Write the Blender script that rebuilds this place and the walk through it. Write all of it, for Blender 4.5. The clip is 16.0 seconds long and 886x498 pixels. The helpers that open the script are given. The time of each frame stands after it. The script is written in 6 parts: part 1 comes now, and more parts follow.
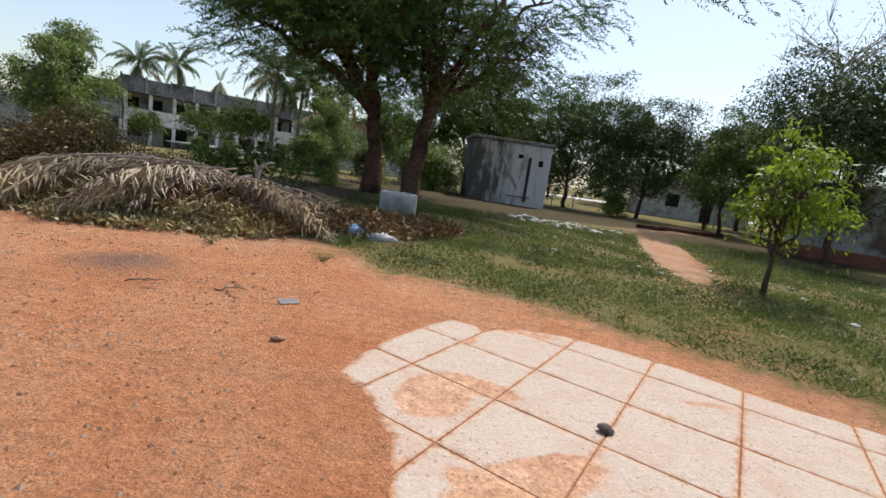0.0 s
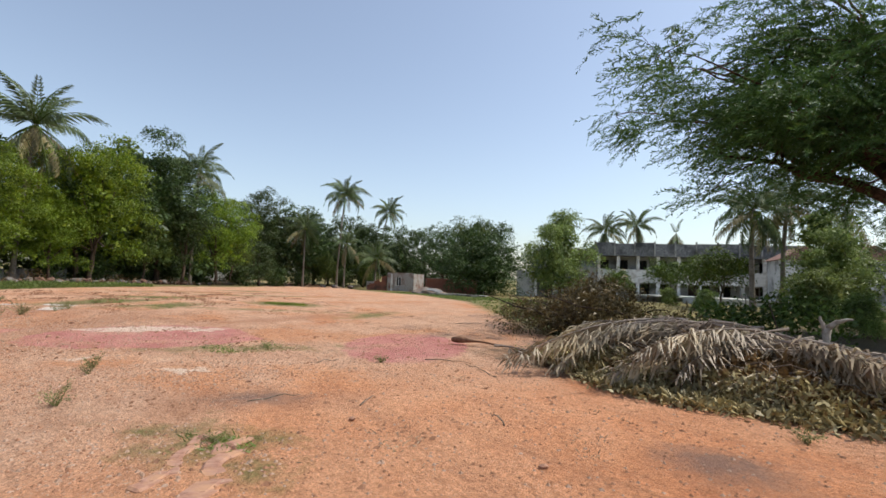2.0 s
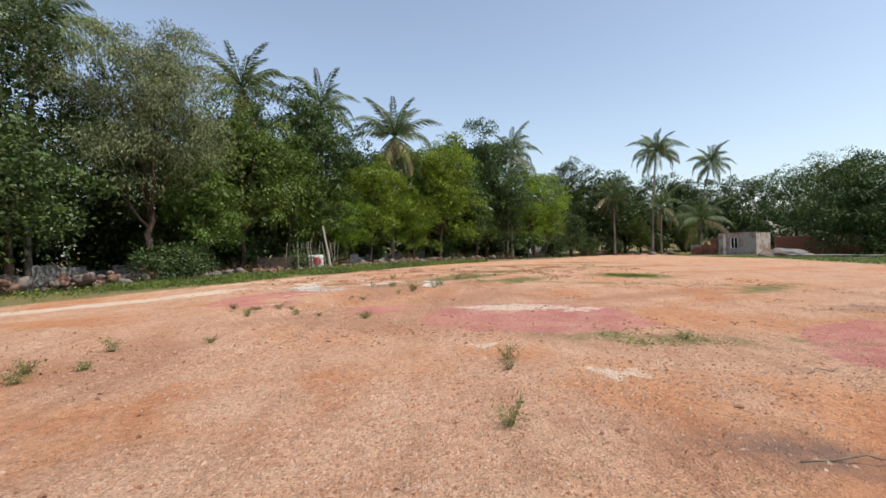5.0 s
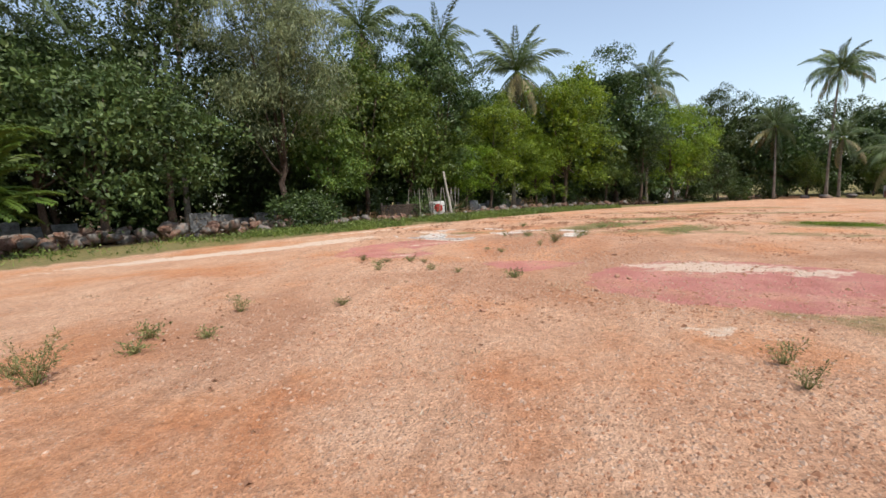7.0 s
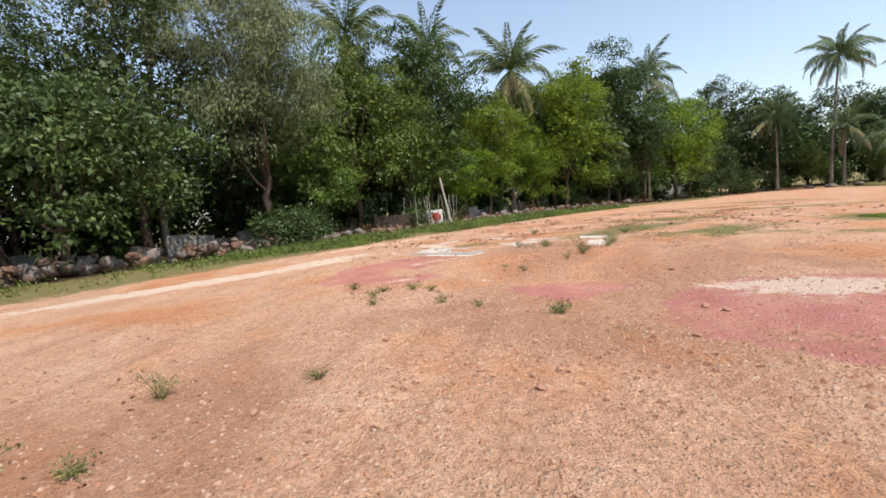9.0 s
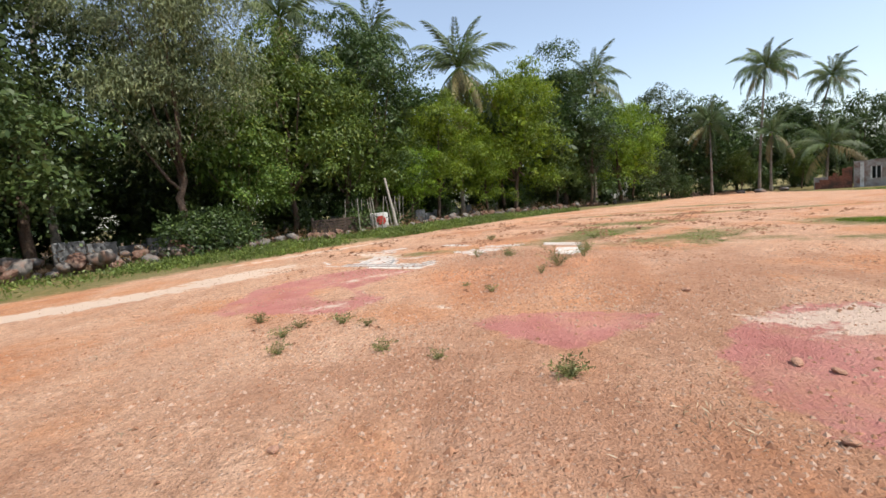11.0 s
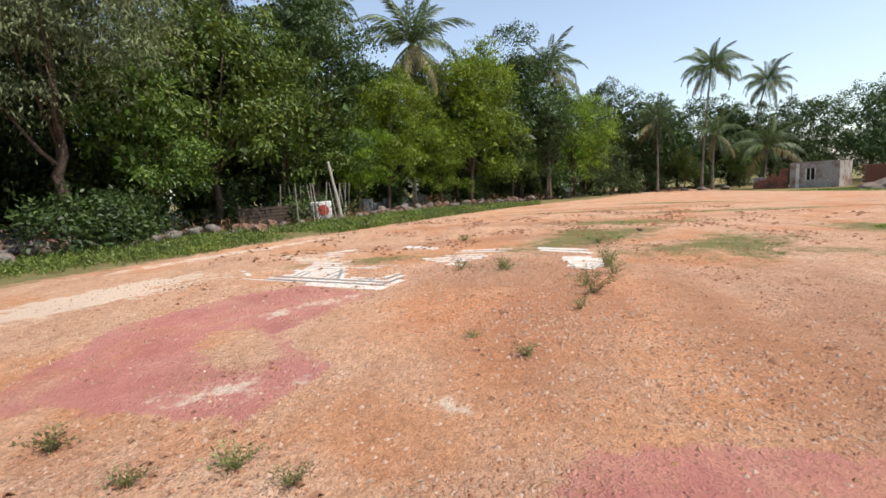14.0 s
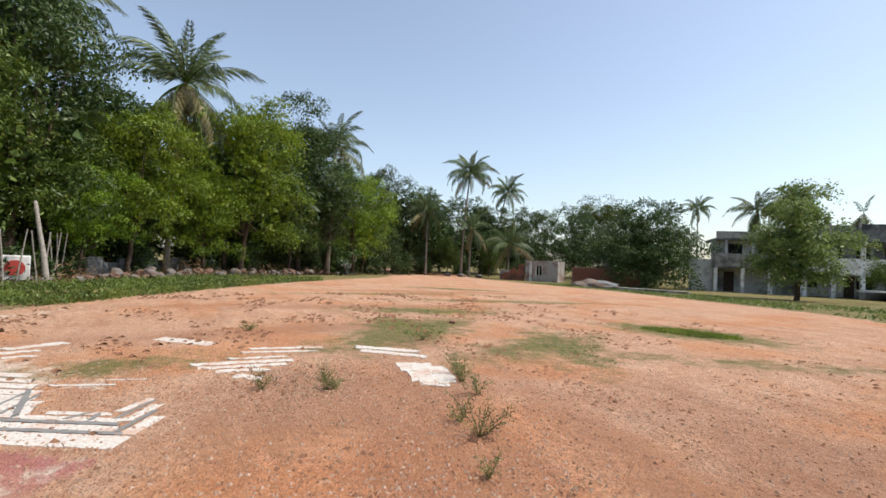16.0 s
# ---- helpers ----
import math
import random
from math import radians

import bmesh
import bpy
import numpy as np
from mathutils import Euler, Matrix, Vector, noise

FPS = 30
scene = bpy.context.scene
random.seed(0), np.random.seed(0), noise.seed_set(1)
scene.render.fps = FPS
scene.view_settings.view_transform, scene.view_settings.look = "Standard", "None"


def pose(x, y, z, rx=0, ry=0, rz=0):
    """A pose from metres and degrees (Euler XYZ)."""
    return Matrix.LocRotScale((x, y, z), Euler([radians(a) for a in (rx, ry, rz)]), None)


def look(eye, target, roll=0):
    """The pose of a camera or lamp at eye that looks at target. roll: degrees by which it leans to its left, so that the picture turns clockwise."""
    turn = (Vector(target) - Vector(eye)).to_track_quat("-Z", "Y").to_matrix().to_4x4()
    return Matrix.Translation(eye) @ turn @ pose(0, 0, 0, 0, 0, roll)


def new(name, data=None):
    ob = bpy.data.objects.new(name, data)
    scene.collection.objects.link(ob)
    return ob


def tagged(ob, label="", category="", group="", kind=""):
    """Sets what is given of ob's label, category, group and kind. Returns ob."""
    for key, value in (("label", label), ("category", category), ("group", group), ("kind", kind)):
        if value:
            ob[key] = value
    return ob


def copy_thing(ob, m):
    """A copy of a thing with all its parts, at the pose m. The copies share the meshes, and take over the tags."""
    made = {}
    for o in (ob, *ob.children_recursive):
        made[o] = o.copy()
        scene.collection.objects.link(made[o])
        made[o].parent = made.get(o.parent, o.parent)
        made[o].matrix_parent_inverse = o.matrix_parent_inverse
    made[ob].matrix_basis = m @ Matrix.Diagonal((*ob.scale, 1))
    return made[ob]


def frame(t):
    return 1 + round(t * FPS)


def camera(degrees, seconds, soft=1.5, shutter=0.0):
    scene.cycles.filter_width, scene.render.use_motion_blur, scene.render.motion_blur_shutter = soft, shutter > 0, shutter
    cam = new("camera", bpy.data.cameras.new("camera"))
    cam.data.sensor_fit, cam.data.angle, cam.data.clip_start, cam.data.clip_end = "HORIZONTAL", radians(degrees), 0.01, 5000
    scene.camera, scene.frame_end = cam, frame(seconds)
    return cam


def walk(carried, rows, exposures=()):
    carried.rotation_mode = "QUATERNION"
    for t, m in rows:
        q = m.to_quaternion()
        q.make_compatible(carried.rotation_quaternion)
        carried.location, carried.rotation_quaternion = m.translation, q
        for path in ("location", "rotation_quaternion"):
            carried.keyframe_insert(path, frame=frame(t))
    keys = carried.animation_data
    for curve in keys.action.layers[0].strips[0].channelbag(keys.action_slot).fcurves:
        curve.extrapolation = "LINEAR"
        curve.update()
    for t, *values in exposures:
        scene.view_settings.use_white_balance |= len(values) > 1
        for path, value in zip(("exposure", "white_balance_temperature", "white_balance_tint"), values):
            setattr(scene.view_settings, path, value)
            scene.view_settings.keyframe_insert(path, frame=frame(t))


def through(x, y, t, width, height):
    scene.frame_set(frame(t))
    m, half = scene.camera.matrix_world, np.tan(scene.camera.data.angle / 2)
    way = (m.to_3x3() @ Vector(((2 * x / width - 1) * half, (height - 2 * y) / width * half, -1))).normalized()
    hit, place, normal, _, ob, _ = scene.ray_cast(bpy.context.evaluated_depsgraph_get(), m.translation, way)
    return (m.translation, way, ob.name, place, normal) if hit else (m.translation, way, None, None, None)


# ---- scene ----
cam = camera(87.60, 16.0, soft=1.6)
# seconds, eye, yaw, pitch, roll
ROWS = [
    (0.0, -0.192, 0.014, 1.467, -1.83, -9.76, 8.09),
    (0.5, -0.497, 0.315, 1.530, 1.26, -0.75, 4.05),
    (1.0, -0.999, 0.518, 1.573, 19.63, 2.82, 4.04),
    (1.5, -1.437, 0.600, 1.555, 34.55, 3.35, 3.31),
    (2.0, -1.847, 0.640, 1.502, 51.41, 3.52, 2.04),
    (2.5, -2.298, 0.582, 1.491, 67.64, 3.13, 2.46),
    (3.0, -2.749, 0.501, 1.496, 74.78, 1.70, 1.46),
    (3.5, -3.198, 0.390, 1.462, 84.23, 2.18, -2.21),
    (4.0, -3.606, 0.155, 1.477, 92.46, 2.68, -1.74),
    (4.2, -3.782, 0.103, 1.477, 88.31, 0.97, -1.70),
    (6.3, -5.807, -0.519, 1.457, 90.56, -4.12, -2.17),
    (6.5, -5.974, -0.622, 1.463, 94.01, -4.42, -2.21),
    (7.0, -6.420, -0.923, 1.435, 101.63, -6.46, -2.55),
    (7.5, -6.917, -1.073, 1.434, 105.79, -6.70, -3.56),
    (8.0, -7.432, -1.314, 1.485, 107.82, -5.60, -3.97),
    (8.5, -7.931, -1.509, 1.504, 105.04, -5.16, -4.62),
    (9.0, -8.508, -1.580, 1.488, 101.14, -5.59, -5.25),
    (9.2, -8.736, -1.634, 1.501, 99.85, -5.72, -5.43),
    (11.3, -11.137, -1.952, 1.428, 93.69, -5.73, -4.43),
    (11.5, -11.368, -1.959, 1.430, 93.04, -5.68, -3.99),
    (12.0, -11.884, -2.054, 1.454, 91.93, -5.42, -3.39),
    (12.5, -12.394, -2.170, 1.489, 90.90, -5.81, -2.82),
    (13.0, -12.995, -2.282, 1.479, 90.00, -6.38, -2.70),
    (13.5, -13.537, -2.507, 1.447, 89.10, -7.03, -3.05),
    (14.0, -14.027, -2.633, 1.485, 87.60, -7.58, -3.33),
    (14.5, -14.620, -2.723, 1.522, 84.92, -7.32, -3.38),
    (15.0, -15.194, -2.894, 1.482, 79.91, -5.86, -1.67),
    (15.5, -15.780, -2.915, 1.550, 71.80, -3.05, 0.94),
    (16.0, -16.381, -3.015, 1.630, 59.30, 1.27, 2.37),
]
EXPOSURES = [(0, 0.44), (0.5, 0.47), (1.5, 0.48), (3.5, 0.54), (6.5, 0.65), (8, 0.77), (9, 0.78), (12.5, 0.77), (14.5, 0.73), (16, 0.58)]
walk(cam, [(t, pose(x, y, z, 0, 0, yaw) @ pose(0, 0, 0, 90 + pitch) @ pose(0, 0, 0, 0, 0, roll)) for t, x, y, z, yaw, pitch, roll in ROWS], EXPOSURES)

# ---- light ----
SUN_AZ, SUN_EL = radians(32), radians(58)   # azimuth clockwise from +y
world = bpy.data.worlds.new("sky")
scene.world = world
world.use_nodes = True
wn = world.node_tree
sky = wn.nodes.new("ShaderNodeTexSky")
sky.sky_type, sky.sun_disc = "NISHITA", False
sky.sun_elevation, sky.sun_rotation = SUN_EL, SUN_AZ
sky.air_density, sky.dust_density, sky.ozone_density = 1.15, 1.1, 2.2
haze = wn.nodes.new("ShaderNodeHueSaturation")
haze.inputs["Saturation"].default_value = 0.78
wn.links.new(sky.outputs[0], haze.inputs["Color"])
wn.links.new(haze.outputs[0], wn.nodes["Background"].inputs[0])
wn.nodes["Background"].inputs[1].default_value = 0.125
sun = new("sun", bpy.data.lights.new("sun", "SUN"))
sun.data.energy, sun.data.angle, sun.data.color = 3.1, radians(0.6), (1.0, 0.95, 0.87)
sun_way = Vector((math.sin(SUN_AZ) * math.cos(SUN_EL), math.cos(SUN_AZ) * math.cos(SUN_EL), math.sin(SUN_EL)))
sun.matrix_world = look(sun_way * 80, (0, 0, 0))

# ---- materials ----


def nodes_of(name, rough=0.85, spec=0.25):
    m = bpy.data.materials.new(name)
    m.use_nodes = True
    b = m.node_tree.nodes["Principled BSDF"]
    b.inputs["Roughness"].default_value = rough
    b.inputs["Specular IOR Level"].default_value = spec
    return m, m.node_tree, b


def noise_node(nt, scale, detail=4.0, rough=0.6, vec=None):
    n = nt.nodes.new("ShaderNodeTexNoise")
    n.inputs["Scale"].default_value, n.inputs["Detail"].default_value, n.inputs["Roughness"].default_value = scale, detail, rough
    if vec:
        nt.links.new(vec, n.inputs["Vector"])
    return n.outputs["Fac"]


def ramp(nt, fac, stops):
    r = nt.nodes.new("ShaderNodeValToRGB")
    while len(r.color_ramp.elements) < len(stops):
        r.color_ramp.elements.new(0.5)
    for e, (at, c) in zip(r.color_ramp.elements, stops):
        e.position, e.color = at, (*c, 1)
    nt.links.new(fac, r.inputs[0])
    return r.outputs[0]


def mix(nt, fac, a, b, mode="MIX"):
    m = nt.nodes.new("ShaderNodeMix")
    m.data_type, m.blend_type = "RGBA", mode
    for sock, v in ((m.inputs[0], fac), (m.inputs[6], a), (m.inputs[7], b)):
        if isinstance(v, (int, float)):
            sock.default_value = v
        elif isinstance(v, tuple):
            sock.default_value = (*v, 1)
        else:
            nt.links.new(v, sock)
    return m.outputs[2]


def calc(nt, op, a, b=0.0, c=0.0, clamp=False):
    m = nt.nodes.new("ShaderNodeMath")
    m.operation, m.use_clamp = op, clamp
    for sock, v in zip(m.inputs, (a, b, c)):
        if isinstance(v, (int, float)):
            sock.default_value = v
        else:
            nt.links.new(v, sock)
    return m.outputs[0]


def bump(nt, b, height, strength, dist):
    n = nt.nodes.new("ShaderNodeBump")
    n.inputs["Strength"].default_value, n.inputs["Distance"].default_value = strength, dist
    nt.links.new(height, n.inputs["Height"])
    nt.links.new(n.outputs[0], b.inputs["Normal"])


def coords(nt, kind="Object"):
    return nt.nodes.new("ShaderNodeTexCoord").outputs[kind]


def surface(name, dark, light, scale, rough=0.85, spec=0.25, relief=0.3, dist=0.01, stain=None, stain_scale=0.6, kind="Object"):
    """A grainy surface: two colours by fine noise, stains by coarse noise, and relief."""
    m, nt, b = nodes_of(name, rough, spec)
    vec = coords(nt, kind)
    fine = noise_node(nt, scale, 6, 0.65, vec)
    col = ramp(nt, fine, [(0.3, dark), (0.7, light)])
    if stain:
        big = noise_node(nt, stain_scale, 5, 0.6, vec)
        k = calc(nt, "MULTIPLY", calc(nt, "SUBTRACT", big, 0.47, clamp=True), 6.0, clamp=True)
        col = mix(nt, k, col, stain)
    nt.links.new(col, b.inputs["Base Color"])
    bump(nt, b, fine, relief, dist)
    return m


def leaf_material(name, dark, light, tip=None, through=0.24):
    m, nt, b = nodes_of(name, 0.5, 0.35)
    geo = nt.nodes.new("ShaderNodeNewGeometry")
    col = ramp(nt, geo.outputs["Random Per Island"], [(0.0, tuple(0.6 * d + 0.4 * l for d, l in zip(dark, light))), (0.8, light), (1.0, tip or light)])
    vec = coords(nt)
    # Metre-wide noise: varied growth, with lit and shaded clumps painted into the colour.
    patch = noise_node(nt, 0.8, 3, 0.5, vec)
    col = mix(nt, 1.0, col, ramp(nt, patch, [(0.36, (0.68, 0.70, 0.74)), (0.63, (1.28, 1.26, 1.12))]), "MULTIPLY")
    info = nt.nodes.new("ShaderNodeObjectInfo")
    hue = nt.nodes.new("ShaderNodeHueSaturation")
    nt.links.new(calc(nt, "MULTIPLY_ADD", info.outputs["Random"], 0.026, 0.49), hue.inputs["Hue"])
    nt.links.new(calc(nt, "MULTIPLY_ADD", info.outputs["Random"], 0.35, 0.82), hue.inputs["Value"])
    nt.links.new(col, hue.inputs["Color"])
    col = hue.outputs[0]
    nt.links.new(col, b.inputs["Base Color"])
    tr = nt.nodes.new("ShaderNodeBsdfTranslucent")
    nt.links.new(col, tr.inputs["Color"])
    ms = nt.nodes.new("ShaderNodeMixShader")
    ms.inputs[0].default_value = through
    nt.links.new(b.outputs[0], ms.inputs[1])
    nt.links.new(tr.outputs[0], ms.inputs[2])
    nt.links.new(ms.outputs[0], nt.nodes["Material Output"].inputs[0])
    return m


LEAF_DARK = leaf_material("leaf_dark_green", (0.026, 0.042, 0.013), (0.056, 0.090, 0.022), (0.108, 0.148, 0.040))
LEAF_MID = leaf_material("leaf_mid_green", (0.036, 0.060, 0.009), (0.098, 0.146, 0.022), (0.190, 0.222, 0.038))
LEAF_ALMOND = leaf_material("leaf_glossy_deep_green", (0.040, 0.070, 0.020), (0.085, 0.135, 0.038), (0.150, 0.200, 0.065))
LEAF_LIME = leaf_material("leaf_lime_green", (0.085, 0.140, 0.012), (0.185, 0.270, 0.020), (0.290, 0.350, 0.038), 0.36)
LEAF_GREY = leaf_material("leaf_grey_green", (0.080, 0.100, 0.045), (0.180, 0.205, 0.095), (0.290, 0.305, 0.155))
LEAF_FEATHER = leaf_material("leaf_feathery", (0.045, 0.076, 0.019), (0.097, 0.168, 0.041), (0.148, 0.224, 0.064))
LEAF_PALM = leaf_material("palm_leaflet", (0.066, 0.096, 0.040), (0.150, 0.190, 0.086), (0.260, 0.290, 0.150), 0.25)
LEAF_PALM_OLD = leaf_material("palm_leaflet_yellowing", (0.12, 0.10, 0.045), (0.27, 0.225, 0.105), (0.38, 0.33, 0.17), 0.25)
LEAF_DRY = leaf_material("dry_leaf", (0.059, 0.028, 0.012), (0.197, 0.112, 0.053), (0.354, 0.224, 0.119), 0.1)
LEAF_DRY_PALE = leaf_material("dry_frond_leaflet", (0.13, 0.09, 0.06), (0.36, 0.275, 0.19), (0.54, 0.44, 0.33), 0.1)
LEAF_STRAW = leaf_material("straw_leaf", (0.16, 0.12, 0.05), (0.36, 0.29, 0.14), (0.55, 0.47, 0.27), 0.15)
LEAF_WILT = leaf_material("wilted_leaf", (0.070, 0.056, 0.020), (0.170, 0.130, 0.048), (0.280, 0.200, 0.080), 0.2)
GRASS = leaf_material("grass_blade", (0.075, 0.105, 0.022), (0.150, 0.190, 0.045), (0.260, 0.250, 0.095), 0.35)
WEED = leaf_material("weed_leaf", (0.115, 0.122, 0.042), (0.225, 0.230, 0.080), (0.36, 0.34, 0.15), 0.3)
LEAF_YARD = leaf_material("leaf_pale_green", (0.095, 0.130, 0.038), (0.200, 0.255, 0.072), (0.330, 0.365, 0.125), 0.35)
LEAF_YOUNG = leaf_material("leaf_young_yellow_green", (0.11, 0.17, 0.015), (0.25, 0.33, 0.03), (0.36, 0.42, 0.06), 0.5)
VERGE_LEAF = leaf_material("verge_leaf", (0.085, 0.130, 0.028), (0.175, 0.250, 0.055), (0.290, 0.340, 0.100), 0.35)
BARK = surface("bark", (0.05, 0.035, 0.026), (0.16, 0.11, 0.08), 14, 0.95, 0.1, 0.9, 0.04, (0.10, 0.075, 0.06), 1.5)
BARK_RED = surface("bark_reddish", (0.05, 0.03, 0.024), (0.20, 0.11, 0.075), 9, 0.95, 0.1, 1.0, 0.05, (0.04, 0.028, 0.022), 1.2)
BARK_PALE = surface("bark_pale", (0.20, 0.17, 0.14), (0.42, 0.38, 0.33), 12, 0.95, 0.1, 0.7, 0.02)
PALM_BARK = surface("palm_bark", (0.14, 0.115, 0.09), (0.34, 0.29, 0.24), 10, 0.95, 0.1, 0.6, 0.02, (0.12, 0.1, 0.08), 1.0)
WHITEWASH = surface("whitewash", (0.62, 0.61, 0.58), (0.78, 0.77, 0.73), 18, 0.9, 0.2, 0.3, 0.01, (0.45, 0.42, 0.37), 1.3)
CONCRETE = surface("old_concrete", (0.22, 0.21, 0.19), (0.42, 0.41, 0.38), 11, 0.95, 0.2, 0.5, 0.02, (0.11, 0.105, 0.095), 0.8)
CONCRETE_DARK = surface("blackened_concrete", (0.09, 0.09, 0.088), (0.30, 0.30, 0.295), 5, 0.95, 0.2, 0.4, 0.02, (0.06, 0.06, 0.06), 0.5)
PLASTER = surface("stained_plaster", (0.40, 0.40, 0.38), (0.58, 0.57, 0.54), 9, 0.9, 0.2, 0.4, 0.01, (0.17, 0.165, 0.155), 0.45)
BRICK_RED = surface("red_brick", (0.17, 0.065, 0.045), (0.34, 0.15, 0.10), 6, 0.95, 0.15, 0.6, 0.02, (0.12, 0.07, 0.055), 0.9)
MORTAR = surface("mortar", (0.22, 0.17, 0.14), (0.36, 0.29, 0.24), 15, 0.95, 0.1)
STONE = surface("rubble_stone", (0.085, 0.075, 0.066), (0.235, 0.212, 0.190), 5, 0.95, 0.2, 0.8, 0.03, (0.192, 0.115, 0.084), 1.4)
STONE_RED = surface("laterite_stone", (0.095, 0.050, 0.036), (0.225, 0.125, 0.088), 7, 0.95, 0.2, 0.8, 0.03, (0.216, 0.154, 0.120), 1.6)
WOOD = surface("weathered_wood", (0.10, 0.075, 0.055), (0.26, 0.21, 0.16), 12, 0.95, 0.1, 0.6, 0.01)
WOOD_DARK = surface("dark_wood", (0.035, 0.025, 0.02), (0.09, 0.065, 0.05), 8, 0.95, 0.1, 0.6, 0.01)
METAL = surface("corrugated_metal", (0.30, 0.31, 0.32), (0.42, 0.43, 0.44), 6, 0.6, 0.4, 0.2, 0.01, (0.118, 0.084, 0.063), 0.8)
CLOTH_WHITE = surface("pale_plastic_sack", (0.413, 0.400, 0.374), (0.585, 0.570, 0.533), 8, 0.7, 0.3, 0.5, 0.02)
CLOTH_BLUE = surface("blue_plastic", (0.10, 0.20, 0.36), (0.26, 0.40, 0.55), 8, 0.6, 0.3, 0.5, 0.02)
CLOTH_PINK = surface("pink_cloth", (0.45, 0.16, 0.18), (0.62, 0.30, 0.30), 8, 0.8, 0.3, 0.5, 0.02)
TILE_ROOF = surface("clay_roof", (0.16, 0.09, 0.07), (0.32, 0.20, 0.16), 5, 0.95, 0.15, 0.6, 0.02)
RED_PAINT = surface("red_paint", (0.35, 0.035, 0.03), (0.48, 0.07, 0.05), 12, 0.6, 0.3)
PIPE_GREY = surface("grey_paint", (0.170, 0.164, 0.154), (0.255, 0.242, 0.224), 10, 0.6, 0.4)
GRAVEL_PALE = surface("pale_gravel", (0.27, 0.165, 0.108), (0.49, 0.34, 0.25), 9, 0.95, 0.2)
CLOD = surface("earth_clod", (0.21, 0.10, 0.058), (0.38, 0.20, 0.12), 20, 0.95, 0.1, 0.5, 0.01)
STALK_GREY = surface("grey_withered_stalk", (0.17, 0.13, 0.10), (0.40, 0.33, 0.27), 16, 0.9, 0.15, 0.5, 0.01)
STALK = surface("dry_palm_stalk", (0.11, 0.055, 0.035), (0.28, 0.155, 0.09), 14, 0.9, 0.15, 0.5, 0.01)
OLD_BRICK = surface("sunken_old_brick", (0.26, 0.13, 0.09), (0.42, 0.25, 0.18), 16, 0.95, 0.1, 0.6, 0.01, (0.44, 0.25, 0.15), 6.0)
HUT_PLASTER = surface("ruined_plaster", (0.26, 0.24, 0.22), (0.47, 0.44, 0.41), 5, 0.95, 0.2, 0.5, 0.02, (0.22, 0.12, 0.09), 0.7)
HUT_RUBBLE = surface("earthy_rubble", (0.13, 0.105, 0.085), (0.30, 0.25, 0.21), 7, 0.95, 0.15, 0.9, 0.05, (0.20, 0.12, 0.085), 1.2)
BLACK = surface("dark_opening", (0.012, 0.012, 0.012), (0.03, 0.03, 0.028), 4, 0.9, 0.1)


def chalk_material():
    m, nt, b = nodes_of("worn_white_paint", 0.9, 0.2)
    vec = nt.nodes.new("ShaderNodeNewGeometry").outputs["Position"]
    fine = noise_node(nt, 30, 5, 0.7, vec)
    col = ramp(nt, fine, [(0.3, (0.42, 0.36, 0.30)), (0.62, (0.66, 0.61, 0.55))])
    film = noise_node(nt, 2.6, 8, 0.65, vec)
    k = calc(nt, "MULTIPLY", calc(nt, "SUBTRACT", film, 0.50, clamp=True), 5.0, clamp=True)
    col = mix(nt, calc(nt, "MULTIPLY", k, 0.8), col, (0.48, 0.25, 0.15))
    chip = noise_node(nt, 13, 6, 0.75, vec)
    k = calc(nt, "MULTIPLY", calc(nt, "SUBTRACT", chip, 0.57, clamp=True), 16.0, clamp=True)
    col = mix(nt, calc(nt, "MULTIPLY", k, 0.8), col, (0.44, 0.23, 0.135))
    nt.links.new(col, b.inputs["Base Color"])
    bump(nt, b, fine, 0.3, 0.004)
    return m


CHALK = chalk_material()


def algae_wall_material():
    """Bluish whitewash, streaked with black algae that is thickest at one end."""
    m, nt, b = nodes_of("algae_streaked_wall", 0.9, 0.2)
    vec = coords(nt)
    streak = nt.nodes.new("ShaderNodeMapping")
    streak.inputs["Scale"].default_value = (1.6, 1.6, 0.35)
    nt.links.new(vec, streak.inputs[0])
    xyz = nt.nodes.new("ShaderNodeSeparateXYZ")
    nt.links.new(vec, xyz.inputs[0])
    n = noise_node(nt, 1.5, 7, 0.7, streak.outputs[0])
    k = calc(nt, "ADD", n, calc(nt, "MULTIPLY", calc(nt, "SUBTRACT", 1.9, xyz.outputs[0]), 0.09))
    col = ramp(nt, k, [(0.42, (0.62, 0.63, 0.64)), (0.52, (0.40, 0.40, 0.39)), (0.62, (0.11, 0.11, 0.10))])
    fine = noise_node(nt, 12, 5, 0.7, vec)
    col = mix(nt, 0.5, col, mix(nt, 1.0, col, ramp(nt, fine, [(0.3, (0.6, 0.6, 0.6)), (0.65, (1.2, 1.2, 1.2))]), "MULTIPLY"))
    nt.links.new(col, b.inputs["Base Color"])
    bump(nt, b, fine, 0.4, 0.01)
    return m


ALGAE_WALL = algae_wall_material()


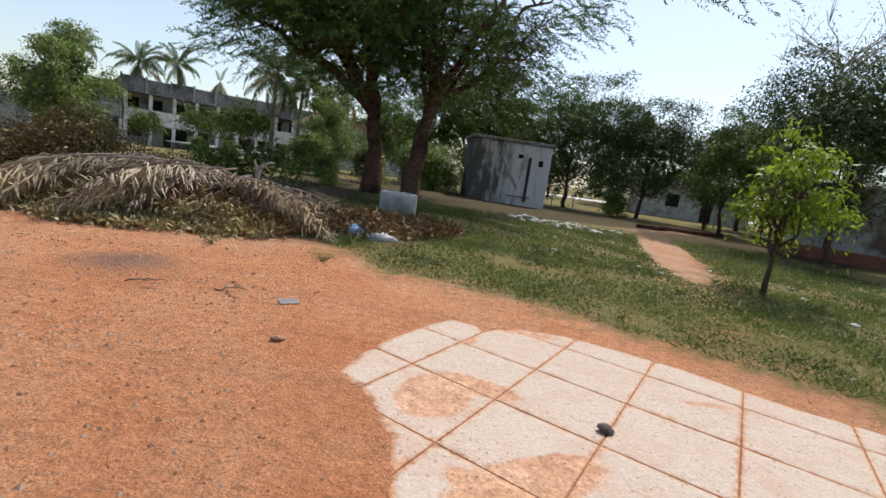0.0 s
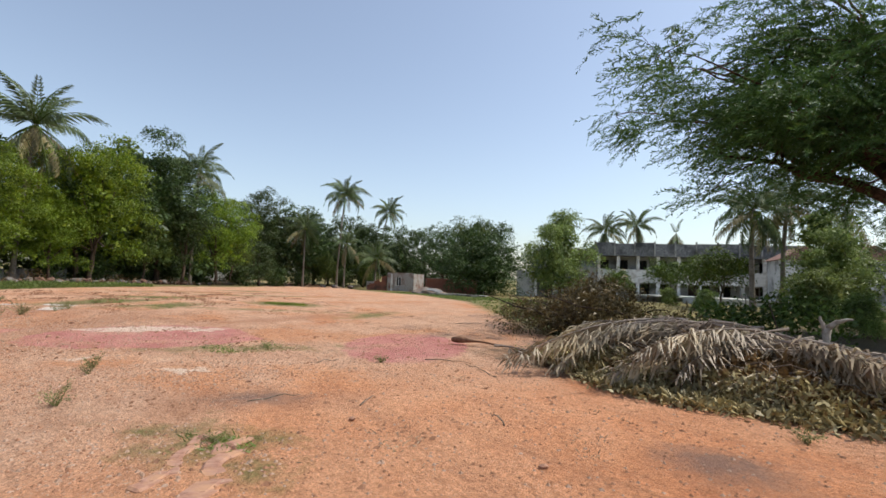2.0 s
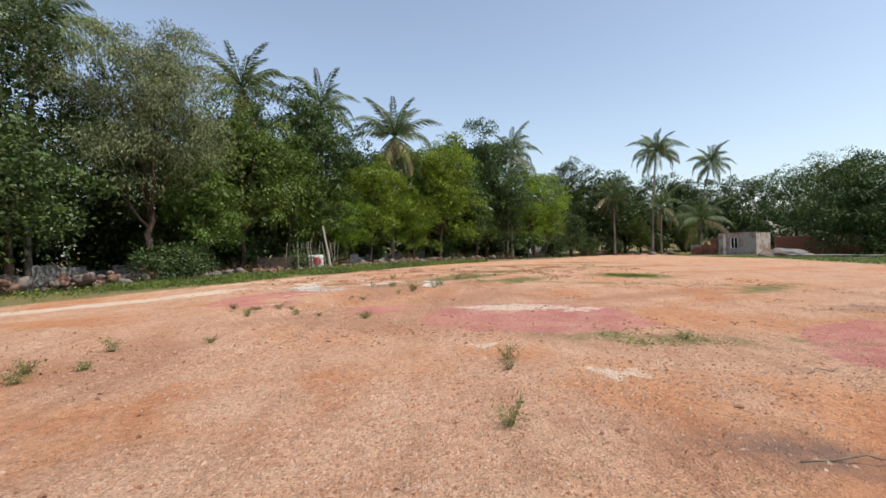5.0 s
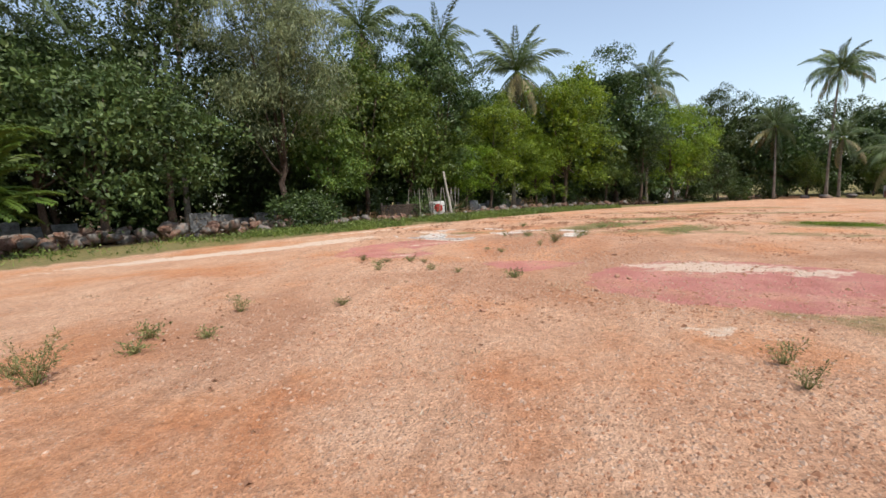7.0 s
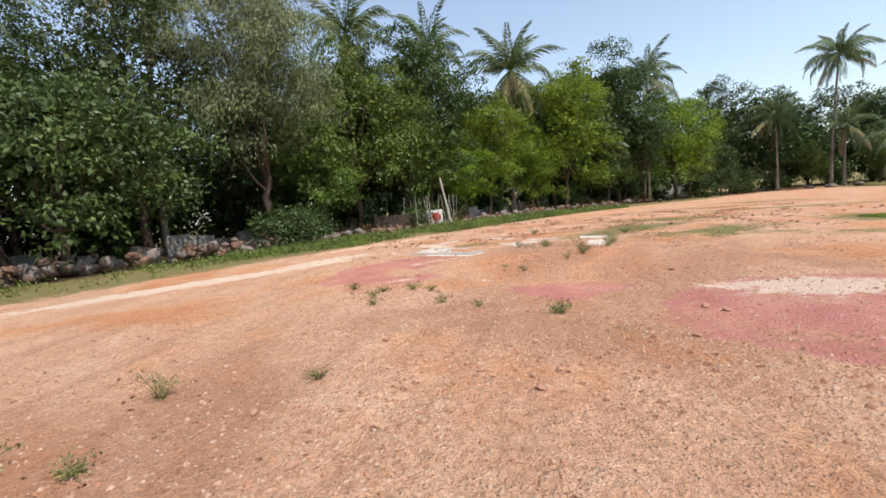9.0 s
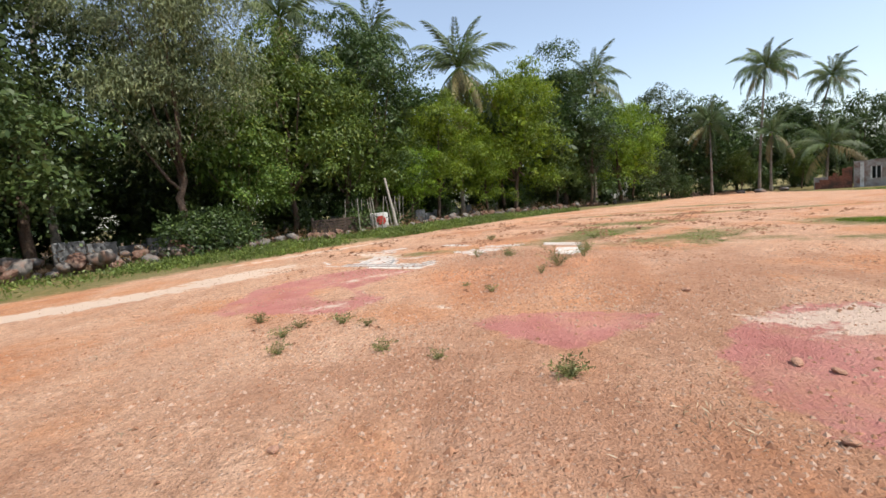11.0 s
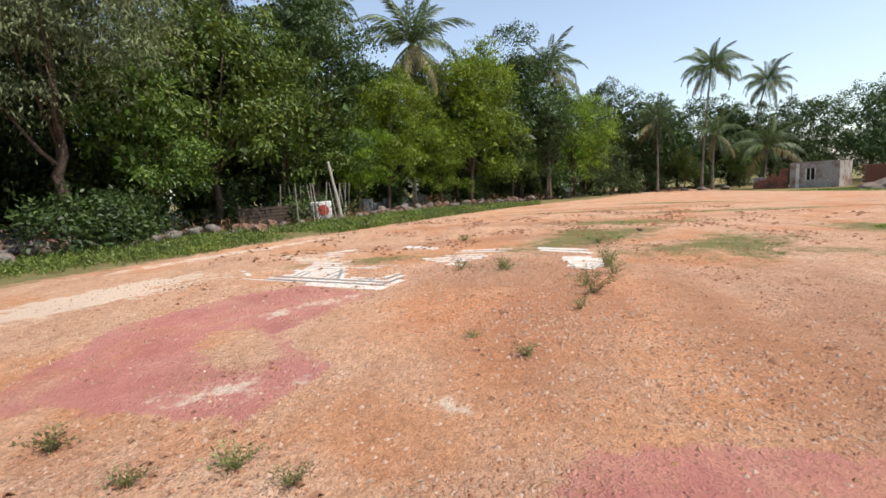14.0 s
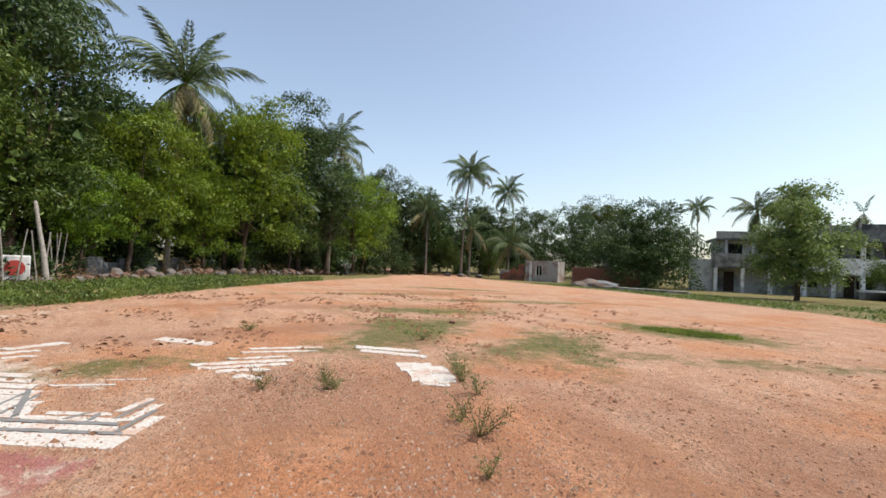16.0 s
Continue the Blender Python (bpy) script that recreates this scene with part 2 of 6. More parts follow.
def earth_material(name="red_earth", plain=False, slab=False):
    """Red earth with gravel, grass, pink powder and pale dust by the ground's masks (distances to their edges)."""
    m, nt, b = nodes_of(name, 0.95, 0.15)
    pos = nt.nodes.new("ShaderNodeNewGeometry").outputs["Position"]

    def mask(name, scale, wobble, hard, extra=0.0):
        if plain and name != "bare":
            v = nt.nodes.new("ShaderNodeValue")
            v.outputs[0].default_value = 0.0
            return v.outputs[0]
        a = nt.nodes.new("ShaderNodeAttribute")
        a.attribute_name = name
        n = noise_node(nt, scale, 7, 0.66, pos)
        d = calc(nt, "MULTIPLY_ADD", calc(nt, "SUBTRACT", n, 0.5), wobble, a.outputs["Fac"])
        return calc(nt, "MULTIPLY_ADD", d, hard, 0.5 + extra, clamp=True)

    large = noise_node(nt, 0.16, 5, 0.6, pos)
    mid = noise_node(nt, 1.3, 7, 0.7, pos)
    fine = noise_node(nt, 38, 5, 0.75, pos)
    soil = ramp(nt, large, [(0.3, (0.41, 0.160, 0.072)), (0.5, (0.51, 0.236, 0.116)), (0.7, (0.57, 0.325, 0.190))])
    soil = mix(nt, ramp(nt, mid, [(0.35, (0, 0, 0)), (0.7, (1, 1, 1))]), soil, mix(nt, 0.45, soil, (0.62, 0.36, 0.21)))
    stony = ramp(nt, mid, [(0.32, (0.47, 0.268, 0.168)), (0.5, (0.56, 0.340, 0.220)), (0.68, (0.62, 0.405, 0.278))])
    red = mask("red", 0.8, 2.2, 0.6)
    zone = ramp(nt, noise_node(nt, 0.31, 7, 0.62, pos), [(0.41, (0, 0, 0)), (0.51, (1, 1, 1))])
    zone = calc(nt, "MULTIPLY", zone, calc(nt, "MULTIPLY_ADD", red, -0.75, 1.0))
    col = mix(nt, calc(nt, "MULTIPLY", zone, 0.85), soil, stony)
    stretch = nt.nodes.new("ShaderNodeMapping")
    stretch.inputs["Rotation"].default_value[2] = radians(-12)
    stretch.inputs["Scale"].default_value = (0.35, 2.2, 1)
    nt.links.new(pos, stretch.inputs[0])
    track = noise_node(nt, 0.9, 6, 0.65, stretch.outputs[0])
    col = mix(nt, calc(nt, "MULTIPLY", ramp(nt, track, [(0.52, (0, 0, 0)), (0.66, (1, 1, 1))]), 0.5), col, (0.36, 0.19, 0.112))
    # gravel specks
    vor = nt.nodes.new("ShaderNodeTexVoronoi")
    vor.inputs["Scale"].default_value = 34
    nt.links.new(pos, vor.inputs["Vector"])
    speck = calc(nt, "LESS_THAN", vor.outputs["Distance"], 0.26)
    sep = nt.nodes.new("ShaderNodeSeparateColor")
    nt.links.new(vor.outputs["Color"], sep.inputs[0])
    few = calc(nt, "GREATER_THAN", sep.outputs[0], 0.35)
    speckcol = ramp(nt, sep.outputs[1], [(0.0, (0.14, 0.085, 0.06)), (0.4, (0.36, 0.23, 0.16)), (1.0, (0.64, 0.52, 0.42))])
    col = mix(nt, calc(nt, "MULTIPLY", calc(nt, "MULTIPLY", speck, few), calc(nt, "MULTIPLY_ADD", zone, 0.6, 0.3)), col, speckcol)
    col = mix(nt, 0.55, col, mix(nt, 1.0, col, ramp(nt, fine, [(0.3, (0.45, 0.40, 0.37)), (0.62, (1.3, 1.3, 1.3))]), "MULTIPLY"))
    clod = noise_node(nt, 11, 6, 0.7, pos)
    col = mix(nt, 0.55, col, mix(nt, 1.0, col, ramp(nt, clod, [(0.33, (0.56, 0.50, 0.46)), (0.56, (1.22, 1.22, 1.22))]), "MULTIPLY"))
    for scale, cut, keep, tone in ((75, 0.3, 0.5, (0.17, 0.10, 0.065)), (75, 0.3, 0.8, (0.66, 0.48, 0.36)), (19, 0.2, 0.8, (0.20, 0.115, 0.075)), (140, 0.36, 0.55, (0.22, 0.125, 0.08)), (150, 0.34, 0.72, (0.70, 0.50, 0.36))):
        v2 = nt.nodes.new("ShaderNodeTexVoronoi")
        v2.inputs["Scale"].default_value = scale
        nt.links.new(pos, v2.inputs["Vector"])
        s2 = nt.nodes.new("ShaderNodeSeparateColor")
        nt.links.new(v2.outputs["Color"], s2.inputs[0])
        bit = calc(nt, "MULTIPLY", calc(nt, "LESS_THAN", v2.outputs["Distance"], cut), calc(nt, "GREATER_THAN", s2.outputs[0 if tone[0] < 0.5 else 2], keep))
        bit = calc(nt, "MULTIPLY", bit, ramp(nt, noise_node(nt, 0.55, 5, 0.6, pos), [(0.35, (0.25, 0.25, 0.25)), (0.65, (1, 1, 1))]))
        col = mix(nt, calc(nt, "MULTIPLY", bit, 0.7 if scale < 100 else 0.35), col, tone)
    col = mix(nt, calc(nt, "MULTIPLY", red, 0.85), col, mix(nt, 1.0, col, (1.05, 0.92, 0.83), "MULTIPLY"))
    dark = mask("dark", 2.2, 1.2, 1.6, 0.22)
    col = mix(nt, calc(nt, "MULTIPLY", dark, 0.55), col, (0.33, 0.155, 0.088))
    ash = mask("ash", 5.0, 0.7, 3.0)
    col = mix(nt, calc(nt, "MULTIPLY", ash, 0.7), col, (0.17, 0.12, 0.10))
    pink = mask("pink", 4.2, 0.6, 11.0)
    rose = ramp(nt, mid, [(0.3, (0.40, 0.140, 0.122)), (0.55, (0.49, 0.200, 0.170)), (0.8, (0.56, 0.285, 0.22))])
    faded = ramp(nt, noise_node(nt, 0.9, 7, 0.7, pos), [(0.36, (0.40, 0.40, 0.40)), (0.52, (0.90, 0.90, 0.90))])
    col = mix(nt, calc(nt, "MULTIPLY", pink, faded), col, rose)
    pale = mask("pale", 3.4, 1.5, 6.0)
    col = mix(nt, calc(nt, "MULTIPLY", pale, 0.8), col, (0.68, 0.54, 0.42))
    grass = mask("grass", 2.0, 2.6, 1.6)
    green = ramp(nt, noise_node(nt, 5.0, 6, 0.7, pos), [(0.3, (0.06, 0.08, 0.02)), (0.5, (0.13, 0.145, 0.045)), (0.66, (0.25, 0.18, 0.075))])
    col = mix(nt, calc(nt, "MULTIPLY", grass, 0.84), col, green)
    # Leaf litter, darkened with the trees' shade painted into its colour.
    litter = mask("litter", 3.0, 1.6, 1.5)
    col = mix(nt, calc(nt, "MULTIPLY", litter, 0.9), col, ramp(nt, fine, [(0.3, (0.040, 0.032, 0.019)), (0.7, (0.115, 0.085, 0.048))]))
    if slab:
        info = nt.nodes.new("ShaderNodeObjectInfo").outputs["Random"]
        pale_col = ramp(nt, noise_node(nt, 55, 5, 0.7, pos), [(0.25, (0.42, 0.32, 0.25)), (0.6, (0.59, 0.485, 0.40))])
        pale_col = mix(nt, calc(nt, "MULTIPLY", info, 0.3), pale_col, (0.56, 0.45, 0.37))
        film = calc(nt, "MULTIPLY", calc(nt, "SUBTRACT", noise_node(nt, 3.0, 8, 0.7, pos), 0.46, clamp=True), 4.0, clamp=True)
        pale_col = mix(nt, calc(nt, "MULTIPLY", film, 0.55), pale_col, (0.48, 0.27, 0.175))
        for size, keep in ((26, 0.7), (60, 0.75)):
            pit = nt.nodes.new("ShaderNodeTexVoronoi")
            pit.inputs["Scale"].default_value = size
            nt.links.new(pos, pit.inputs["Vector"])
            ps = nt.nodes.new("ShaderNodeSeparateColor")
            nt.links.new(pit.outputs["Color"], ps.inputs[0])
            hole = calc(nt, "MULTIPLY", calc(nt, "LESS_THAN", pit.outputs["Distance"], 0.22), calc(nt, "GREATER_THAN", ps.outputs[0], keep))
            pale_col = mix(nt, calc(nt, "MULTIPLY", hole, 0.7), pale_col, (0.27, 0.17, 0.115))
        col = mix(nt, mask("bare", 11.0, 0.10, 30.0), col, pale_col)
    nt.links.new(col, b.inputs["Base Color"])
    h = calc(nt, "ADD", calc(nt, "MULTIPLY", fine, 0.5), calc(nt, "MULTIPLY", mid, 1.0))
    h = calc(nt, "ADD", h, calc(nt, "MULTIPLY", calc(nt, "MULTIPLY", speck, few), 0.35))
    h = calc(nt, "ADD", h, calc(nt, "MULTIPLY", clod, 0.8))
    for size, tall in ((24, 0.9), (52, 0.55)):
        cell = nt.nodes.new("ShaderNodeTexVoronoi")
        cell.inputs["Scale"].default_value = size
        nt.links.new(pos, cell.inputs["Vector"])
        knob = calc(nt, "SUBTRACT", 0.42, cell.outputs["Distance"], clamp=True)
        cs = nt.nodes.new("ShaderNodeSeparateColor")
        nt.links.new(cell.outputs["Color"], cs.inputs[0])
        knob = calc(nt, "MULTIPLY", knob, calc(nt, "GREATER_THAN", cs.outputs[1], 0.4))
        h = calc(nt, "ADD", h, calc(nt, "MULTIPLY", calc(nt, "MULTIPLY", knob, calc(nt, "MULTIPLY_ADD", zone, 0.8, 0.35)), tall))
    bump(nt, b, h, 0.35 if slab else 1.0, 0.055)
    return m


EARTH = earth_material()
SLAB = earth_material("dusty_concrete_slab", True, True)

# ---- mesh helpers ----


def mesh_object(name, verts, faces, material, smooth=False):
    me = bpy.data.meshes.new(name)
    me.from_pydata([tuple(v) for v in verts], [], faces)
    me.materials.append(material)
    if smooth:
        me.shade_smooth()
    return new(name, me)


def part(name, bm, material, parent=None, label="", smooth=False):
    me = bpy.data.meshes.new(name)
    bm.to_mesh(me)
    bm.free()
    me.materials.append(material)
    if smooth:
        me.shade_smooth()
    ob = new(name, me)
    if parent:
        ob.parent = parent
    if label:
        tagged(ob, label)
    return ob


def quick(name, quads, material, parent=None, label="", n=4):
    """A mesh of loose n-gons from an array (count, n, 3)."""
    quads = np.asarray(quads, np.float32)
    count = len(quads)
    me = bpy.data.meshes.new(name)
    me.vertices.add(count * n)
    me.vertices.foreach_set("co", quads.reshape(-1))
    me.loops.add(count * n)
    me.loops.foreach_set("vertex_index", np.arange(count * n, dtype=np.int32))
    me.polygons.add(count)
    me.polygons.foreach_set("loop_start", np.arange(0, count * n, n, dtype=np.int32))
    me.update(calc_edges=True)
    me.materials.append(material)
    ob = new(name, me)
    if parent:
        ob.parent = parent
    if label:
        tagged(ob, label)
    return ob


def child(name, mesh, parent, m=None, label=""):
    ob = new(name, mesh)
    ob.parent = parent
    if m is not None:
        ob.matrix_basis = m
    if label:
        tagged(ob, label)
    return ob


def box(bm, lo, hi, m=None, bevel=0.0):
    lo, hi = Vector(lo), Vector(hi)
    r = bmesh.ops.create_cube(bm, size=1, matrix=Matrix.Translation((lo + hi) / 2) @ Matrix.Diagonal((*(hi - lo), 1)))
    if bevel:
        edges = {e for v in r["verts"] for e in v.link_edges}
        r = bmesh.ops.bevel(bm, geom=list(edges), offset=bevel, segments=1, affect="EDGES")
        vs = r["verts"]
        if m is not None:
            vs = list({v for f in r["faces"] for v in f.verts})
            bmesh.ops.transform(bm, matrix=m, verts=vs)
    elif m is not None:
        bmesh.ops.transform(bm, matrix=m, verts=r["verts"])


def boxes(name, items, material, parent=None, label="", bevel=0.0):
    bm = bmesh.new()
    for lo, hi in items:
        box(bm, lo, hi, None, bevel)
    return part(name, bm, material, parent, label)


def tube_data(path, radii, sides=8, rough=0.0, rng=None):
    """Verts and faces of a tapered tube along a path."""
    path = np.asarray(path, float)
    tang = np.gradient(path, axis=0)
    tang /= np.linalg.norm(tang, axis=1)[:, None] + 1e-9
    ref = np.array([0, 0, 1.0]) if abs(tang[0][2]) < 0.8 else np.array([1.0, 0, 0])
    verts, faces = [], []
    for p, t, r in zip(path, tang, radii):
        a = np.cross(t, ref)
        a /= np.linalg.norm(a) + 1e-9
        b = np.cross(t, a)
        for k in range(sides):
            q = 2 * math.pi * k / sides
            rr = r * (1 + (rng.uniform(-rough, rough) if rng is not None else 0))
            verts.append(p + rr * (math.cos(q) * a + math.sin(q) * b))
    n = len(path)
    for i in range(n - 1):
        for k in range(sides):
            k2 = (k + 1) % sides
            faces.append((i * sides + k, i * sides + k2, (i + 1) * sides + k2, (i + 1) * sides + k))
    faces.append(tuple(range(sides - 1, -1, -1)))
    faces.append(tuple((n - 1) * sides + k for k in range(sides)))
    return verts, faces


def tubes(name, many, material, parent=None, label="", sides=8, rough=0.0, seed=1):
    rng = np.random.default_rng(seed)
    verts, faces = [], []
    for path, radii in many:
        v, f = tube_data(path, radii, sides, rough, rng)
        o = len(verts)
        verts += v
        faces += [tuple(i + o for i in q) for q in f]
    ob = mesh_object(name, verts, faces, material, True)
    if parent:
        ob.parent = parent
    if label:
        tagged(ob, label)
    return ob


def unit(v):
    return v / (np.linalg.norm(v, axis=-1, keepdims=True) + 1e-9)


def leaf_quads(centres, outward, length, width, rng, droop=0.0, spread=1.0, lie=0.8):
    """Folded diamond leaves at centres, pointing roughly outward, their faces turned mostly upward."""
    n = len(centres)
    way = unit(outward + spread * rng.normal(size=(n, 3)) + np.array([0, 0, -droop]))
    face = rng.normal(size=(n, 3)) + np.array([0, 0, lie]) if np.isscalar(lie) else lie + 0.4 * rng.normal(size=(n, 3))
    side = unit(np.cross(way, face))
    ln = length * rng.uniform(0.6, 1.3, (n, 1))
    wd = width * rng.uniform(0.6, 1.3, (n, 1))
    up = np.cross(side, way)
    mid = centres + way * ln * 0.45
    return np.stack([centres, mid + side * wd / 2 + up * wd * 0.2, centres + way * ln - up * ln * 0.1, mid - side * wd / 2 + up * wd * 0.2], 1)


def crown(lobes, clusters, per, leaf, rng, droop=0.2, spread=0.9, cluster_r=0.35, shell=0.55, flat=1.0, core=0):
    """Leaf clumps on the outer part of ellipsoid lobes [(centre, radii)], over a core of big inner leaves."""
    weights = np.array([r[0] * r[1] + r[0] * r[2] for _, r in lobes])
    pick = rng.choice(len(lobes), clusters, p=weights / weights.sum())
    c = np.array([l[0] for l in lobes])[pick]
    r = np.array([l[1] for l in lobes])[pick]
    d = unit(rng.normal(size=(clusters, 3)) + np.array([0, 0, 0.75]))
    lump = 1 + 0.25 * np.sin(5.1 * d[:, :1] + c[:, :1]) * np.cos(4.3 * d[:, 1:2] + c[:, 1:2]) + rng.normal(size=(clusters, 1)) * 0.1
    rad = (shell + (1 - shell) * rng.random((clusters, 1)) ** 0.4) * lump
    at = c + d * r * rad
    grow = rng.uniform(0.55, 1.35, (clusters, 1))
    off = rng.normal(size=(clusters * per, 3)) * cluster_r * np.array([1, 1, 0.45 * flat]) * np.repeat(grow, per, 0)
    off[:, 2] -= 0.35 * (off[:, 0] ** 2 + off[:, 1] ** 2) / max(0.1, cluster_r)
    out = unit(np.repeat(d + np.array([0, 0, 0.1]), per, 0) + off * 1.2 / max(0.1, cluster_r))
    face = unit(np.repeat(d, per, 0) + off * 0.7 / max(0.1, cluster_r) + np.array([0, 0, 0.45]))
    quads = leaf_quads(np.repeat(at, per, 0) + off, out * 0.5, leaf[0], leaf[1], rng, droop, spread * 0.7, face)
    if core:
        pick = rng.choice(len(lobes), core, p=weights / weights.sum())
        c = np.array([l[0] for l in lobes])[pick]
        r = np.array([l[1] for l in lobes])[pick]
        d = unit(rng.normal(size=(core, 3)))
        quads = np.concatenate([quads, leaf_quads(c + d * r * rng.uniform(0.05, 0.42, (core, 1)), d, 0.5, 0.36, rng, 0.1, 1.0, 0.2)])
    return quads


def bend(a, b, n, sag, rng, wobble=0.0):
    a, b = np.array(a, float), np.array(b, float)
    s = np.linspace(0, 1, n)[:, None]
    p = a + (b - a) * s
    p[:, 2] += sag * 4 * (s[:, 0] * (1 - s[:, 0]))
    if wobble:
        p[1:-1] += rng.normal(size=(n - 2, 3)) * wobble
    return p


def tree(name, label, seed, height, width, leaf_mat, bark, leaf=(0.22, 0.09), clusters=900, per=12, low=0.18, trunk_r=0.16, lobe_n=9, droop=0.2, forks=5, cluster_r=0.36, flat=1.0, category="tree", core=330):
    """A tree at the origin: tapered trunk with limbs, and a lumpy crown of leaves."""
    rng = np.random.default_rng(seed)
    root = tagged(new(name), label, category)
    lobes = []
    z0 = height * low
    for k in range(lobe_n):
        s = (k + 0.5) / lobe_n
        z = z0 + (height - z0) * (0.12 + 0.78 * s)
        span = width / 2 * (0.75 * math.sin(math.pi * min(0.95, 0.25 + 0.68 * s)) + 0.1)
        a = 2.4 * k + rng.uniform(0, 1)
        lobes.append((np.array([math.cos(a) * span * 0.62, math.sin(a) * span * 0.62, z]),
                      np.array([1, 1, 0.8]) * (width * rng.uniform(0.20, 0.32))))
    lobes.append((np.array([0, 0, height * 0.85]), np.array([0.22, 0.22, 0.16]) * width))
    lobes.append((np.array([0, 0, z0 + (height - z0) * 0.45]), np.array([0.3 * width, 0.3 * width, (height - z0) * 0.32])))
    puffs = []
    for c, r in lobes:
        for _ in range(5):
            d = unit(rng.normal(size=3) + np.array([0, 0, 0.25]))
            puffs.append((c + d * r * rng.uniform(0.6, 1.1), np.array([1, 1, 0.6]) * r.mean() * rng.uniform(0.28, 0.58)))
    lean = rng.normal(size=2) * 0.05 * height
    fork = np.array([lean[0] * 0.4, lean[1] * 0.4, height * 0.32])
    limbs = [(bend((0, 0, -0.15), fork, 6, 0, rng, 0.03 * height * 0.2), np.linspace(trunk_r * 1.25, trunk_r * 0.75, 6))]
    limbs += [(bend(fork, (lean[0], lean[1], height * 0.86), 6, 0, rng, 0.1), np.linspace(trunk_r * 0.7, 0.02, 6))]
    for c, r in lobes[:-2][:: max(1, lobe_n // forks)]:
        start = fork * rng.uniform(0.6, 1.0)
        limbs.append((bend(start, c, 6, -0.05 * width, rng, 0.06), np.linspace(trunk_r * 0.5, 0.02, 6)))
    tubes("trunk", limbs, bark, root, "", 8, 0.12, seed)
    quick("crown", np.concatenate([crown(puffs, clusters, per, leaf, rng, droop, 0.9, cluster_r, 0.72, flat), crown(lobes, 2, 2, leaf, rng, core=core)]), leaf_mat, root)
    return root


def thing(root, x, y, z=0.0, turn=0.0, size=1.0, tall=1.0):
    root.matrix_basis = pose(x, y, z, 0, 0, turn) @ Matrix.Diagonal((size, size, size * tall, 1))
    return root


def again(root, x, y, z=0.0, turn=0.0, size=1.0, tall=1.0, label=""):
    keep = root.scale.copy()
    root.scale = (1, 1, 1)
    ob = copy_thing(root, pose(x, y, z, 0, 0, turn) @ Matrix.Diagonal((size, size, size * tall, 1)))
    root.scale = keep
    if label:
        tagged(ob, label)
    return ob


def smooth01(a, b, v):
    s = np.clip((v - a) / (b - a), 0, 1)
    return s * s * (3 - 2 * s)


def ground_z(x, y):
    """The lie of the land."""
    x, y = np.asarray(x, float), np.asarray(y, float)
    fall = -1.05 * smooth01(20, 78, -0.6 * x + 0.8 * y) * smooth01(18, 34, -x)
    rise = 0.22 * np.exp(-(((x + 1) / 7) ** 2) - ((y - 22) / 8) ** 2)
    return fall + rise


def gz(x, y):
    return float(ground_z(x, y))

# ---- ground ----
VERGE = [(-2, -24), (-14, -16.5), (-22.6, -12.2), (-29, -8.8), (-34, -4.9), (-45, 3.5), (-60, 15), (-76, 24), (-120, 40)]
BACK = [(40, -14), (5.2, 2.5), (3.1, 4.0), (1.1, 5.4), (-0.9, 6.2), (-2.1, 7.7), (-7.5, 9.4), (-12.4, 12.4), (-24, 20.5), (-45, 32), (-66, 36), (-120, 48)]


def side_distance(px, py, line):
    """Signed distance to a polyline; positive on its left."""
    best = np.full(px.shape, 1e9)
    out = np.zeros(px.shape)
    for (ax, ay), (bx, by) in zip(line[:-1], line[1:]):
        dx, dy = bx - ax, by - ay
        s = np.clip(((px - ax) * dx + (py - ay) * dy) / (dx * dx + dy * dy), 0, 1)
        ex, ey = px - ax - s * dx, py - ay - s * dy
        d = np.hypot(ex, ey)
        near = d < best
        best[near] = d[near]
        out[near] = (np.sign(dx * ey - dy * ex) * d)[near]
    return out


def oval(px, py, cx, cy, rx, ry, turn=0.0):
    """Roughly the distance inside an oval's edge."""
    c, s = math.cos(radians(turn)), math.sin(radians(turn))
    u, v = (px - cx) * c + (py - cy) * s, -(px - cx) * s + (py - cy) * c
    return (1 - np.sqrt((u / rx) ** 2 + (v / ry) ** 2)) * min(rx, ry)


def inside(px, py, ring):
    """Distance to a closed outline, positive inside."""
    odd = np.zeros(px.shape, bool)
    best = np.full(px.shape, 1e9)
    for (ax, ay), (bx, by) in zip(ring[:-1], ring[1:]):
        if ay != by:
            odd ^= ((ay > py) != (by > py)) & (px < (bx - ax) * (py - ay) / (by - ay) + ax)
        s = np.clip(((px - ax) * (bx - ax) + (py - ay) * (by - ay)) / ((bx - ax) ** 2 + (by - ay) ** 2), 0, 1)
        best = np.minimum(best, np.hypot(px - ax - s * (bx - ax), py - ay - s * (by - ay)))
    return np.where(odd, best, -best)


def graded(lo, hi, step, far):
    mid = list(np.arange(lo, hi + 1e-6, step))
    out, s = [], step
    while not out or out[-1] < far:
        s *= 1.16
        out.append((out[-1] if out else 0) + s)
    return np.array([lo - v for v in reversed(out)] + mid + [hi + v for v in out])


gx, gy = graded(-30, 7, 0.13, 1500), graded(-12, 14, 0.13, 1500)
PX, PY = np.meshgrid(gx, gy)
PX, PY = PX.ravel(), PY.ravel()


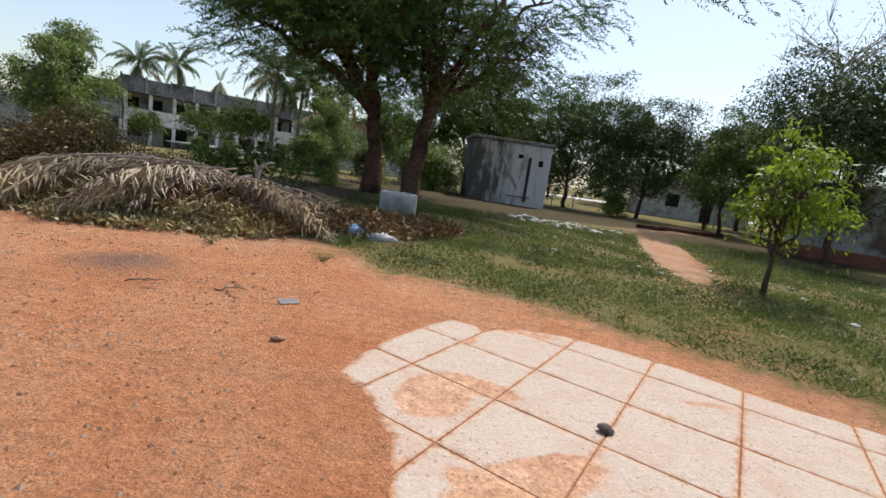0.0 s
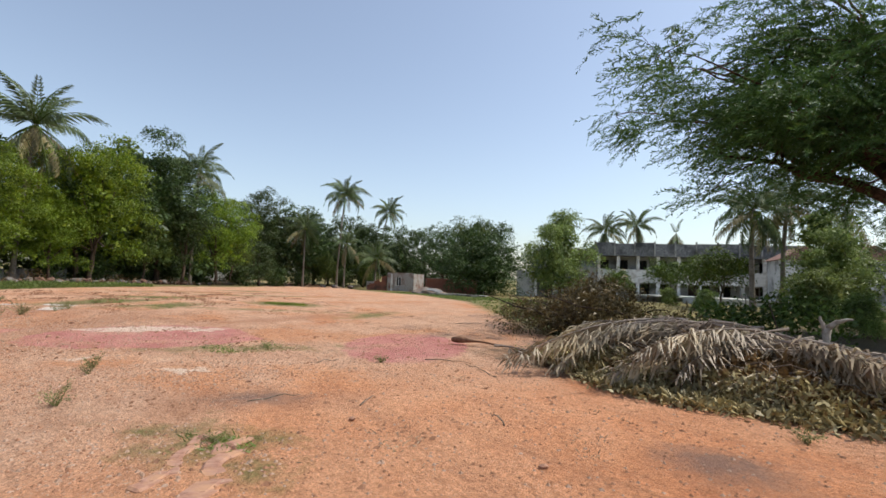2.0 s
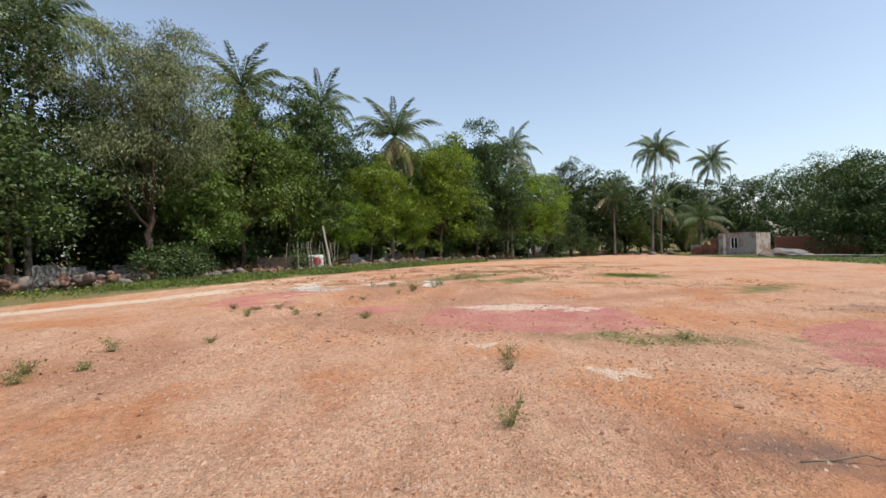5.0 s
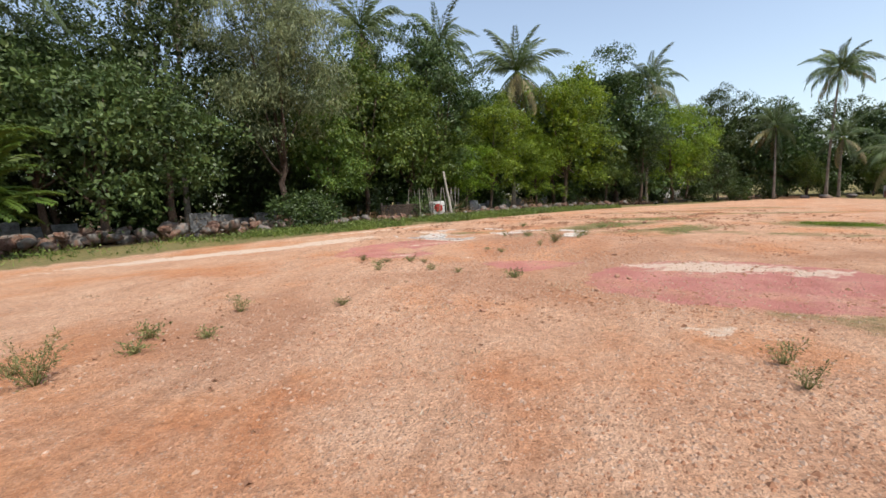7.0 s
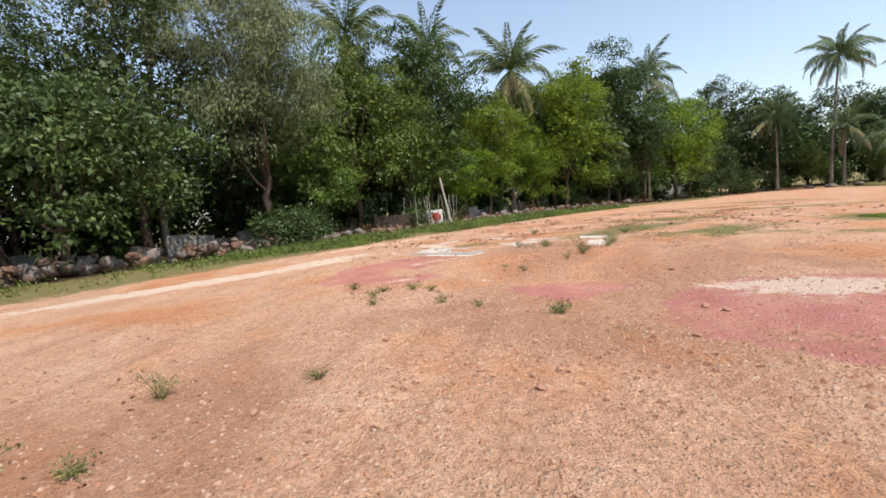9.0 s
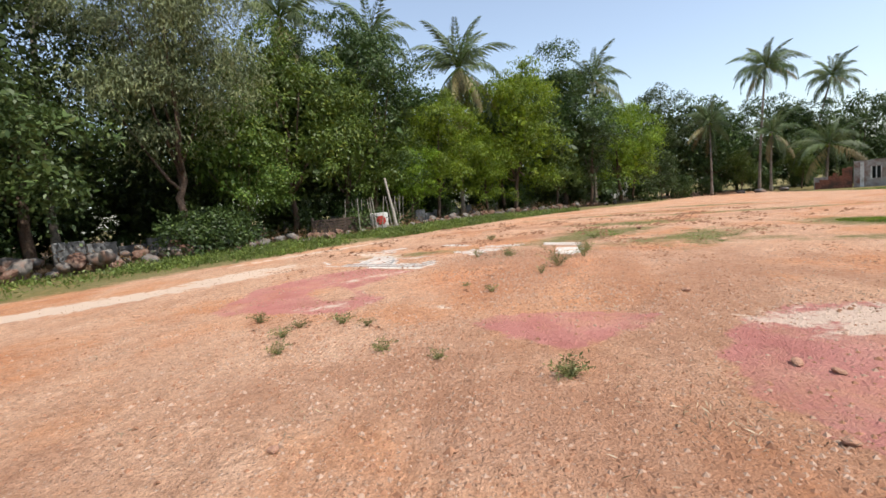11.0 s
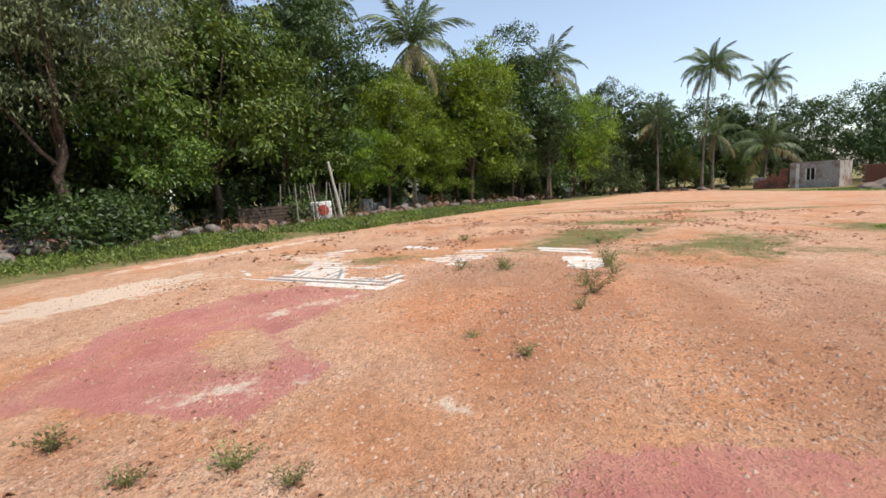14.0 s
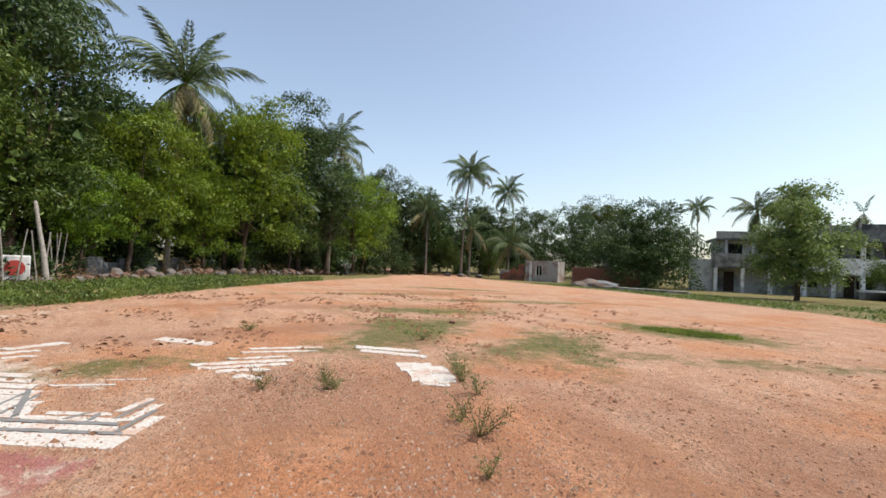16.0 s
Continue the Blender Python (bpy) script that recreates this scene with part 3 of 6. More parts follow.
def relief(x, y):
    """Small humps, hollows and wheel ruts of the earth; flat where the old floors lie."""
    bumps = np.array([noise.noise((a * 0.9, b * 0.9, 0)) * 0.02 + noise.noise((a * 3.1, b * 3.1, 5)) * 0.01 for a, b in zip(x, y)])
    for ax, ay, turn, wide in ((-18.2, 0.6, 160, 0.17), (-18.6, 2.1, 163, 0.17), (-12.5, -2.6, 170, 0.15), (-8.0, 3.4, 140, 0.16)):
        c, k = math.cos(radians(turn)), math.sin(radians(turn))
        along, across = (x - ax) * c + (y - ay) * k, -(x - ax) * k + (y - ay) * c + 0.08 * np.sin(x * 0.9)
        bumps = bumps - 0.022 * np.exp(-(across / wide) ** 2) * np.exp(-(along / 3.2) ** 4) + 0.012 * np.exp(-((np.abs(across) - 2 * wide) / wide) ** 2) * np.exp(-(along / 3.2) ** 4)
    calm = np.maximum(smooth01(-0.5, 0.4, oval(x, y, 1.0, 3.0, 2.6, 1.9, -34)), smooth01(-0.4, 0.3, oval(x, y, -23.4, -2.4, 4.2, 3.4)))
    return bumps * (1 - calm)


nearby = smooth01(140, 60, np.hypot(PX + 15, PY))


def calm_at(x, y):
    """Where the old floors lie and the earth is flat and swept."""
    return smooth01(-0.5, 0.4, oval(x, y, 1.0, 3.0, 2.6, 1.9, -34))


PZ = ground_z(PX, PY) + relief(PX, PY) * nearby
beyond = side_distance(PX, PY, VERGE)
back = -side_distance(PX, PY, BACK)
masks = {}
masks["grass"] = np.maximum.reduce([
    np.minimum(beyond + 0.45, 6 - beyond), np.minimum(back, 400),  oval(PX, PY, -26.4, 2.0, 1.6, 1.1) - 0.2,
    oval(PX, PY, -23.1, 3.8, 2.0, 0.7, -30) - 0.1, oval(PX, PY, -29, 4, 2.5, 0.8, 70) - 0.1, oval(PX, PY, -11.2, 3.4, 1.3, 0.3, 68) - 0.1, oval(PX, PY, -6.2, 1.7, 0.6, 0.35, 20) - 0.05,
    oval(PX, PY, -17, 9.5, 1.4, 0.5, 120), oval(PX, PY, -25.6, 1.7, 2.2, 0.75, 125) + 0.15, oval(PX, PY, -23.2, 3.4, 1.6, 0.5, 105) + 0.1, oval(PX, PY, -20.6, 6.0, 3.0, 0.22, 52) - 0.05, oval(PX, PY, -23.3, 8.5, 1.15, 0.62, 25) + 0.5, oval(PX, PY, -35.5, 6, 4.5, 0.5, 88) - 0.05, oval(PX, PY, -31.5, 9.5, 4.5, 0.6, 75) - 0.1, oval(PX, PY, -24.0, -3.6, 1.6, 0.5, 100) - 0.15, oval(PX, PY, -40, 12, 3, 1, 60), np.hypot(PX + 20, PY) - 110])
# Leaf litter, widened to paint the dark shade under and behind the trees.
masks["litter"] = np.maximum.reduce([beyond - 5.0, oval(PX, PY, -1.6, 18.7, 7, 4.5), oval(PX, PY, 2.0, 24.5, 10, 6), oval(PX, PY, 12, 18, 5, 3.5, 30), oval(PX, PY, -4.6, 8.5, 4.4, 1.5, 8)])
masks["grass"] = np.minimum(masks["grass"], np.maximum(-np.maximum(oval(PX, PY, 6.8, 13.6, 6.5, 0.8, 70), oval(PX, PY, 10.5, 21.5, 3.5, 1.2, 30)), -3))
masks["litter"] = np.minimum(masks["litter"], 110 - np.hypot(PX + 20, PY))
STAIN_A = [(-16.05, -2.07), (-16.36, -1.85), (-16.32, -1.07), (-16.0, 0.0), (-15.65, -0.15), (-15.16, -0.9), (-14.95, -1.2), (-15.23, -1.53), (-15.6, -1.79), (-16.05, -2.07)]
STAIN_C = [(-13.8, -0.2), (-14.5, -0.1), (-15.4, 0.5), (-15.95, 1.35), (-15.8, 2.7), (-14.7, 3.95), (-12.4, 4.05), (-11.9, 3.0), (-12.0, 1.9), (-12.4, 0.8), (-13.1, -0.02), (-13.8, -0.2)]
STAIN_B = [(-17.3, -5.64), (-17.6, -6.2), (-19.73, -6.5), (-21.3, -5.5), (-21.7, -4.6), (-20.75, -3.45), (-20.3, -3.7), (-18.96, -4.3), (-17.9, -3.5), (-17.0, -3.9), (-17.3, -4.9), (-17.5, -5.64)]
masks["pink"] = np.maximum.reduce([inside(PX, PY, STAIN_A), inside(PX, PY, STAIN_C), np.minimum(inside(PX, PY, STAIN_B), -oval(PX, PY, -18.7, -4.6, 0.8, 0.35, 30)), oval(PX, PY, -10.2, 6.4, 1.3, 2.0, 50)])
masks["pale"] = np.maximum.reduce([oval(PX, PY, -17.0, -2.55, 0.22, 0.3) - 0.22,  oval(PX, PY, -19.3, -9.9, 3.9, 0.5, -41) + 0.08, oval(PX, PY, -22.1, -8.2, 1.5, 0.5, -30) + 0.08, oval(PX, PY, -15.2, 2.0, 0.5, 1.1, -14) + 0.03, oval(PX, PY, -14.5, 3.3, 0.4, 0.5, 20) - 0.1,
                                   oval(PX, PY, -9.6, 2.1, 0.4, 0.7, -20) - 0.25, oval(PX, PY, -11.25, 0.9, 0.28, 0.6, 0) - 0.2, oval(PX, PY, -27.5, -7.6, 4, 0.3, -36) - 0.05, oval(PX, PY, -13.0, -14.6, 3.5, 0.3, -36) - 0.22, oval(PX, PY, -2.3, 5.0, 0.9, 0.35, 20) - 0.45,
                                   oval(PX, PY, -17.6, -4.2, 0.45, 0.16, 110) - 0.08, oval(PX, PY, -20.2, -4.3, 0.55, 0.1, 130) - 0.04, oval(PX, PY, -24.5, -5.0, 1.5, 0.3, 40)])
masks["dark"] = np.maximum.reduce([oval(PX, PY, -26.5, -0.6, 3.2, 0.5, 95), oval(PX, PY, -30.5, 2.5, 5.0, 0.45, 80), oval(PX, PY, -21.5, -1.0, 1.8, 0.9, 100), oval(PX, PY, -18.4, 0.4, 2.4, 0.35, 165), oval(PX, PY, -17.8, 2.6, 2.0, 0.25, 25), oval(PX, PY, -37, 9, 6, 0.6, 82), oval(PX, PY, -13.5, -1.2, 1.6, 0.6, 60), oval(PX, PY, -17, 1.0, 3.5, 0.8, 150) - 0.1, oval(PX, PY, -3.4, 4.83, 0.36, 0.3), oval(PX, PY, -7.6, 2.3, 0.7, 0.3, 60), oval(PX, PY, -10.8, -4.9, 1.5, 0.8, 70) - 0.2,
                                   oval(PX, PY, -16.6, 6, 3.5, 0.5, 110) - 0.1, oval(PX, PY, -18.9, -1.3, 1.8, 0.7, 150) - 0.1, oval(PX, PY, -22.2, -1.5, 1.0, 0.5, 110) + 0.05, oval(PX, PY, -20.2, -0.9, 2.6, 0.6, 165) - 0.05, oval(PX, PY, -24.5, 1.0, 1.6, 0.4, 140) - 0.1, oval(PX, PY, -14.8, -2.6, 0.5, 1.6, 20) - 0.1, oval(PX, PY, -14.3, -0.6, 1.6, 0.16, 42) - 0.02, oval(PX, PY, -11.6, -4.2, 1.8, 0.6, 25) - 0.1])
masks["ash"] = np.maximum(oval(PX, PY, -3.5, 5.05, 0.5, 0.34, 20) - 0.05, oval(PX, PY, -7.55, 2.45, 0.62, 0.3, 60) - 0.08)
masks["red"] = np.maximum(oval(PX, PY, -1.5, 2.6, 6.5, 4.0, -20), oval(PX, PY, -19.5, -1.2, 2.2, 1.4, 120) - 0.3)
nx, ny = len(gx), len(gy)
grid = np.arange(nx * ny).reshape(ny, nx)
quads = np.stack([grid[:-1, :-1], grid[:-1, 1:], grid[1:, 1:], grid[1:, :-1]], -1).reshape(-1, 4)
gm = bpy.data.meshes.new("ground")
gm.vertices.add(nx * ny)
gm.vertices.foreach_set("co", np.stack([PX, PY, PZ], 1).astype(np.float32).ravel())
gm.loops.add(quads.size)
gm.loops.foreach_set("vertex_index", quads.astype(np.int32).ravel())
gm.polygons.add(len(quads))
gm.polygons.foreach_set("loop_start", np.arange(0, quads.size, 4, dtype=np.int32))
gm.update(calc_edges=True)
gm.shade_smooth()
for key, v in masks.items():
    gm.attributes.new(key, "FLOAT", "POINT").data.foreach_set("value", np.clip(v, -3, 3).astype(np.float32))
gm.materials.append(EARTH)
ground = tagged(new("ground", gm), "bare red earth field with gravel, pink powder stains and grassy margins", "ground", kind="structure")

# pale road beyond the trees
road = boxes("road", [((-42, 62, -0.1), (60, 70, 0.06))], WHITEWASH)
road.matrix_basis = pose(0, 0, 0, 0, 0, -4)
tagged(road, "pale sunlit concrete road behind the trees", "road", kind="structure")

# ---- worn floor of concrete squares at the start ----
pavement = tagged(new("pavement"), "worn broken floor of dusty pale concrete squares", "pavement", kind="structure")
pavement.matrix_basis = pose(0, 0, 0.004, 0, 0, -34.4)
SIDE = 0.705


EDGE = [(-2.24, 2.12), (-1.86, 2.02), (-1.67, 1.87), (-1.5, 1.8), (-1.33, 1.59), (-1.15, 1.35), (-0.8, 1.2), (-0.3, 0.8), (2.4, 0.4), (2.4, 4.1), (1.6, 4.36), (0.97, 4.42), (0.42, 4.35), (0, 4.39),
        (-0.4, 4.44), (-0.9, 4.4), (-1.42, 4.32), (-1.78, 4.1), (-1.95, 3.86), (-2.03, 3.67), (-2.15, 3.78), (-2.39, 3.73), (-2.43, 3.3), (-2.41, 2.81), (-2.37, 2.49), (-2.24, 2.12)]


DRIFTS = [(-1.63, 2.35, 0.24, 0.34, 5), (-1.48, 2.68, 0.3, 0.13, 10), (-0.78, 1.98, 0.5, 0.18, 62), (-1.0, 1.75, 0.15, 0.09, 0), (-0.12, 3.82, 0.17, 0.03, 32), (-0.35, 3.32, 0.1, 0.04, 0), (-1.98, 3.4, 0.05, 0.16, 0), (-1.7, 4.05, 0.3, 0.07, 30)]
trng = np.random.default_rng(33)
CELLS = 14
for i in range(-1, 7):
    for j in range(-2, 4):
        u0, v0 = -2.02 + i * SIDE + 0.007, 1.9 + j * SIDE + 0.007
        w = SIDE - 0.014
        su, sv = np.meshgrid(np.linspace(0, w, CELLS + 1), np.linspace(0, w, CELLS + 1))
        su, sv = su.ravel() , sv.ravel()
        rim = np.minimum(np.minimum(su, w - su), np.minimum(sv, w - sv))
        bare = inside(su + u0, sv + v0, EDGE)
        if bare.max() < 0.0:
            continue
        out = bare
        for d in DRIFTS:
            bare = np.minimum(bare, -oval(su + u0, sv + v0, *d))
        bare = np.minimum(bare, rim - 0.010)
        me = bpy.data.meshes.new("tile")
        top = 0.004 + trng.uniform(-0.001, 0.001) + trng.uniform(-0.002, 0.002) * (su / w - 0.5)
        vs = np.stack([su + u0, sv + v0, np.where(rim < 1e-6, top - 0.004, top) - np.clip(-0.35 * out - 0.004, 0, 0.03)], 1)
        q = np.arange((CELLS + 1) ** 2).reshape(CELLS + 1, CELLS + 1)
        me.from_pydata(vs.tolist(), [], [f for f in np.stack([q[:-1, :-1], q[:-1, 1:], q[1:, 1:], q[1:, :-1]], -1).reshape(-1, 4).tolist() if out[f].max() > -0.07])
        me.attributes.new("bare", "FLOAT", "POINT").data.foreach_set("value", bare.astype(np.float32))
        me.materials.append(SLAB)
        child("tile", me, pavement)

# ---- painted floor fragments in the field ----


def strip(name, p, q, width, material, z, seed, wear=0.02):
    """A thin painted strip from p to q with flaking edges."""
    rng = np.random.default_rng(seed + 500)
    p, q = np.array(p, float), np.array(q, float)
    ln = np.linalg.norm(q - p)
    t = (q - p) / ln
    nrm = np.array([-t[1], t[0]])
    n = max(6, int(ln / 0.05))
    s = np.linspace(0, 1, n)
    gap = wear * rng.random(n) ** 2
    low = p + np.outer(s * ln, t) - np.outer(width / 2 - gap, nrm)
    gap = wear * rng.random(n) ** 2
    high = p + np.outer(s * ln, t) + np.outer(width / 2 - gap, nrm)
    low[0] += t * rng.uniform(0, 0.1)
    high[-1] -= t * rng.uniform(0, 0.1)
    verts = [(x, y, gz(x, y) + z) for x, y in np.concatenate([low, high])] + [(x, y, gz(x, y) - 0.02) for x, y in np.concatenate([low, high])]
    faces = []
    for k in range(n - 1):
        a, b, c, d = k, k + 1, n + k + 1, n + k
        faces += [(a, b, c, d), (a, a + 2 * n, b + 2 * n, b), (d, c, c + 2 * n, d + 2 * n)]
    faces += [(0, n, 3 * n, 2 * n), (n - 1, 3 * n - 1, 4 * n - 1, 2 * n - 1)]
    me = bpy.data.meshes.new(name)
    me.from_pydata(verts, [], faces)
    me.materials.append(material)
    return child(name, me, floor_paint)


floor_paint = tagged(new("painted_floor"), "worn white painted floor with grey lines half buried in red earth", "painted floor", kind="structure")
CORNER, ALONG, ACROSS = np.array([-20.9, -3.34]), np.array([-0.5, -0.866]), np.array([-0.866, 0.5])


def mark(a, n):
    return CORNER + ALONG * a + ACROSS * n


seed = 0
# (along, across) from the corner of the painted square
for (a0, n0), (a1, n1), w, grey in [((0.0, 0.15), (1.65, 0.15), 0.28, 0), ((1.65, 0.24), (3.3, 0.24), 0.08, 0), ((1.5, 0.66), (1.66, 1.3), 0.05, 1), ((1.68, 0.66), (1.84, 1.35), 0.05, 1), ((2.2, 0.6), (2.36, 1.05), 0.05, 1), ((2.36, 0.6), (2.52, 1.05), 0.05, 1), ((3.4, 0.5), (4.1, 0.9), 0.1, 0), ((0.1, 0.32), (2.75, 0.32), 0.07, 1), ((0.18, 0.425), (2.8, 0.425), 0.14, 0), ((0.28, 0.53), (2.8, 0.53), 0.07, 1), ((0.35, 0.63), (1.3, 0.63), 0.12, 0), ((0.5, 0.78), (1.15, 0.76), 0.10, 0),
                                    ((0.08, 0.3), (0.08, 0.78), 0.15, 0), ((0.2, 0.34), (0.2, 0.95), 0.05, 1), ((0.3, 0.6), (0.28, 1.15), 0.12, 0), ((0.42, 0.66), (0.4, 1.25), 0.04, 1), ((0.52, 0.85), (0.46, 1.3), 0.09, 0), ((0.85, 0.6), (0.75, 0.82), 0.05, 1), ((0.6, 0.58), (0.66, 0.8), 0.05, 1),
                                    ((1.25, 0.68), (2.7, 0.68), 0.12, 0), ((1.3, 0.84), (2.6, 0.84), 0.10, 0), ((1.42, 1.0), (2.7, 1.0), 0.11, 0), ((1.55, 1.16), (2.9, 1.16), 0.10, 0), ((1.7, 1.33), (2.8, 1.33), 0.12, 0), ((1.9, 1.55), (2.9, 1.55), 0.12, 0), ((2.1, 1.75), (3.0, 1.75), 0.10, 0),
                                    ((2.35, 1.98), (3.2, 1.98), 0.12, 0), ((1.3, 0.6), (1.9, 1.45), 0.06, 1), ((1.15, 1.75), (1.85, 1.6), 0.08, 0), ((0.95, 2.02), (1.4, 1.92), 0.05, 0)]:
    seed += 1
    w *= 1.5 if n0 > 0.65 and a1 > 2 and not grey else 1.0
    strip("painted_line" if grey else "painted_strip", mark(a0, n0), mark(a1, n1), w, PIPE_GREY if grey else CHALK, (0.009 if grey else 0.004) + 0.00012 * seed, seed, 0.012 if grey else 0.02)
for p, q, w in [((-25.69, -5.11), (-26.08, -4.37), 0.22), ((-25.02, -4.95), (-25.09, -4.55), 0.12), ((-25.3, -5.3), (-25.5, -4.6), 0.12), ((-26.1, -3.1), (-25.2, -2.25), 0.3), ((-24.66, -1.79), (-24.42, -0.6), 0.14), ((-24.4, -1.95), (-24.15, -0.75), 0.1),
                ((-23.75, -2.7), (-23.6, -1.3), 0.16), ((-23.5, -2.6), (-23.35, -1.45), 0.13), ((-23.25, -2.4), (-23.12, -1.7), 0.14), ((-22.95, -2.2), (-22.65, -1.9), 0.18), ((-24.0, -2.2), (-23.85, -1.3), 0.10),
                ((-24.3, -0.1), (-23.5, 0.85), 0.22), ((-23.95, -0.1), (-23.1, 0.75), 0.2)]:
    seed += 1
    strip("painted_strip", p, q, w + 0.06, CHALK, 0.004 + 0.00012 * seed, seed, 0.08)
for p, q, w in [((-22.78, 0.02), (-22.5, 0.52), 0.26), ((-22.52, -0.04), (-22.22, 0.64), 0.27), ((-22.24, -0.06), (-21.95, 0.56), 0.27), ((-21.98, -0.12), (-21.68, 0.42), 0.27), ((-21.76, -0.12), (-21.52, 0.24), 0.2)]:
    seed += 1
    strip("painted_strip", p, q, w + 0.08, CHALK, 0.004 + 0.00012 * seed, seed, 0.07)

# ---- trees ----


def coconut_frond(name, length, turn_down, material, seed, pairs=64, leaflet=1.15, hang=0.7, wide=0.046):
    """A living frond along +x: an arching rib with narrow leaflets that hang from both sides."""
    rng = np.random.default_rng(seed)
    u = np.linspace(0, 1, 13)
    a = -radians(turn_down) * u ** 1.5
    step = length / 12
    rib = np.stack([np.r_[0, np.cumsum(np.cos(a[:-1]) * step)], 0.12 * np.sin(2.2 * u + seed) * u, np.r_[0, np.cumsum(np.sin(a[:-1]) * step)]], 1)
    vs, fs = tube_data(rib, np.linspace(0.05, 0.008, 13), 4)
    vs, fs = list(vs), list(fs)
    mats = [0] * len(fs)
    ring = np.array(vs)
    for k in range(pairs):
        v = 0.1 + 0.9 * k / (pairs - 1)
        p = np.array([np.interp(v, u, rib[:, i]) for i in range(3)])
        q = np.array([np.interp(min(1, v + 0.04), u, rib[:, i]) for i in range(3)])
        t = unit(q - p + np.array([1e-4, 0, -1e-4]))
        root_v = int(np.argmin(np.linalg.norm(ring - p, axis=1)))
        ln = leaflet * math.sin(math.pi * min(1, 0.22 + 0.68 * v)) ** 0.7 * rng.uniform(0.8, 1.12)
        for sgn in (-1, 1):
            if rng.random() < 0.05:
                continue
            out = unit(np.array([0, sgn * (1.05 - 0.6 * hang), 0]) + t * 0.55 + np.array([0, 0, 0.2 - hang * rng.uniform(0.65, 1.0)]) + rng.normal(size=3) * 0.09)
            m = p + out * ln * 0.45
            e = p + out * ln * 0.85 + np.array([0, 0, -ln * 0.32 * hang])
            w = t * wide
            o = len(vs)
            vs += [m + w, e, m - w]
            fs += [(root_v, o, o + 1, o + 2)]
            mats += [1]
    me = bpy.data.meshes.new(name)
    me.from_pydata([tuple(v) for v in vs], [], fs)
    me.materials.append(LEAF_MID)
    me.materials.append(material)
    me.polygons.foreach_set("material_index", mats)
    return me


FRONDS = [coconut_frond("frond", 4.5, 92, LEAF_PALM, 1, hang=1.0), coconut_frond("frond", 4.7, 112, LEAF_PALM, 2, hang=1.2), coconut_frond("frond", 4.4, 80, LEAF_PALM, 3, hang=1.35), coconut_frond("frond", 4.0, 58, LEAF_PALM, 4, leaflet=0.9, hang=0.7)]
FROND_OLD = coconut_frond("frond", 4.4, 52, LEAF_PALM_OLD, 5, 50, hang=1.1)
NUT = bmesh.new()
bmesh.ops.create_icosphere(NUT, subdivisions=2, radius=0.13)
for v in NUT.verts:
    v.co.z *= 1.2
NUT_MESH = bpy.data.meshes.new("coconut")
NUT.to_mesh(NUT_MESH)
NUT_MESH.materials.append(LEAF_MID)


def palm(x, y, top, seed, size=1.0, lean=(0.0, 0.0), count=24, hanging=0.25, label="tall coconut palm with arching green fronds", nuts=6):
    rng = np.random.default_rng(seed)
    z = gz(x, y)
    root = tagged(new("coconut_palm"), label, "palm tree", "coconut palms")
    root.matrix_basis = pose(x, y, z)
    h = top - z
    s = np.linspace(0, 1, 15)
    path = np.stack([lean[0] * s ** 1.6 + 0.15 * np.sin(3 * s + seed) * s, lean[1] * s ** 1.6, h * s - 0.2 * (1 - s)], 1)
    rr = 0.17 * (1 - 0.35 * s) * (1 + 0.06 * (np.arange(15) % 2)) + 0.1 * np.exp(-s * 12)
    tubes("trunk", [(path, rr)], PALM_BARK, root, "", 9, 0.05, seed)
    head = path[-1]
    count = int(count * 1.15)
    for k in range(count):
        a = 137.5 * k + rng.uniform(-14, 14)
        f = k / count
        el = 80 - 112 * f + rng.uniform(-9, 9)
        if f > 1 - hanging:
            el = rng.uniform(-74, -8)
            me = FROND_OLD if rng.random() < 0.45 else FRONDS[2]
        else:
            me = FRONDS[3] if f < 0.2 else (FRONDS[0] if f < 0.45 else FRONDS[1])
        sc = size * rng.uniform(0.80, 1.0) * (0.85 if f < 0.12 else 1)
        child("frond", me, root, pose(head[0], head[1], head[2] - 0.15 * f, 0, 0, a) @ pose(0, 0, 0, rng.uniform(-22, 22), -el, 0) @ Matrix.Diagonal((sc, sc, sc, 1)), "yellowing frond" if me is FROND_OLD else "")
    for k in range(nuts):
        a = 2 * math.pi * k / max(1, nuts)
        child("coconut", NUT_MESH, root, pose(head[0] + 0.28 * math.cos(a), head[1] + 0.28 * math.sin(a), head[2] - 0.35 - 0.1 * (k % 2)))
    return root


palm(-21.3, -24.4, 10.4, 1, 1.25, (0.5, 0.8), 28, 0.4)
palm(-32.0, -22.6, 15.6, 2, 1.15, (-0.6, 0.4))
palm(-43.4, -14.9, 15.0, 3, 1.1, (0.4, 0.6), 22, 0.35)
palm(-51.2, -9.9, 15.8, 4, 1.05, (0.2, 0.3), 18)
palm(-52.2, -3.1, 13.0, 5, 1.3, (-0.5, 0.6), 30, 0.5, "coconut palm with a skirt of drooping old fronds", 10)
palm(-66.0, 12.0, 13.8, 6, 1.15, (0.3, 0.2), 20)
palm(-82.0, 32.8, 9.8, 7, 1.15, (-1.2, 0.5), 24, 0.35)
palm(-80.5, 38.6, 16.3, 8, 1.2, (1.2, 0.5), 24, 0.2, "tall thin coconut palm standing clear of the trees")
palm(-91.5, 53.0, 15.8, 9, 1.15, (2.6, 1.6), 20, 0.2, "tall leaning coconut palm standing clear of the trees")
palm(-79.5, 39.6, 7.2, 10, 1.1, (0.3, 0), 16, 0.4)
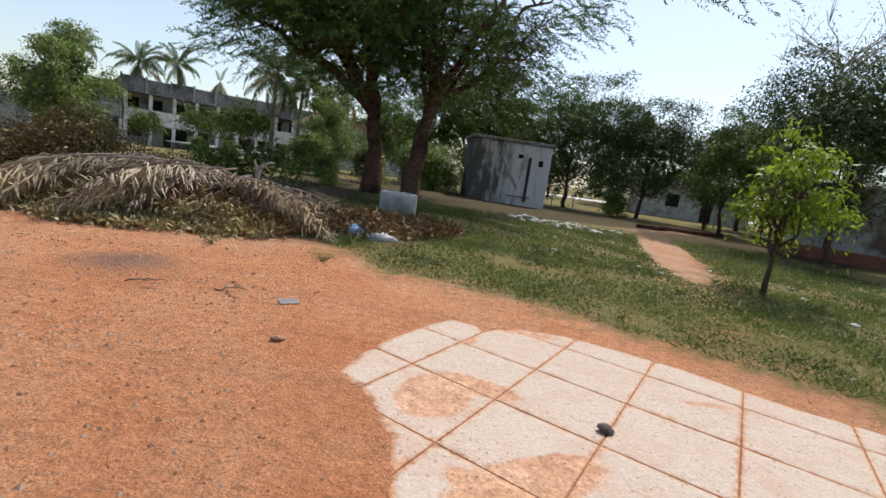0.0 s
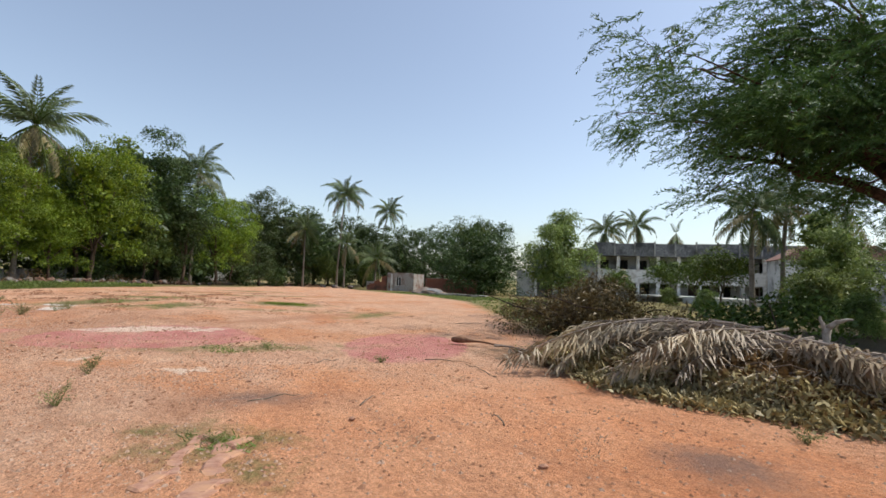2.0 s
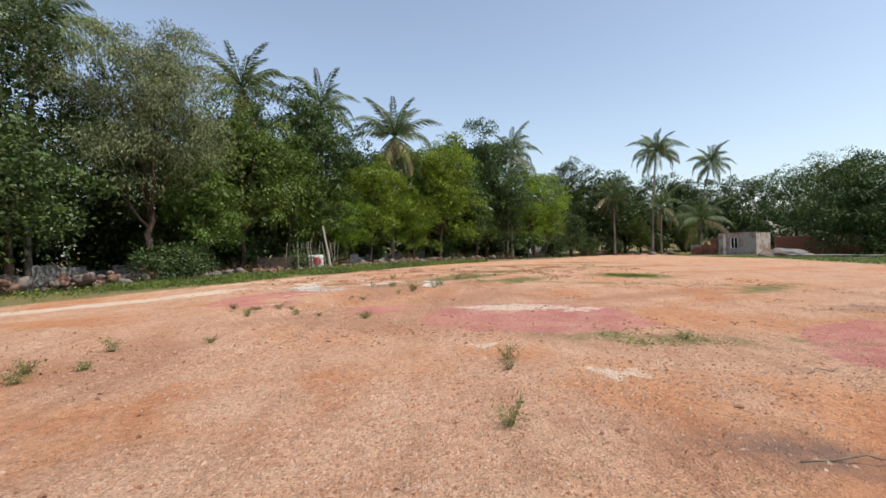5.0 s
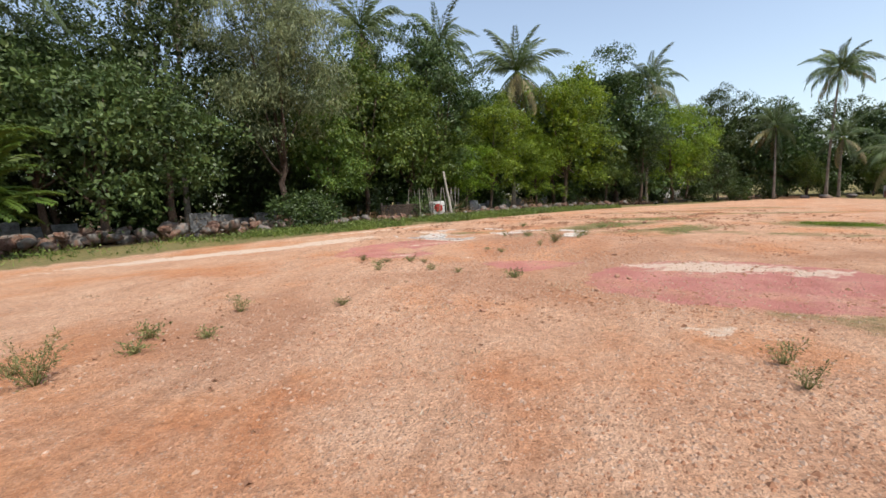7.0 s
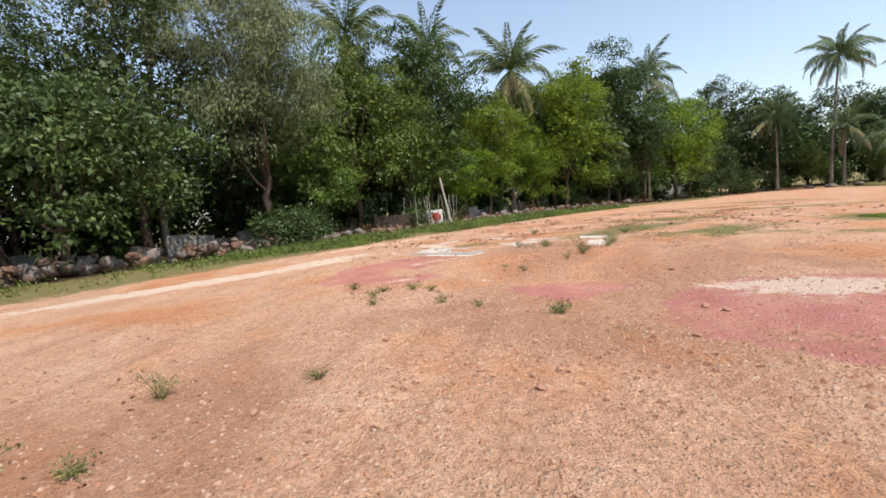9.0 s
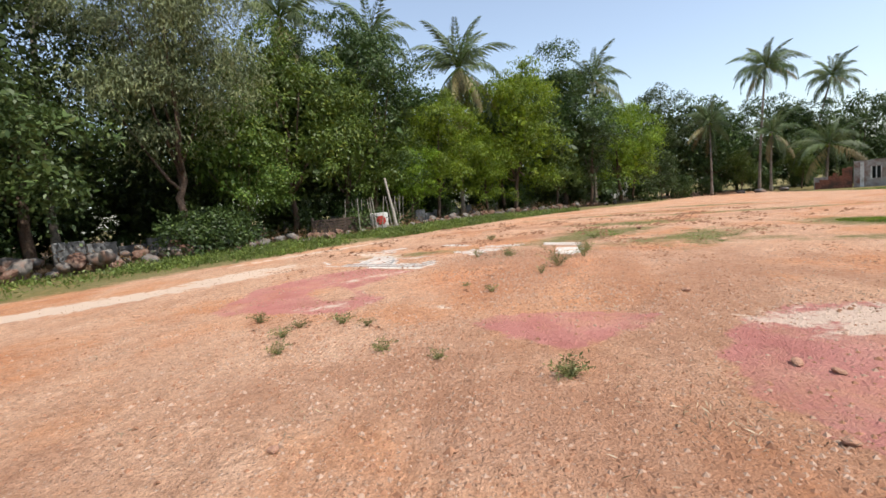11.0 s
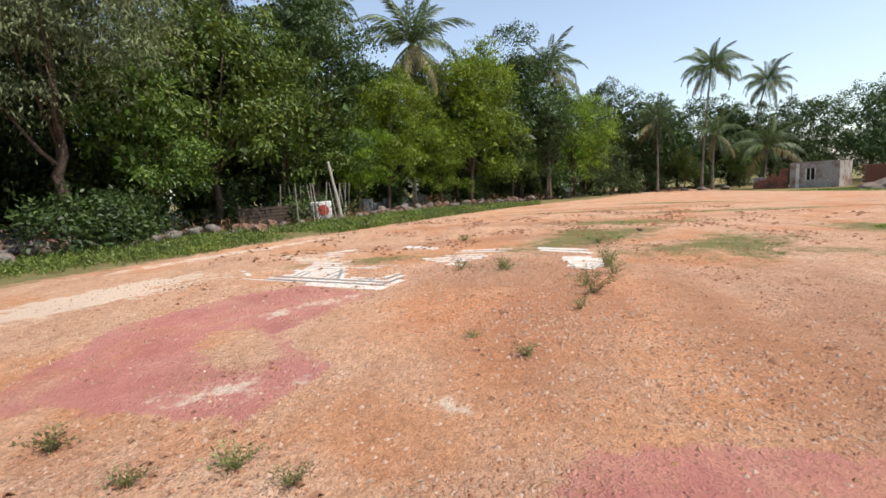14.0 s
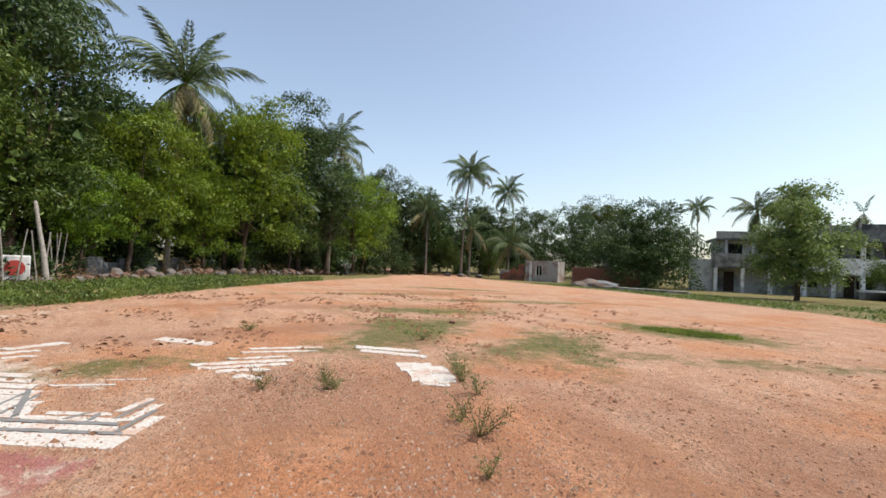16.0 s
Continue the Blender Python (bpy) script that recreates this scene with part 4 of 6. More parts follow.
palm(-72.5, 42.0, 4.6, 11, 1.25, (0.3, 0), 16, 0.2, "young coconut palm with long arching fronds")
palm(-84.0, 111.5, 17.3, 12, 1.2, (0, 0), 18, 0.2)
palm(-67.1, 105.0, 15.0, 13, 1.55, (0, 0), 20, 0.3)
palm(-62.5, 112.0, 16.6, 14, 1.55, (0, 0), 20, 0.3)
palm(-49.0, 104.0, 13.0, 15, 1.2, (0, 0), 10, 0.9, "half dead coconut palm with hanging fronds", 0)
palm(-12.9, 35.6, 6.8, 16, 0.78, (0.1, 0), 26, 0.4)
palm(-12.6, 40.7, 8.1, 17, 0.85, (0.2, 0), 24, 0.4)
palm(-9.9, 45.1, 7.6, 18, 0.85, (0, 0), 18, 0.4)

T_DARK = thing(tree("tree", "dense dark green broadleaf tree at the field's edge", 11, 12, 9, LEAF_DARK, BARK, (0.22, 0.095), 760, 27, 0.29, 0.2, 13, cluster_r=0.3), -44.8, -9.6, 0, 20, 1.2)
T_TALL = thing(tree("tree", "tall dark broadleaf tree with open upper branches", 12, 14, 10, LEAF_DARK, BARK, (0.22, 0.095), 800, 27, 0.2, 0.2, 15, cluster_r=0.32), -29.6, -21.6, 0, 0, 1.02)
T_MID = thing(tree("tree", "leafy mid green tree with low branches", 13, 9.5, 7.5, LEAF_MID, BARK, (0.23, 0.085), 720, 27, 0.28, 0.14, 13, 0.45, cluster_r=0.28), -37.6, -12.6, 0, 0, 1.16)
T_LIME = thing(tree("tree", "bright lime green tree with fine leaves", 14, 10, 8, LEAF_LIME, BARK, (0.2, 0.085), 820, 28, 0.17, 0.14, 14, 0.3, cluster_r=0.28), -55.1, 1.9, 0, 0, 1.24)
T_GREY = thing(tree("tree", "tall grey-green tree with narrow hanging leaves and a forked brown trunk", 15, 13.5, 8.5, LEAF_GREY, BARK, (0.21, 0.05), 1300, 36, 0.34, 0.17, 13, 0.9, 6, core=0), -31.6, -15.6, 0, 0, 1.04)
T_ALMOND = thing(tree("tree", "spreading tree with tiers of large glossy leaves", 16, 7.6, 9.0, LEAF_ALMOND, BARK, (0.25, 0.125), 620, 26, 0.4, 0.17, 12, 0.1, 6, 0.4, 0.5), -23.9, -19.9, 0, 0, 1.0)
again(T_DARK, -63.8, 8.2, 0, 100, 1.28)
again(T_DARK, -24.5, -24.0, 0, 200, 0.85)
again(T_DARK, -19.0, -25.5, 0, 40, 0.85)
again(T_DARK, -14.0, -29.5, 0, 140, 0.9)
again(T_TALL, -27.0, -26.5, 0, 130, 0.85)
again(T_TALL, -35.5, -17.6, 0, 70, 0.78)
again(T_DARK, -58.0, 1.0, 0, 220, 0.95)
again(T_MID, -34.0, -13.9, 0, 80, 0.75)
again(T_DARK, -40.0, -13.5, 0, 280, 0.95)
again(T_DARK, -50.0, -7.0, 0, 30, 0.95)
again(T_MID, -41.2, -10.6, 0, 150, 1.0)
again(T_MID, -46.0, -8.0, 0, 250, 0.75)
again(T_LIME, -48.7, -4.9, 0, 60, 0.95)
again(T_LIME, -67.4, 15.2, 0, 200, 1.15)
again(T_LIME, -52.4, -1.0, 0, 300, 0.7)
again(T_LIME, -46.3, -6.8, 0, 120, 0.6)
again(T_MID, -60.0, 6.5, 0, 10, 0.7)
again(T_DARK, -62.0, 10.5, 0, 310, 0.75)
again(T_MID, -71.5, 18.0, 0, 33, 0.8)
# darker growth behind the front row
T_BACK = thing(tree("tree", "dark dense tree standing behind the front row", 41, 11, 10.5, LEAF_DARK, BARK, (0.5, 0.24), 230, 18, 0.03, 0.2, 12, core=900), -20.0, -36.0, 0, 0, 1.0)
for k, (x, y, s) in enumerate([(-27, -33, 1.1), (-34, -28, 1.15), (-40, -22.5, 1.1), (-46, -18, 1.15), (-52, -13.5, 1.1), (-58, -8, 1.15), (-64, -2, 1.1), (-70, 5, 1.1), (-76, 11, 1.1), (-13, -38, 1.0), (-6, -40, 1.1), (-84, 18, 1.0), (-97, 62, 1.0), (-100, 46, 1.0)]):
    again(T_BACK, x, y, gz(x, y), 57 * k, s)
T_LOW = thing(tree("shrub", "dark leafy undergrowth beneath the tree line", 42, 3.2, 4.6, LEAF_DARK, BARK, (0.24, 0.1), 150, 24, 0.0, 0.05, 8, 0.2, 5, 0.35, 1.0, "shrub", 260), -34.4, -15.9, 0, 0, 1.0)
for k, (x, y, s) in enumerate([(-38.4, -13.0, 0.9), (-42.4, -10.6, 0.8), (-46.5, -8.3, 0.75), (-50.6, -5.2, 0.75), (-54.8, -1.4, 0.8), (-58.6, 2.4, 0.8), (-62.6, 5.6, 0.85), (-66.6, 9.6, 0.9), (-70.8, 14, 1.0), (-30.0, -24.6, 1.0), (-25.4, -28.0, 1.1), (-20.4, -30.2, 1.1), (-15.4, -32.6, 1.1), (-75.6, 20.4, 1.0), (-79.5, 27.5, 0.9), (-84.6, 33.5, 0.9), (-86.0, 42.0, 0.9), (-86, 48, 0.9), (-84, 54, 0.9), (-79, 57, 0.8), (-37.0, -19.5, 1.3), (-43.0, -15.0, 1.3), (-48.8, -11.0, 1.3), (-54.6, -6.0, 1.3), (-60.8, 0.2, 1.3)]):
    again(T_LOW, x, y, gz(x, y), 83 * k, s)
for k, (x, y, s) in enumerate([(-4, 51, 0.6), (4, 53, 0.65), (12, 51, 0.6), (20, 54, 0.7), (28, 50, 0.65), (-11, 50, 0.5)]):
    again(T_BACK, x, y, gz(x, y), 40 * k, s, 1.0, "dark green trees beyond the road")
for k, (x, y, s) in enumerate([(-22, -31, 1.4), (-26, -30, 1.3), (-30, -27.5, 1.4), (-18, -33, 1.4), (-34, -25, 1.3), (-13.5, -35, 1.4), (-38.5, -22, 1.3)]):
    again(T_LOW, x, y, gz(x, y), 61 * k, s)
again(T_BACK, -64.0, 5.2, 0, 20, 1.4, 1.0, "tall dome-shaped dark tree above the lime green trees")
# far side of the field
T_FAR = thing(tree("tree", "broad dark mango tree at the far end of the field", 21, 11, 11, LEAF_DARK, BARK, (0.34, 0.15), 480, 20, 0.06, 0.22, 13), -88, 27, gz(-88, 27), 0, 1.0)
again(T_TALL, -85.5, 25.5, 0, 30, 1.1, 1.0, "tall pale green tree above the far tree line")
again(T_FAR, -90, 36, gz(-90, 36), 80, 1.3)
again(T_FAR, -92, 45, gz(-92, 45), 150, 1.25)
again(T_FAR, -95, 54, gz(-95, 54), 220, 1.2)
again(T_BACK, -94, 40, gz(-94, 40), 30, 1.3)
again(T_BACK, -91, 50, gz(-91, 50), 130, 1.2)
again(T_BACK, -89, 30, gz(-89, 30), 230, 1.25)
again(T_FAR, -88, 58, gz(-88, 58), 20, 1.15)
again(T_FAR, -88, 64, gz(-88, 64), 290, 1.15)
again(T_FAR, -76, 60, gz(-76, 60), 60, 1.1)
again(T_FAR, -78, 24, gz(-78, 24), 10, 0.6)
again(T_MID, -84, 38, gz(-84, 38), 10, 0.62)
again(T_MID, -80, 44, gz(-80, 44), 100, 0.6)
again(T_FAR, -101, 34, gz(-100, 34), 33, 1.2)
T_UMB = thing(tree("tree", "flat-topped rain tree rising behind the others", 22, 13, 13, LEAF_MID, BARK, (0.3, 0.12), 420, 26, 0.62, 0.25, 9, 0.1, 6, 0.6, 0.6, core=120), -80, 71, gz(-80, 71), 0, 1.15)
T_BUSH = thing(tree("tree", "wide dense round-topped green tree beside the brick wall", 23, 8.6, 11.5, LEAF_DARK, BARK, (0.30, 0.13), 1000, 26, 0.02, 0.2, 15), -56.0, 52.0, gz(-56, 52), 0, 1.2)
again(T_BUSH, -64, 58, gz(-64, 58), 120, 0.95)
T_YARD = thing(tree("tree", "light green tree in front of the school building", 24, 8.2, 6.4, LEAF_YARD, BARK, (0.24, 0.11), 560, 30, 0.1, 0.16, 12), -35.6, 45.0, gz(-35, 45), 0, 1.22)
T_SMALL = thing(tree("tree", "small sparse yard tree with a thin trunk", 29, 4.0, 4.2, LEAF_MID, BARK, (0.22, 0.09), 170, 26, 0.42, 0.07, 8, 0.2, 5, 0.3, core=0), -24.0, 47.5, gz(-24, 47), 50)
again(T_SMALL, -30.5, 49, gz(-30, 49), 90, 0.9)
again(T_SMALL, -20.0, 44, gz(-20, 44), 150, 0.95)
again(T_SMALL, -15.6, 37.5, gz(-16, 38), 140, 1.0)
again(T_YARD, -9.0, 36, gz(-10, 36), 10, 0.72)
again(T_MID, -5.2, 39.9, 0, 10, 0.66)
again(T_MID, -0.3, 36.7, 0, 100, 0.85)
again(T_MID, 2.7, 33, 0, 50, 0.92)
again(T_DARK, 5.8, 39.4, 0, 50, 0.7)
# right side at the start
again(T_DARK, 16.9, 28.9, 0, 40, 0.55)
again(T_MID, 15.7, 25.4, 0, 150, 0.62)
again(T_DARK, 21.5, 32.8, 0, 120, 0.66)
again(T_FAR, 27, 38, 0, 10, 0.7)
again(T_FAR, 17, 46, 0, 100, 0.7)
again(T_FAR, 30, 26, 0, 60, 0.65)
T_SHADE = thing(tree("tree", "shady dark tree with a bare leaning trunk", 26, 7.4, 8.6, LEAF_DARK, BARK, (0.16, 0.07), 900, 34, 0.36, 0.13, 11), 14.0, 16.35, 0, 0, 0.84)
again(T_SHADE, 8.8, 32.3, 0, 200, 1.0, 1.0, "dark leafy tree with a bare trunk by the road")
again(T_SHADE, 13.4, 31.1, 0, 290, 0.9, 1.0, "dark leafy tree with a bare trunk by the road")
SAPLING = thing(tree("young_tree", "young tree with bright yellow-green leaves on a thin stem", 27, 3.05, 1.75, LEAF_YOUNG, BARK, (0.13, 0.05), 64, 36, 0.34, 0.045, 11, 0.8, 6, 0.17, 0.6, core=0), 6.06, 8.28, 0, 0, 1.0)

feather = tagged(new("young_tree"), "young feathery-leaved tree by the rubble line", "tree")
SPRAY = coconut_frond("leaf", 1.5, 46, LEAF_MID, 61, 46, 0.34, 0.5, 0.03)
frng = np.random.default_rng(62)
tubes("trunk", [(bend((0, 0, -0.1), (0.2, 0.1, 3.6), 7, 0, frng, 0.04), np.linspace(0.07, 0.02, 7))], BARK, feather)
for k in range(58):
    f = frng.uniform(0.35, 1.0)
    q = frng.uniform(0.75, 1.15)
    child("leaf", SPRAY, feather, pose(0.2 * f + frng.normal() * 0.35, 0.1 * f + frng.normal() * 0.35, 3.6 * f, 0, 0, 137.5 * k) @ pose(0, 0, 0, frng.uniform(-25, 25), -frng.uniform(-5, 45), 0) @ Matrix.Diagonal((q, q, q, 1)))
thing(feather, -18.2, -18.3, 0, 0, 1.15)
again(feather, -16.4, -20.0, 0, 120, 1.3)

# bare feathery tree behind
bare = tagged(new("tree"), "nearly bare tall tree with thin grey twigs", "tree")
rng = np.random.default_rng(77)
limbs = [(bend((0, 0, 0), (0.3, 0.2, 10), 7, 0, rng, 0.1), np.linspace(0.2, 0.08, 7))]
twig_tips = []
for k in range(46):
    a, z = rng.uniform(0, 6.28), rng.uniform(5.5, 11)
    l = rng.uniform(1.5, 4.0)
    s0 = np.array([0.03 * z, 0.02 * z, min(z, 9.9)])
    e0 = s0 + np.array([math.cos(a) * l, math.sin(a) * l, l * rng.uniform(0.4, 1.0)])
    limbs.append((bend(s0, e0, 5, 0.15, rng, 0.08), np.linspace(0.05, 0.012, 5)))
    for q in range(4):
        f = rng.uniform(0.4, 1)
        m0 = s0 + (e0 - s0) * f
        e1 = m0 + rng.normal(size=3) * 0.6 + np.array([0, 0, 0.4])
        limbs.append((bend(m0, e1, 4, 0.1, rng, 0.03), np.linspace(0.02, 0.008, 4)))
        twig_tips.append(e1)
tubes("trunk", limbs, BARK_PALE, bare, "", 5)
tips = np.repeat(np.array(twig_tips), 7, 0) + rng.normal(size=(len(twig_tips) * 7, 3)) * 0.35
quick("crown", leaf_quads(tips, rng.normal(size=tips.shape), 0.22, 0.05, rng, 0.5), LEAF_GREY, bare)
thing(bare, 21.8, 27.7, 0, 0, 1.05)


def big_tree(x, y, seed, trunk, limbs_to, sprays, label, full=1.0):
    """A feathery-leaved tree: a leaning trunk, long limbs and drooping sprays."""
    rng = np.random.default_rng(seed)
    root = tagged(new("tree"), label, "tree", "pair of big feathery trees")
    root.matrix_basis = pose(x, y, gz(x, y))
    fork = np.array(trunk)
    many = [(bend((0, 0, -0.2), fork, 8, 0, rng, 0.05), np.linspace(0.36, 0.25, 8) + 0.16 * np.exp(-np.arange(8) * 1.2))]
    for end, r in limbs_to:
        end = np.array(end, float)
        path = bend(fork * rng.uniform(0.85, 1.0), end, 9, 0.05 * np.linalg.norm(end - fork), rng, 0.14)
        many.append((path, np.linspace(r, 0.025, 9)))
        for q in range(9):
            f = rng.uniform(0.3, 1.0)
            s0 = np.array([np.interp(f, np.linspace(0, 1, 9), path[:, i]) for i in range(3)])
            e0 = s0 + rng.normal(size=3) * np.array([1.5, 1.5, 0.8]) + np.array([0, 0, 0.35])
            many.append((bend(s0, e0, 6, 0.2, rng, 0.06), np.linspace(0.045, 0.008, 6)))
            for _ in range(3):
                e1 = e0 + rng.normal(size=3) * np.array([0.8, 0.8, 0.45])
                many.append((bend(e0, e1, 4, 0.08, rng, 0.03), np.linspace(0.014, 0.005, 4)))
                sprays = sprays + [e1]
            sprays = sprays + [e0]
    tubes("trunk", many, BARK_RED, root, "", 8, 0.16, seed)
    tips = np.array([np.array(s, float) for s in sprays])
    quads = []
    for tip in tips:
        if rng.random() > full:
            continue
        away = unit((tip - fork) * np.array([1, 1, 0.25]))
        for k in range(rng.integers(12, 17)):
            w = unit(away * 1.1 + rng.normal(size=3) * np.array([0.55, 0.55, 0.35]))
            ln = rng.uniform(0.5, 1.25)
            s = np.linspace(0.08, 1, 14)[:, None]
            line = tip + rng.normal(size=3) * np.array([0.4, 0.4, 0.22]) + w * s * ln + np.array([0, 0, -0.35]) * s ** 2 * ln
            quads.append(leaf_quads(np.repeat(line, 2, 0), np.repeat(w[None], 28, 0), 0.17, 0.034, rng, 0.25, 0.5))
    quick("crown", np.concatenate(quads), LEAF_FEATHER, root)
    return root


big_tree(-2.75, 18.6, 5, (-0.2, 0, 3.2), [((-5.8, -1.5, 6.2), 0.2), ((-3.8, -2, 7.4), 0.17), ((-2.0, 0.5, 10.0), 0.2), ((-7.2, 0.5, 7.8), 0.15), ((-6.0, -1, 9.0), 0.12), ((-1.0, 2.0, 8.5), 0.15), ((-4.0, 2, 9.2), 0.12), ((-0.6, -1.5, 7.0), 0.12), ((-2.6, -1.2, 6.6), 0.1), ((-1.4, 0.2, 6.4), 0.1), ((-3.0, 0.5, 6.6), 0.1)], [],
         "big feathery-leaved tree with a reddish scarred trunk, leaning limbs")
big_tree(-1.35, 17.7, 6, (0.5, 0.2, 3.6), [((0.6, 0, 10.5), 0.2), ((3.6, -1, 8.6), 0.17), ((4.2, 1, 6.2), 0.15), ((-1.4, 0, 11.0), 0.17), ((1.6, 2, 9.6), 0.14), ((5.6, 0.5, 9.4), 0.1), ((2.4, -1.2, 6.6), 0.1), ((-0.6, 1.2, 7.4), 0.12), ((1.2, 1.2, 7.0), 0.1)], [],
         "big feathery-leaved tree with a dark thick trunk, forking low", 0.55)

# ---- school building ----
B0 = pose(-49.65, 57.45, -1.1, 0, 0, 38) @ Matrix.Diagonal((1.29, 1.25, 1.26, 1))   # local x along the front, local -y towards the field


def window_part(parent, x, z, w, h, y):
    """A dark window with a wooden frame, bars and a sill, in the back wall of a gallery."""
    win = boxes("window", [((x, y - 0.03, z), (x + w, y, z + h))], BLACK, parent)
    fr = [((x - 0.06, y - 0.07, z), (x, y, z + h)), ((x + w, y - 0.07, z), (x + w + 0.06, y, z + h)), ((x - 0.06, y - 0.07, z + h), (x + w + 0.06, y, z + h + 0.06)), ((x + w / 2 - 0.03, y - 0.06, z), (x + w / 2 + 0.03, y - 0.03, z + h))]
    boxes("window_frame", fr, WOOD_DARK, win)
    boxes("window_sill", [((x - 0.1, y - 0.12, z - 0.06), (x + w + 0.1, y, z))], PLASTER, win)


school = tagged(new("school_building"), "two-storey school with whitewashed galleries and blackened parapet", "building")
school.matrix_basis = B0
BAY, N = 2.17, 10
X0 = 7.4
X1 = X0 + BAY * N
boxes("wall", [((X0 + 0.02, 2.2, 0), (X1, 2.45, 5.5)), ((X0 - 0.2, 0.12, 0), (X0, 9, 5.5)), ((X1, 0.0, 0), (X1 + 0.2, 9, 5.5)), ((X0, 8.8, 0), (X1, 9, 5.5))], PLASTER, school, "grey stained plaster")
boxes("floor_slab", [((X0 - 0.1, 0.02, 2.3), (X1, 2.2, 2.45)), ((X0 - 0.2, -0.15, -0.3), (X1, 2.2, 0.02))], CONCRETE, school)
boxes("gallery_parapet", [((X0 - 0.12, -0.10, 2.28), (X1, 0.06, 3.8))], WHITEWASH, school, "whitewashed band")
boxes("roof_slab", [((X0 - 0.45, -0.5, 5.42), (X1 + 0.2, 9.1, 5.58))], CONCRETE_DARK, school)
for k in range(N):
    rngk = random.Random(k)
    par = bmesh.new()
    box(par, (X0 - 0.4 + k * BAY, -0.44, 5.582), (X0 - 0.4 + (k + 1) * BAY - 0.12, -0.3, 6.95 + rngk.uniform(-0.1, 0.06)))
    part("roof_parapet", par, CONCRETE_DARK, school, "blackened weathered parapet")
boxes("side_parapet", [((X0 - 0.44, -0.28, 5.582), (X0 - 0.32, 9, 6.9))], CONCRETE_DARK, school)
for k in range(N + 1):
    x = X0 + k * BAY
    boxes("column", [((x - 0.17, -0.14, 0), (x + 0.17, 0.16, 2.27))], WHITEWASH, school, "", 0.015)
    boxes("column", [((x - 0.17, -0.14, 3.81), (x + 0.17, 0.16, 5.41))], WHITEWASH, school, "", 0.015)
    boxes("rib", [((x - 0.52, -0.56, 5.35), (x - 0.36, -0.445, 7.15))], CONCRETE, school)
for k in range(N):
    x = X0 + k * BAY
    window_part(school, x + 0.35, 3.75, 0.95, 1.2, 2.19)
    if k % 3 == 1:
        d = boxes("door", [((x + 1.55, 2.13, 0.03), (x + 2.35, 2.19, 2.1))], WOOD_DARK, school)
    else:
        window_part(school, x + 0.4, 0.9, 1.2, 1.2, 2.19)
# lower wing
boxes("wing_wall", [((0.02, 2.2, 0), (X0 - 0.22, 2.45, 5.4)), ((-2.2, 0.3, 0), (-0.05, 0.5, 3.3)), ((0, 0.2, 0), (0.2, 8, 3.2)), ((1.0, 2.5, 3.2), (1.2, 8, 5.4))], PLASTER, school)
boxes("wing_slab", [((-0.2, -0.12, 2.5), (X0 - 0.46, 2.2, 2.68)), ((0.2, 0.6, 5.4), (X0 - 0.46, 8, 5.58))], CONCRETE_DARK, school)
boxes("wing_parapet", [((-0.2, -0.16, 2.69), (X0 - 0.46, -0.02, 3.95))], CONCRETE, school, "stained grey balcony wall")
boxes("roof_parapet", [((0.2, 0.6, 5.582), (X0 - 0.46, 0.72, 6.25))], CONCRETE, school)
for k in range(4):
    x = 0.1 + k * 2.3
    boxes("column", [((x - 0.16, -0.12, 0), (x + 0.16, 0.18, 2.49))], WHITEWASH, school, "", 0.015)
    boxes("railing_post", [((x - 0.1, -0.3, 2.5), (x + 0.1, -0.17, 4.2))], CONCRETE, school)
for x in (1.0, 3.3):
    boxes("column", [((x, 0.65, 3.96), (x + 0.2, 0.85, 5.39))], PLASTER, school)
window_part(school, 4.2, 3.7, 1.1, 1.3, 2.19)
window_part(school, 1.6, 3.7, 1.1, 1.3, 2.19)
boxes("door", [((1.2, 2.13, 0.03), (2.1, 2.19, 2.1))], WOOD_DARK, school, "dark red wooden door")
boxes("plinth", [((-0.5, -0.6, -0.3), (X0 - 0.25, -0.16, 0.1))], CONCRETE, school)

house = tagged(new("house"), "distant house with a brown tiled gable roof behind palms", "house")
house.matrix_basis = pose(-14, 76, 0, 0, 0, 30)
boxes("wall", [((-9, -3, 0), (9, 3, 5.2))], PLASTER, house)
bm = bmesh.new()
for x0 in (-9.4, -3.1, 3.2):
    a = [bm.verts.new(v) for v in ((x0, -3.4, 5.2), (x0 + 6.2, -3.4, 5.2), (x0 + 3.1, -3.4, 7.0), (x0, 3.4, 5.2), (x0 + 6.2, 3.4, 5.2), (x0 + 3.1, 3.4, 7.0))]
    for q in ((0, 1, 2), (5, 4, 3), (0, 2, 5, 3), (1, 4, 5, 2), (0, 3, 4, 1)):
        bm.faces.new([a[i] for i in q])
part("roof", bm, TILE_ROOF, house)

yard_wall = boxes("yard_wall", [((-9, -0.1, -0.3), (14, 0.1, 0.55))], WHITEWASH)
yard_wall.matrix_basis = pose(-12, 45.2, 0, 0, 0, 10)
tagged(yard_wall, "low whitewashed boundary wall behind the trees", "wall", kind="structure")

# ---- railing along the road ----
fence = tagged(new("fence"), "thin grey post and rail fence behind the big trees", "fence")
fence.matrix_basis = pose(-12.5, 33.2, 0.1, 0, 0, 2)
for k in range(15):
    boxes("post", [((k * 1.6 - 0.03, -0.03, -0.2), (k * 1.6 + 0.03, 0.03, 1.0))], PIPE_GREY, fence)
for z in (0.55, 0.92):
    boxes("rail", [((0, -0.02, z), (22.4, 0.02, z + 0.035))], PIPE_GREY, fence)

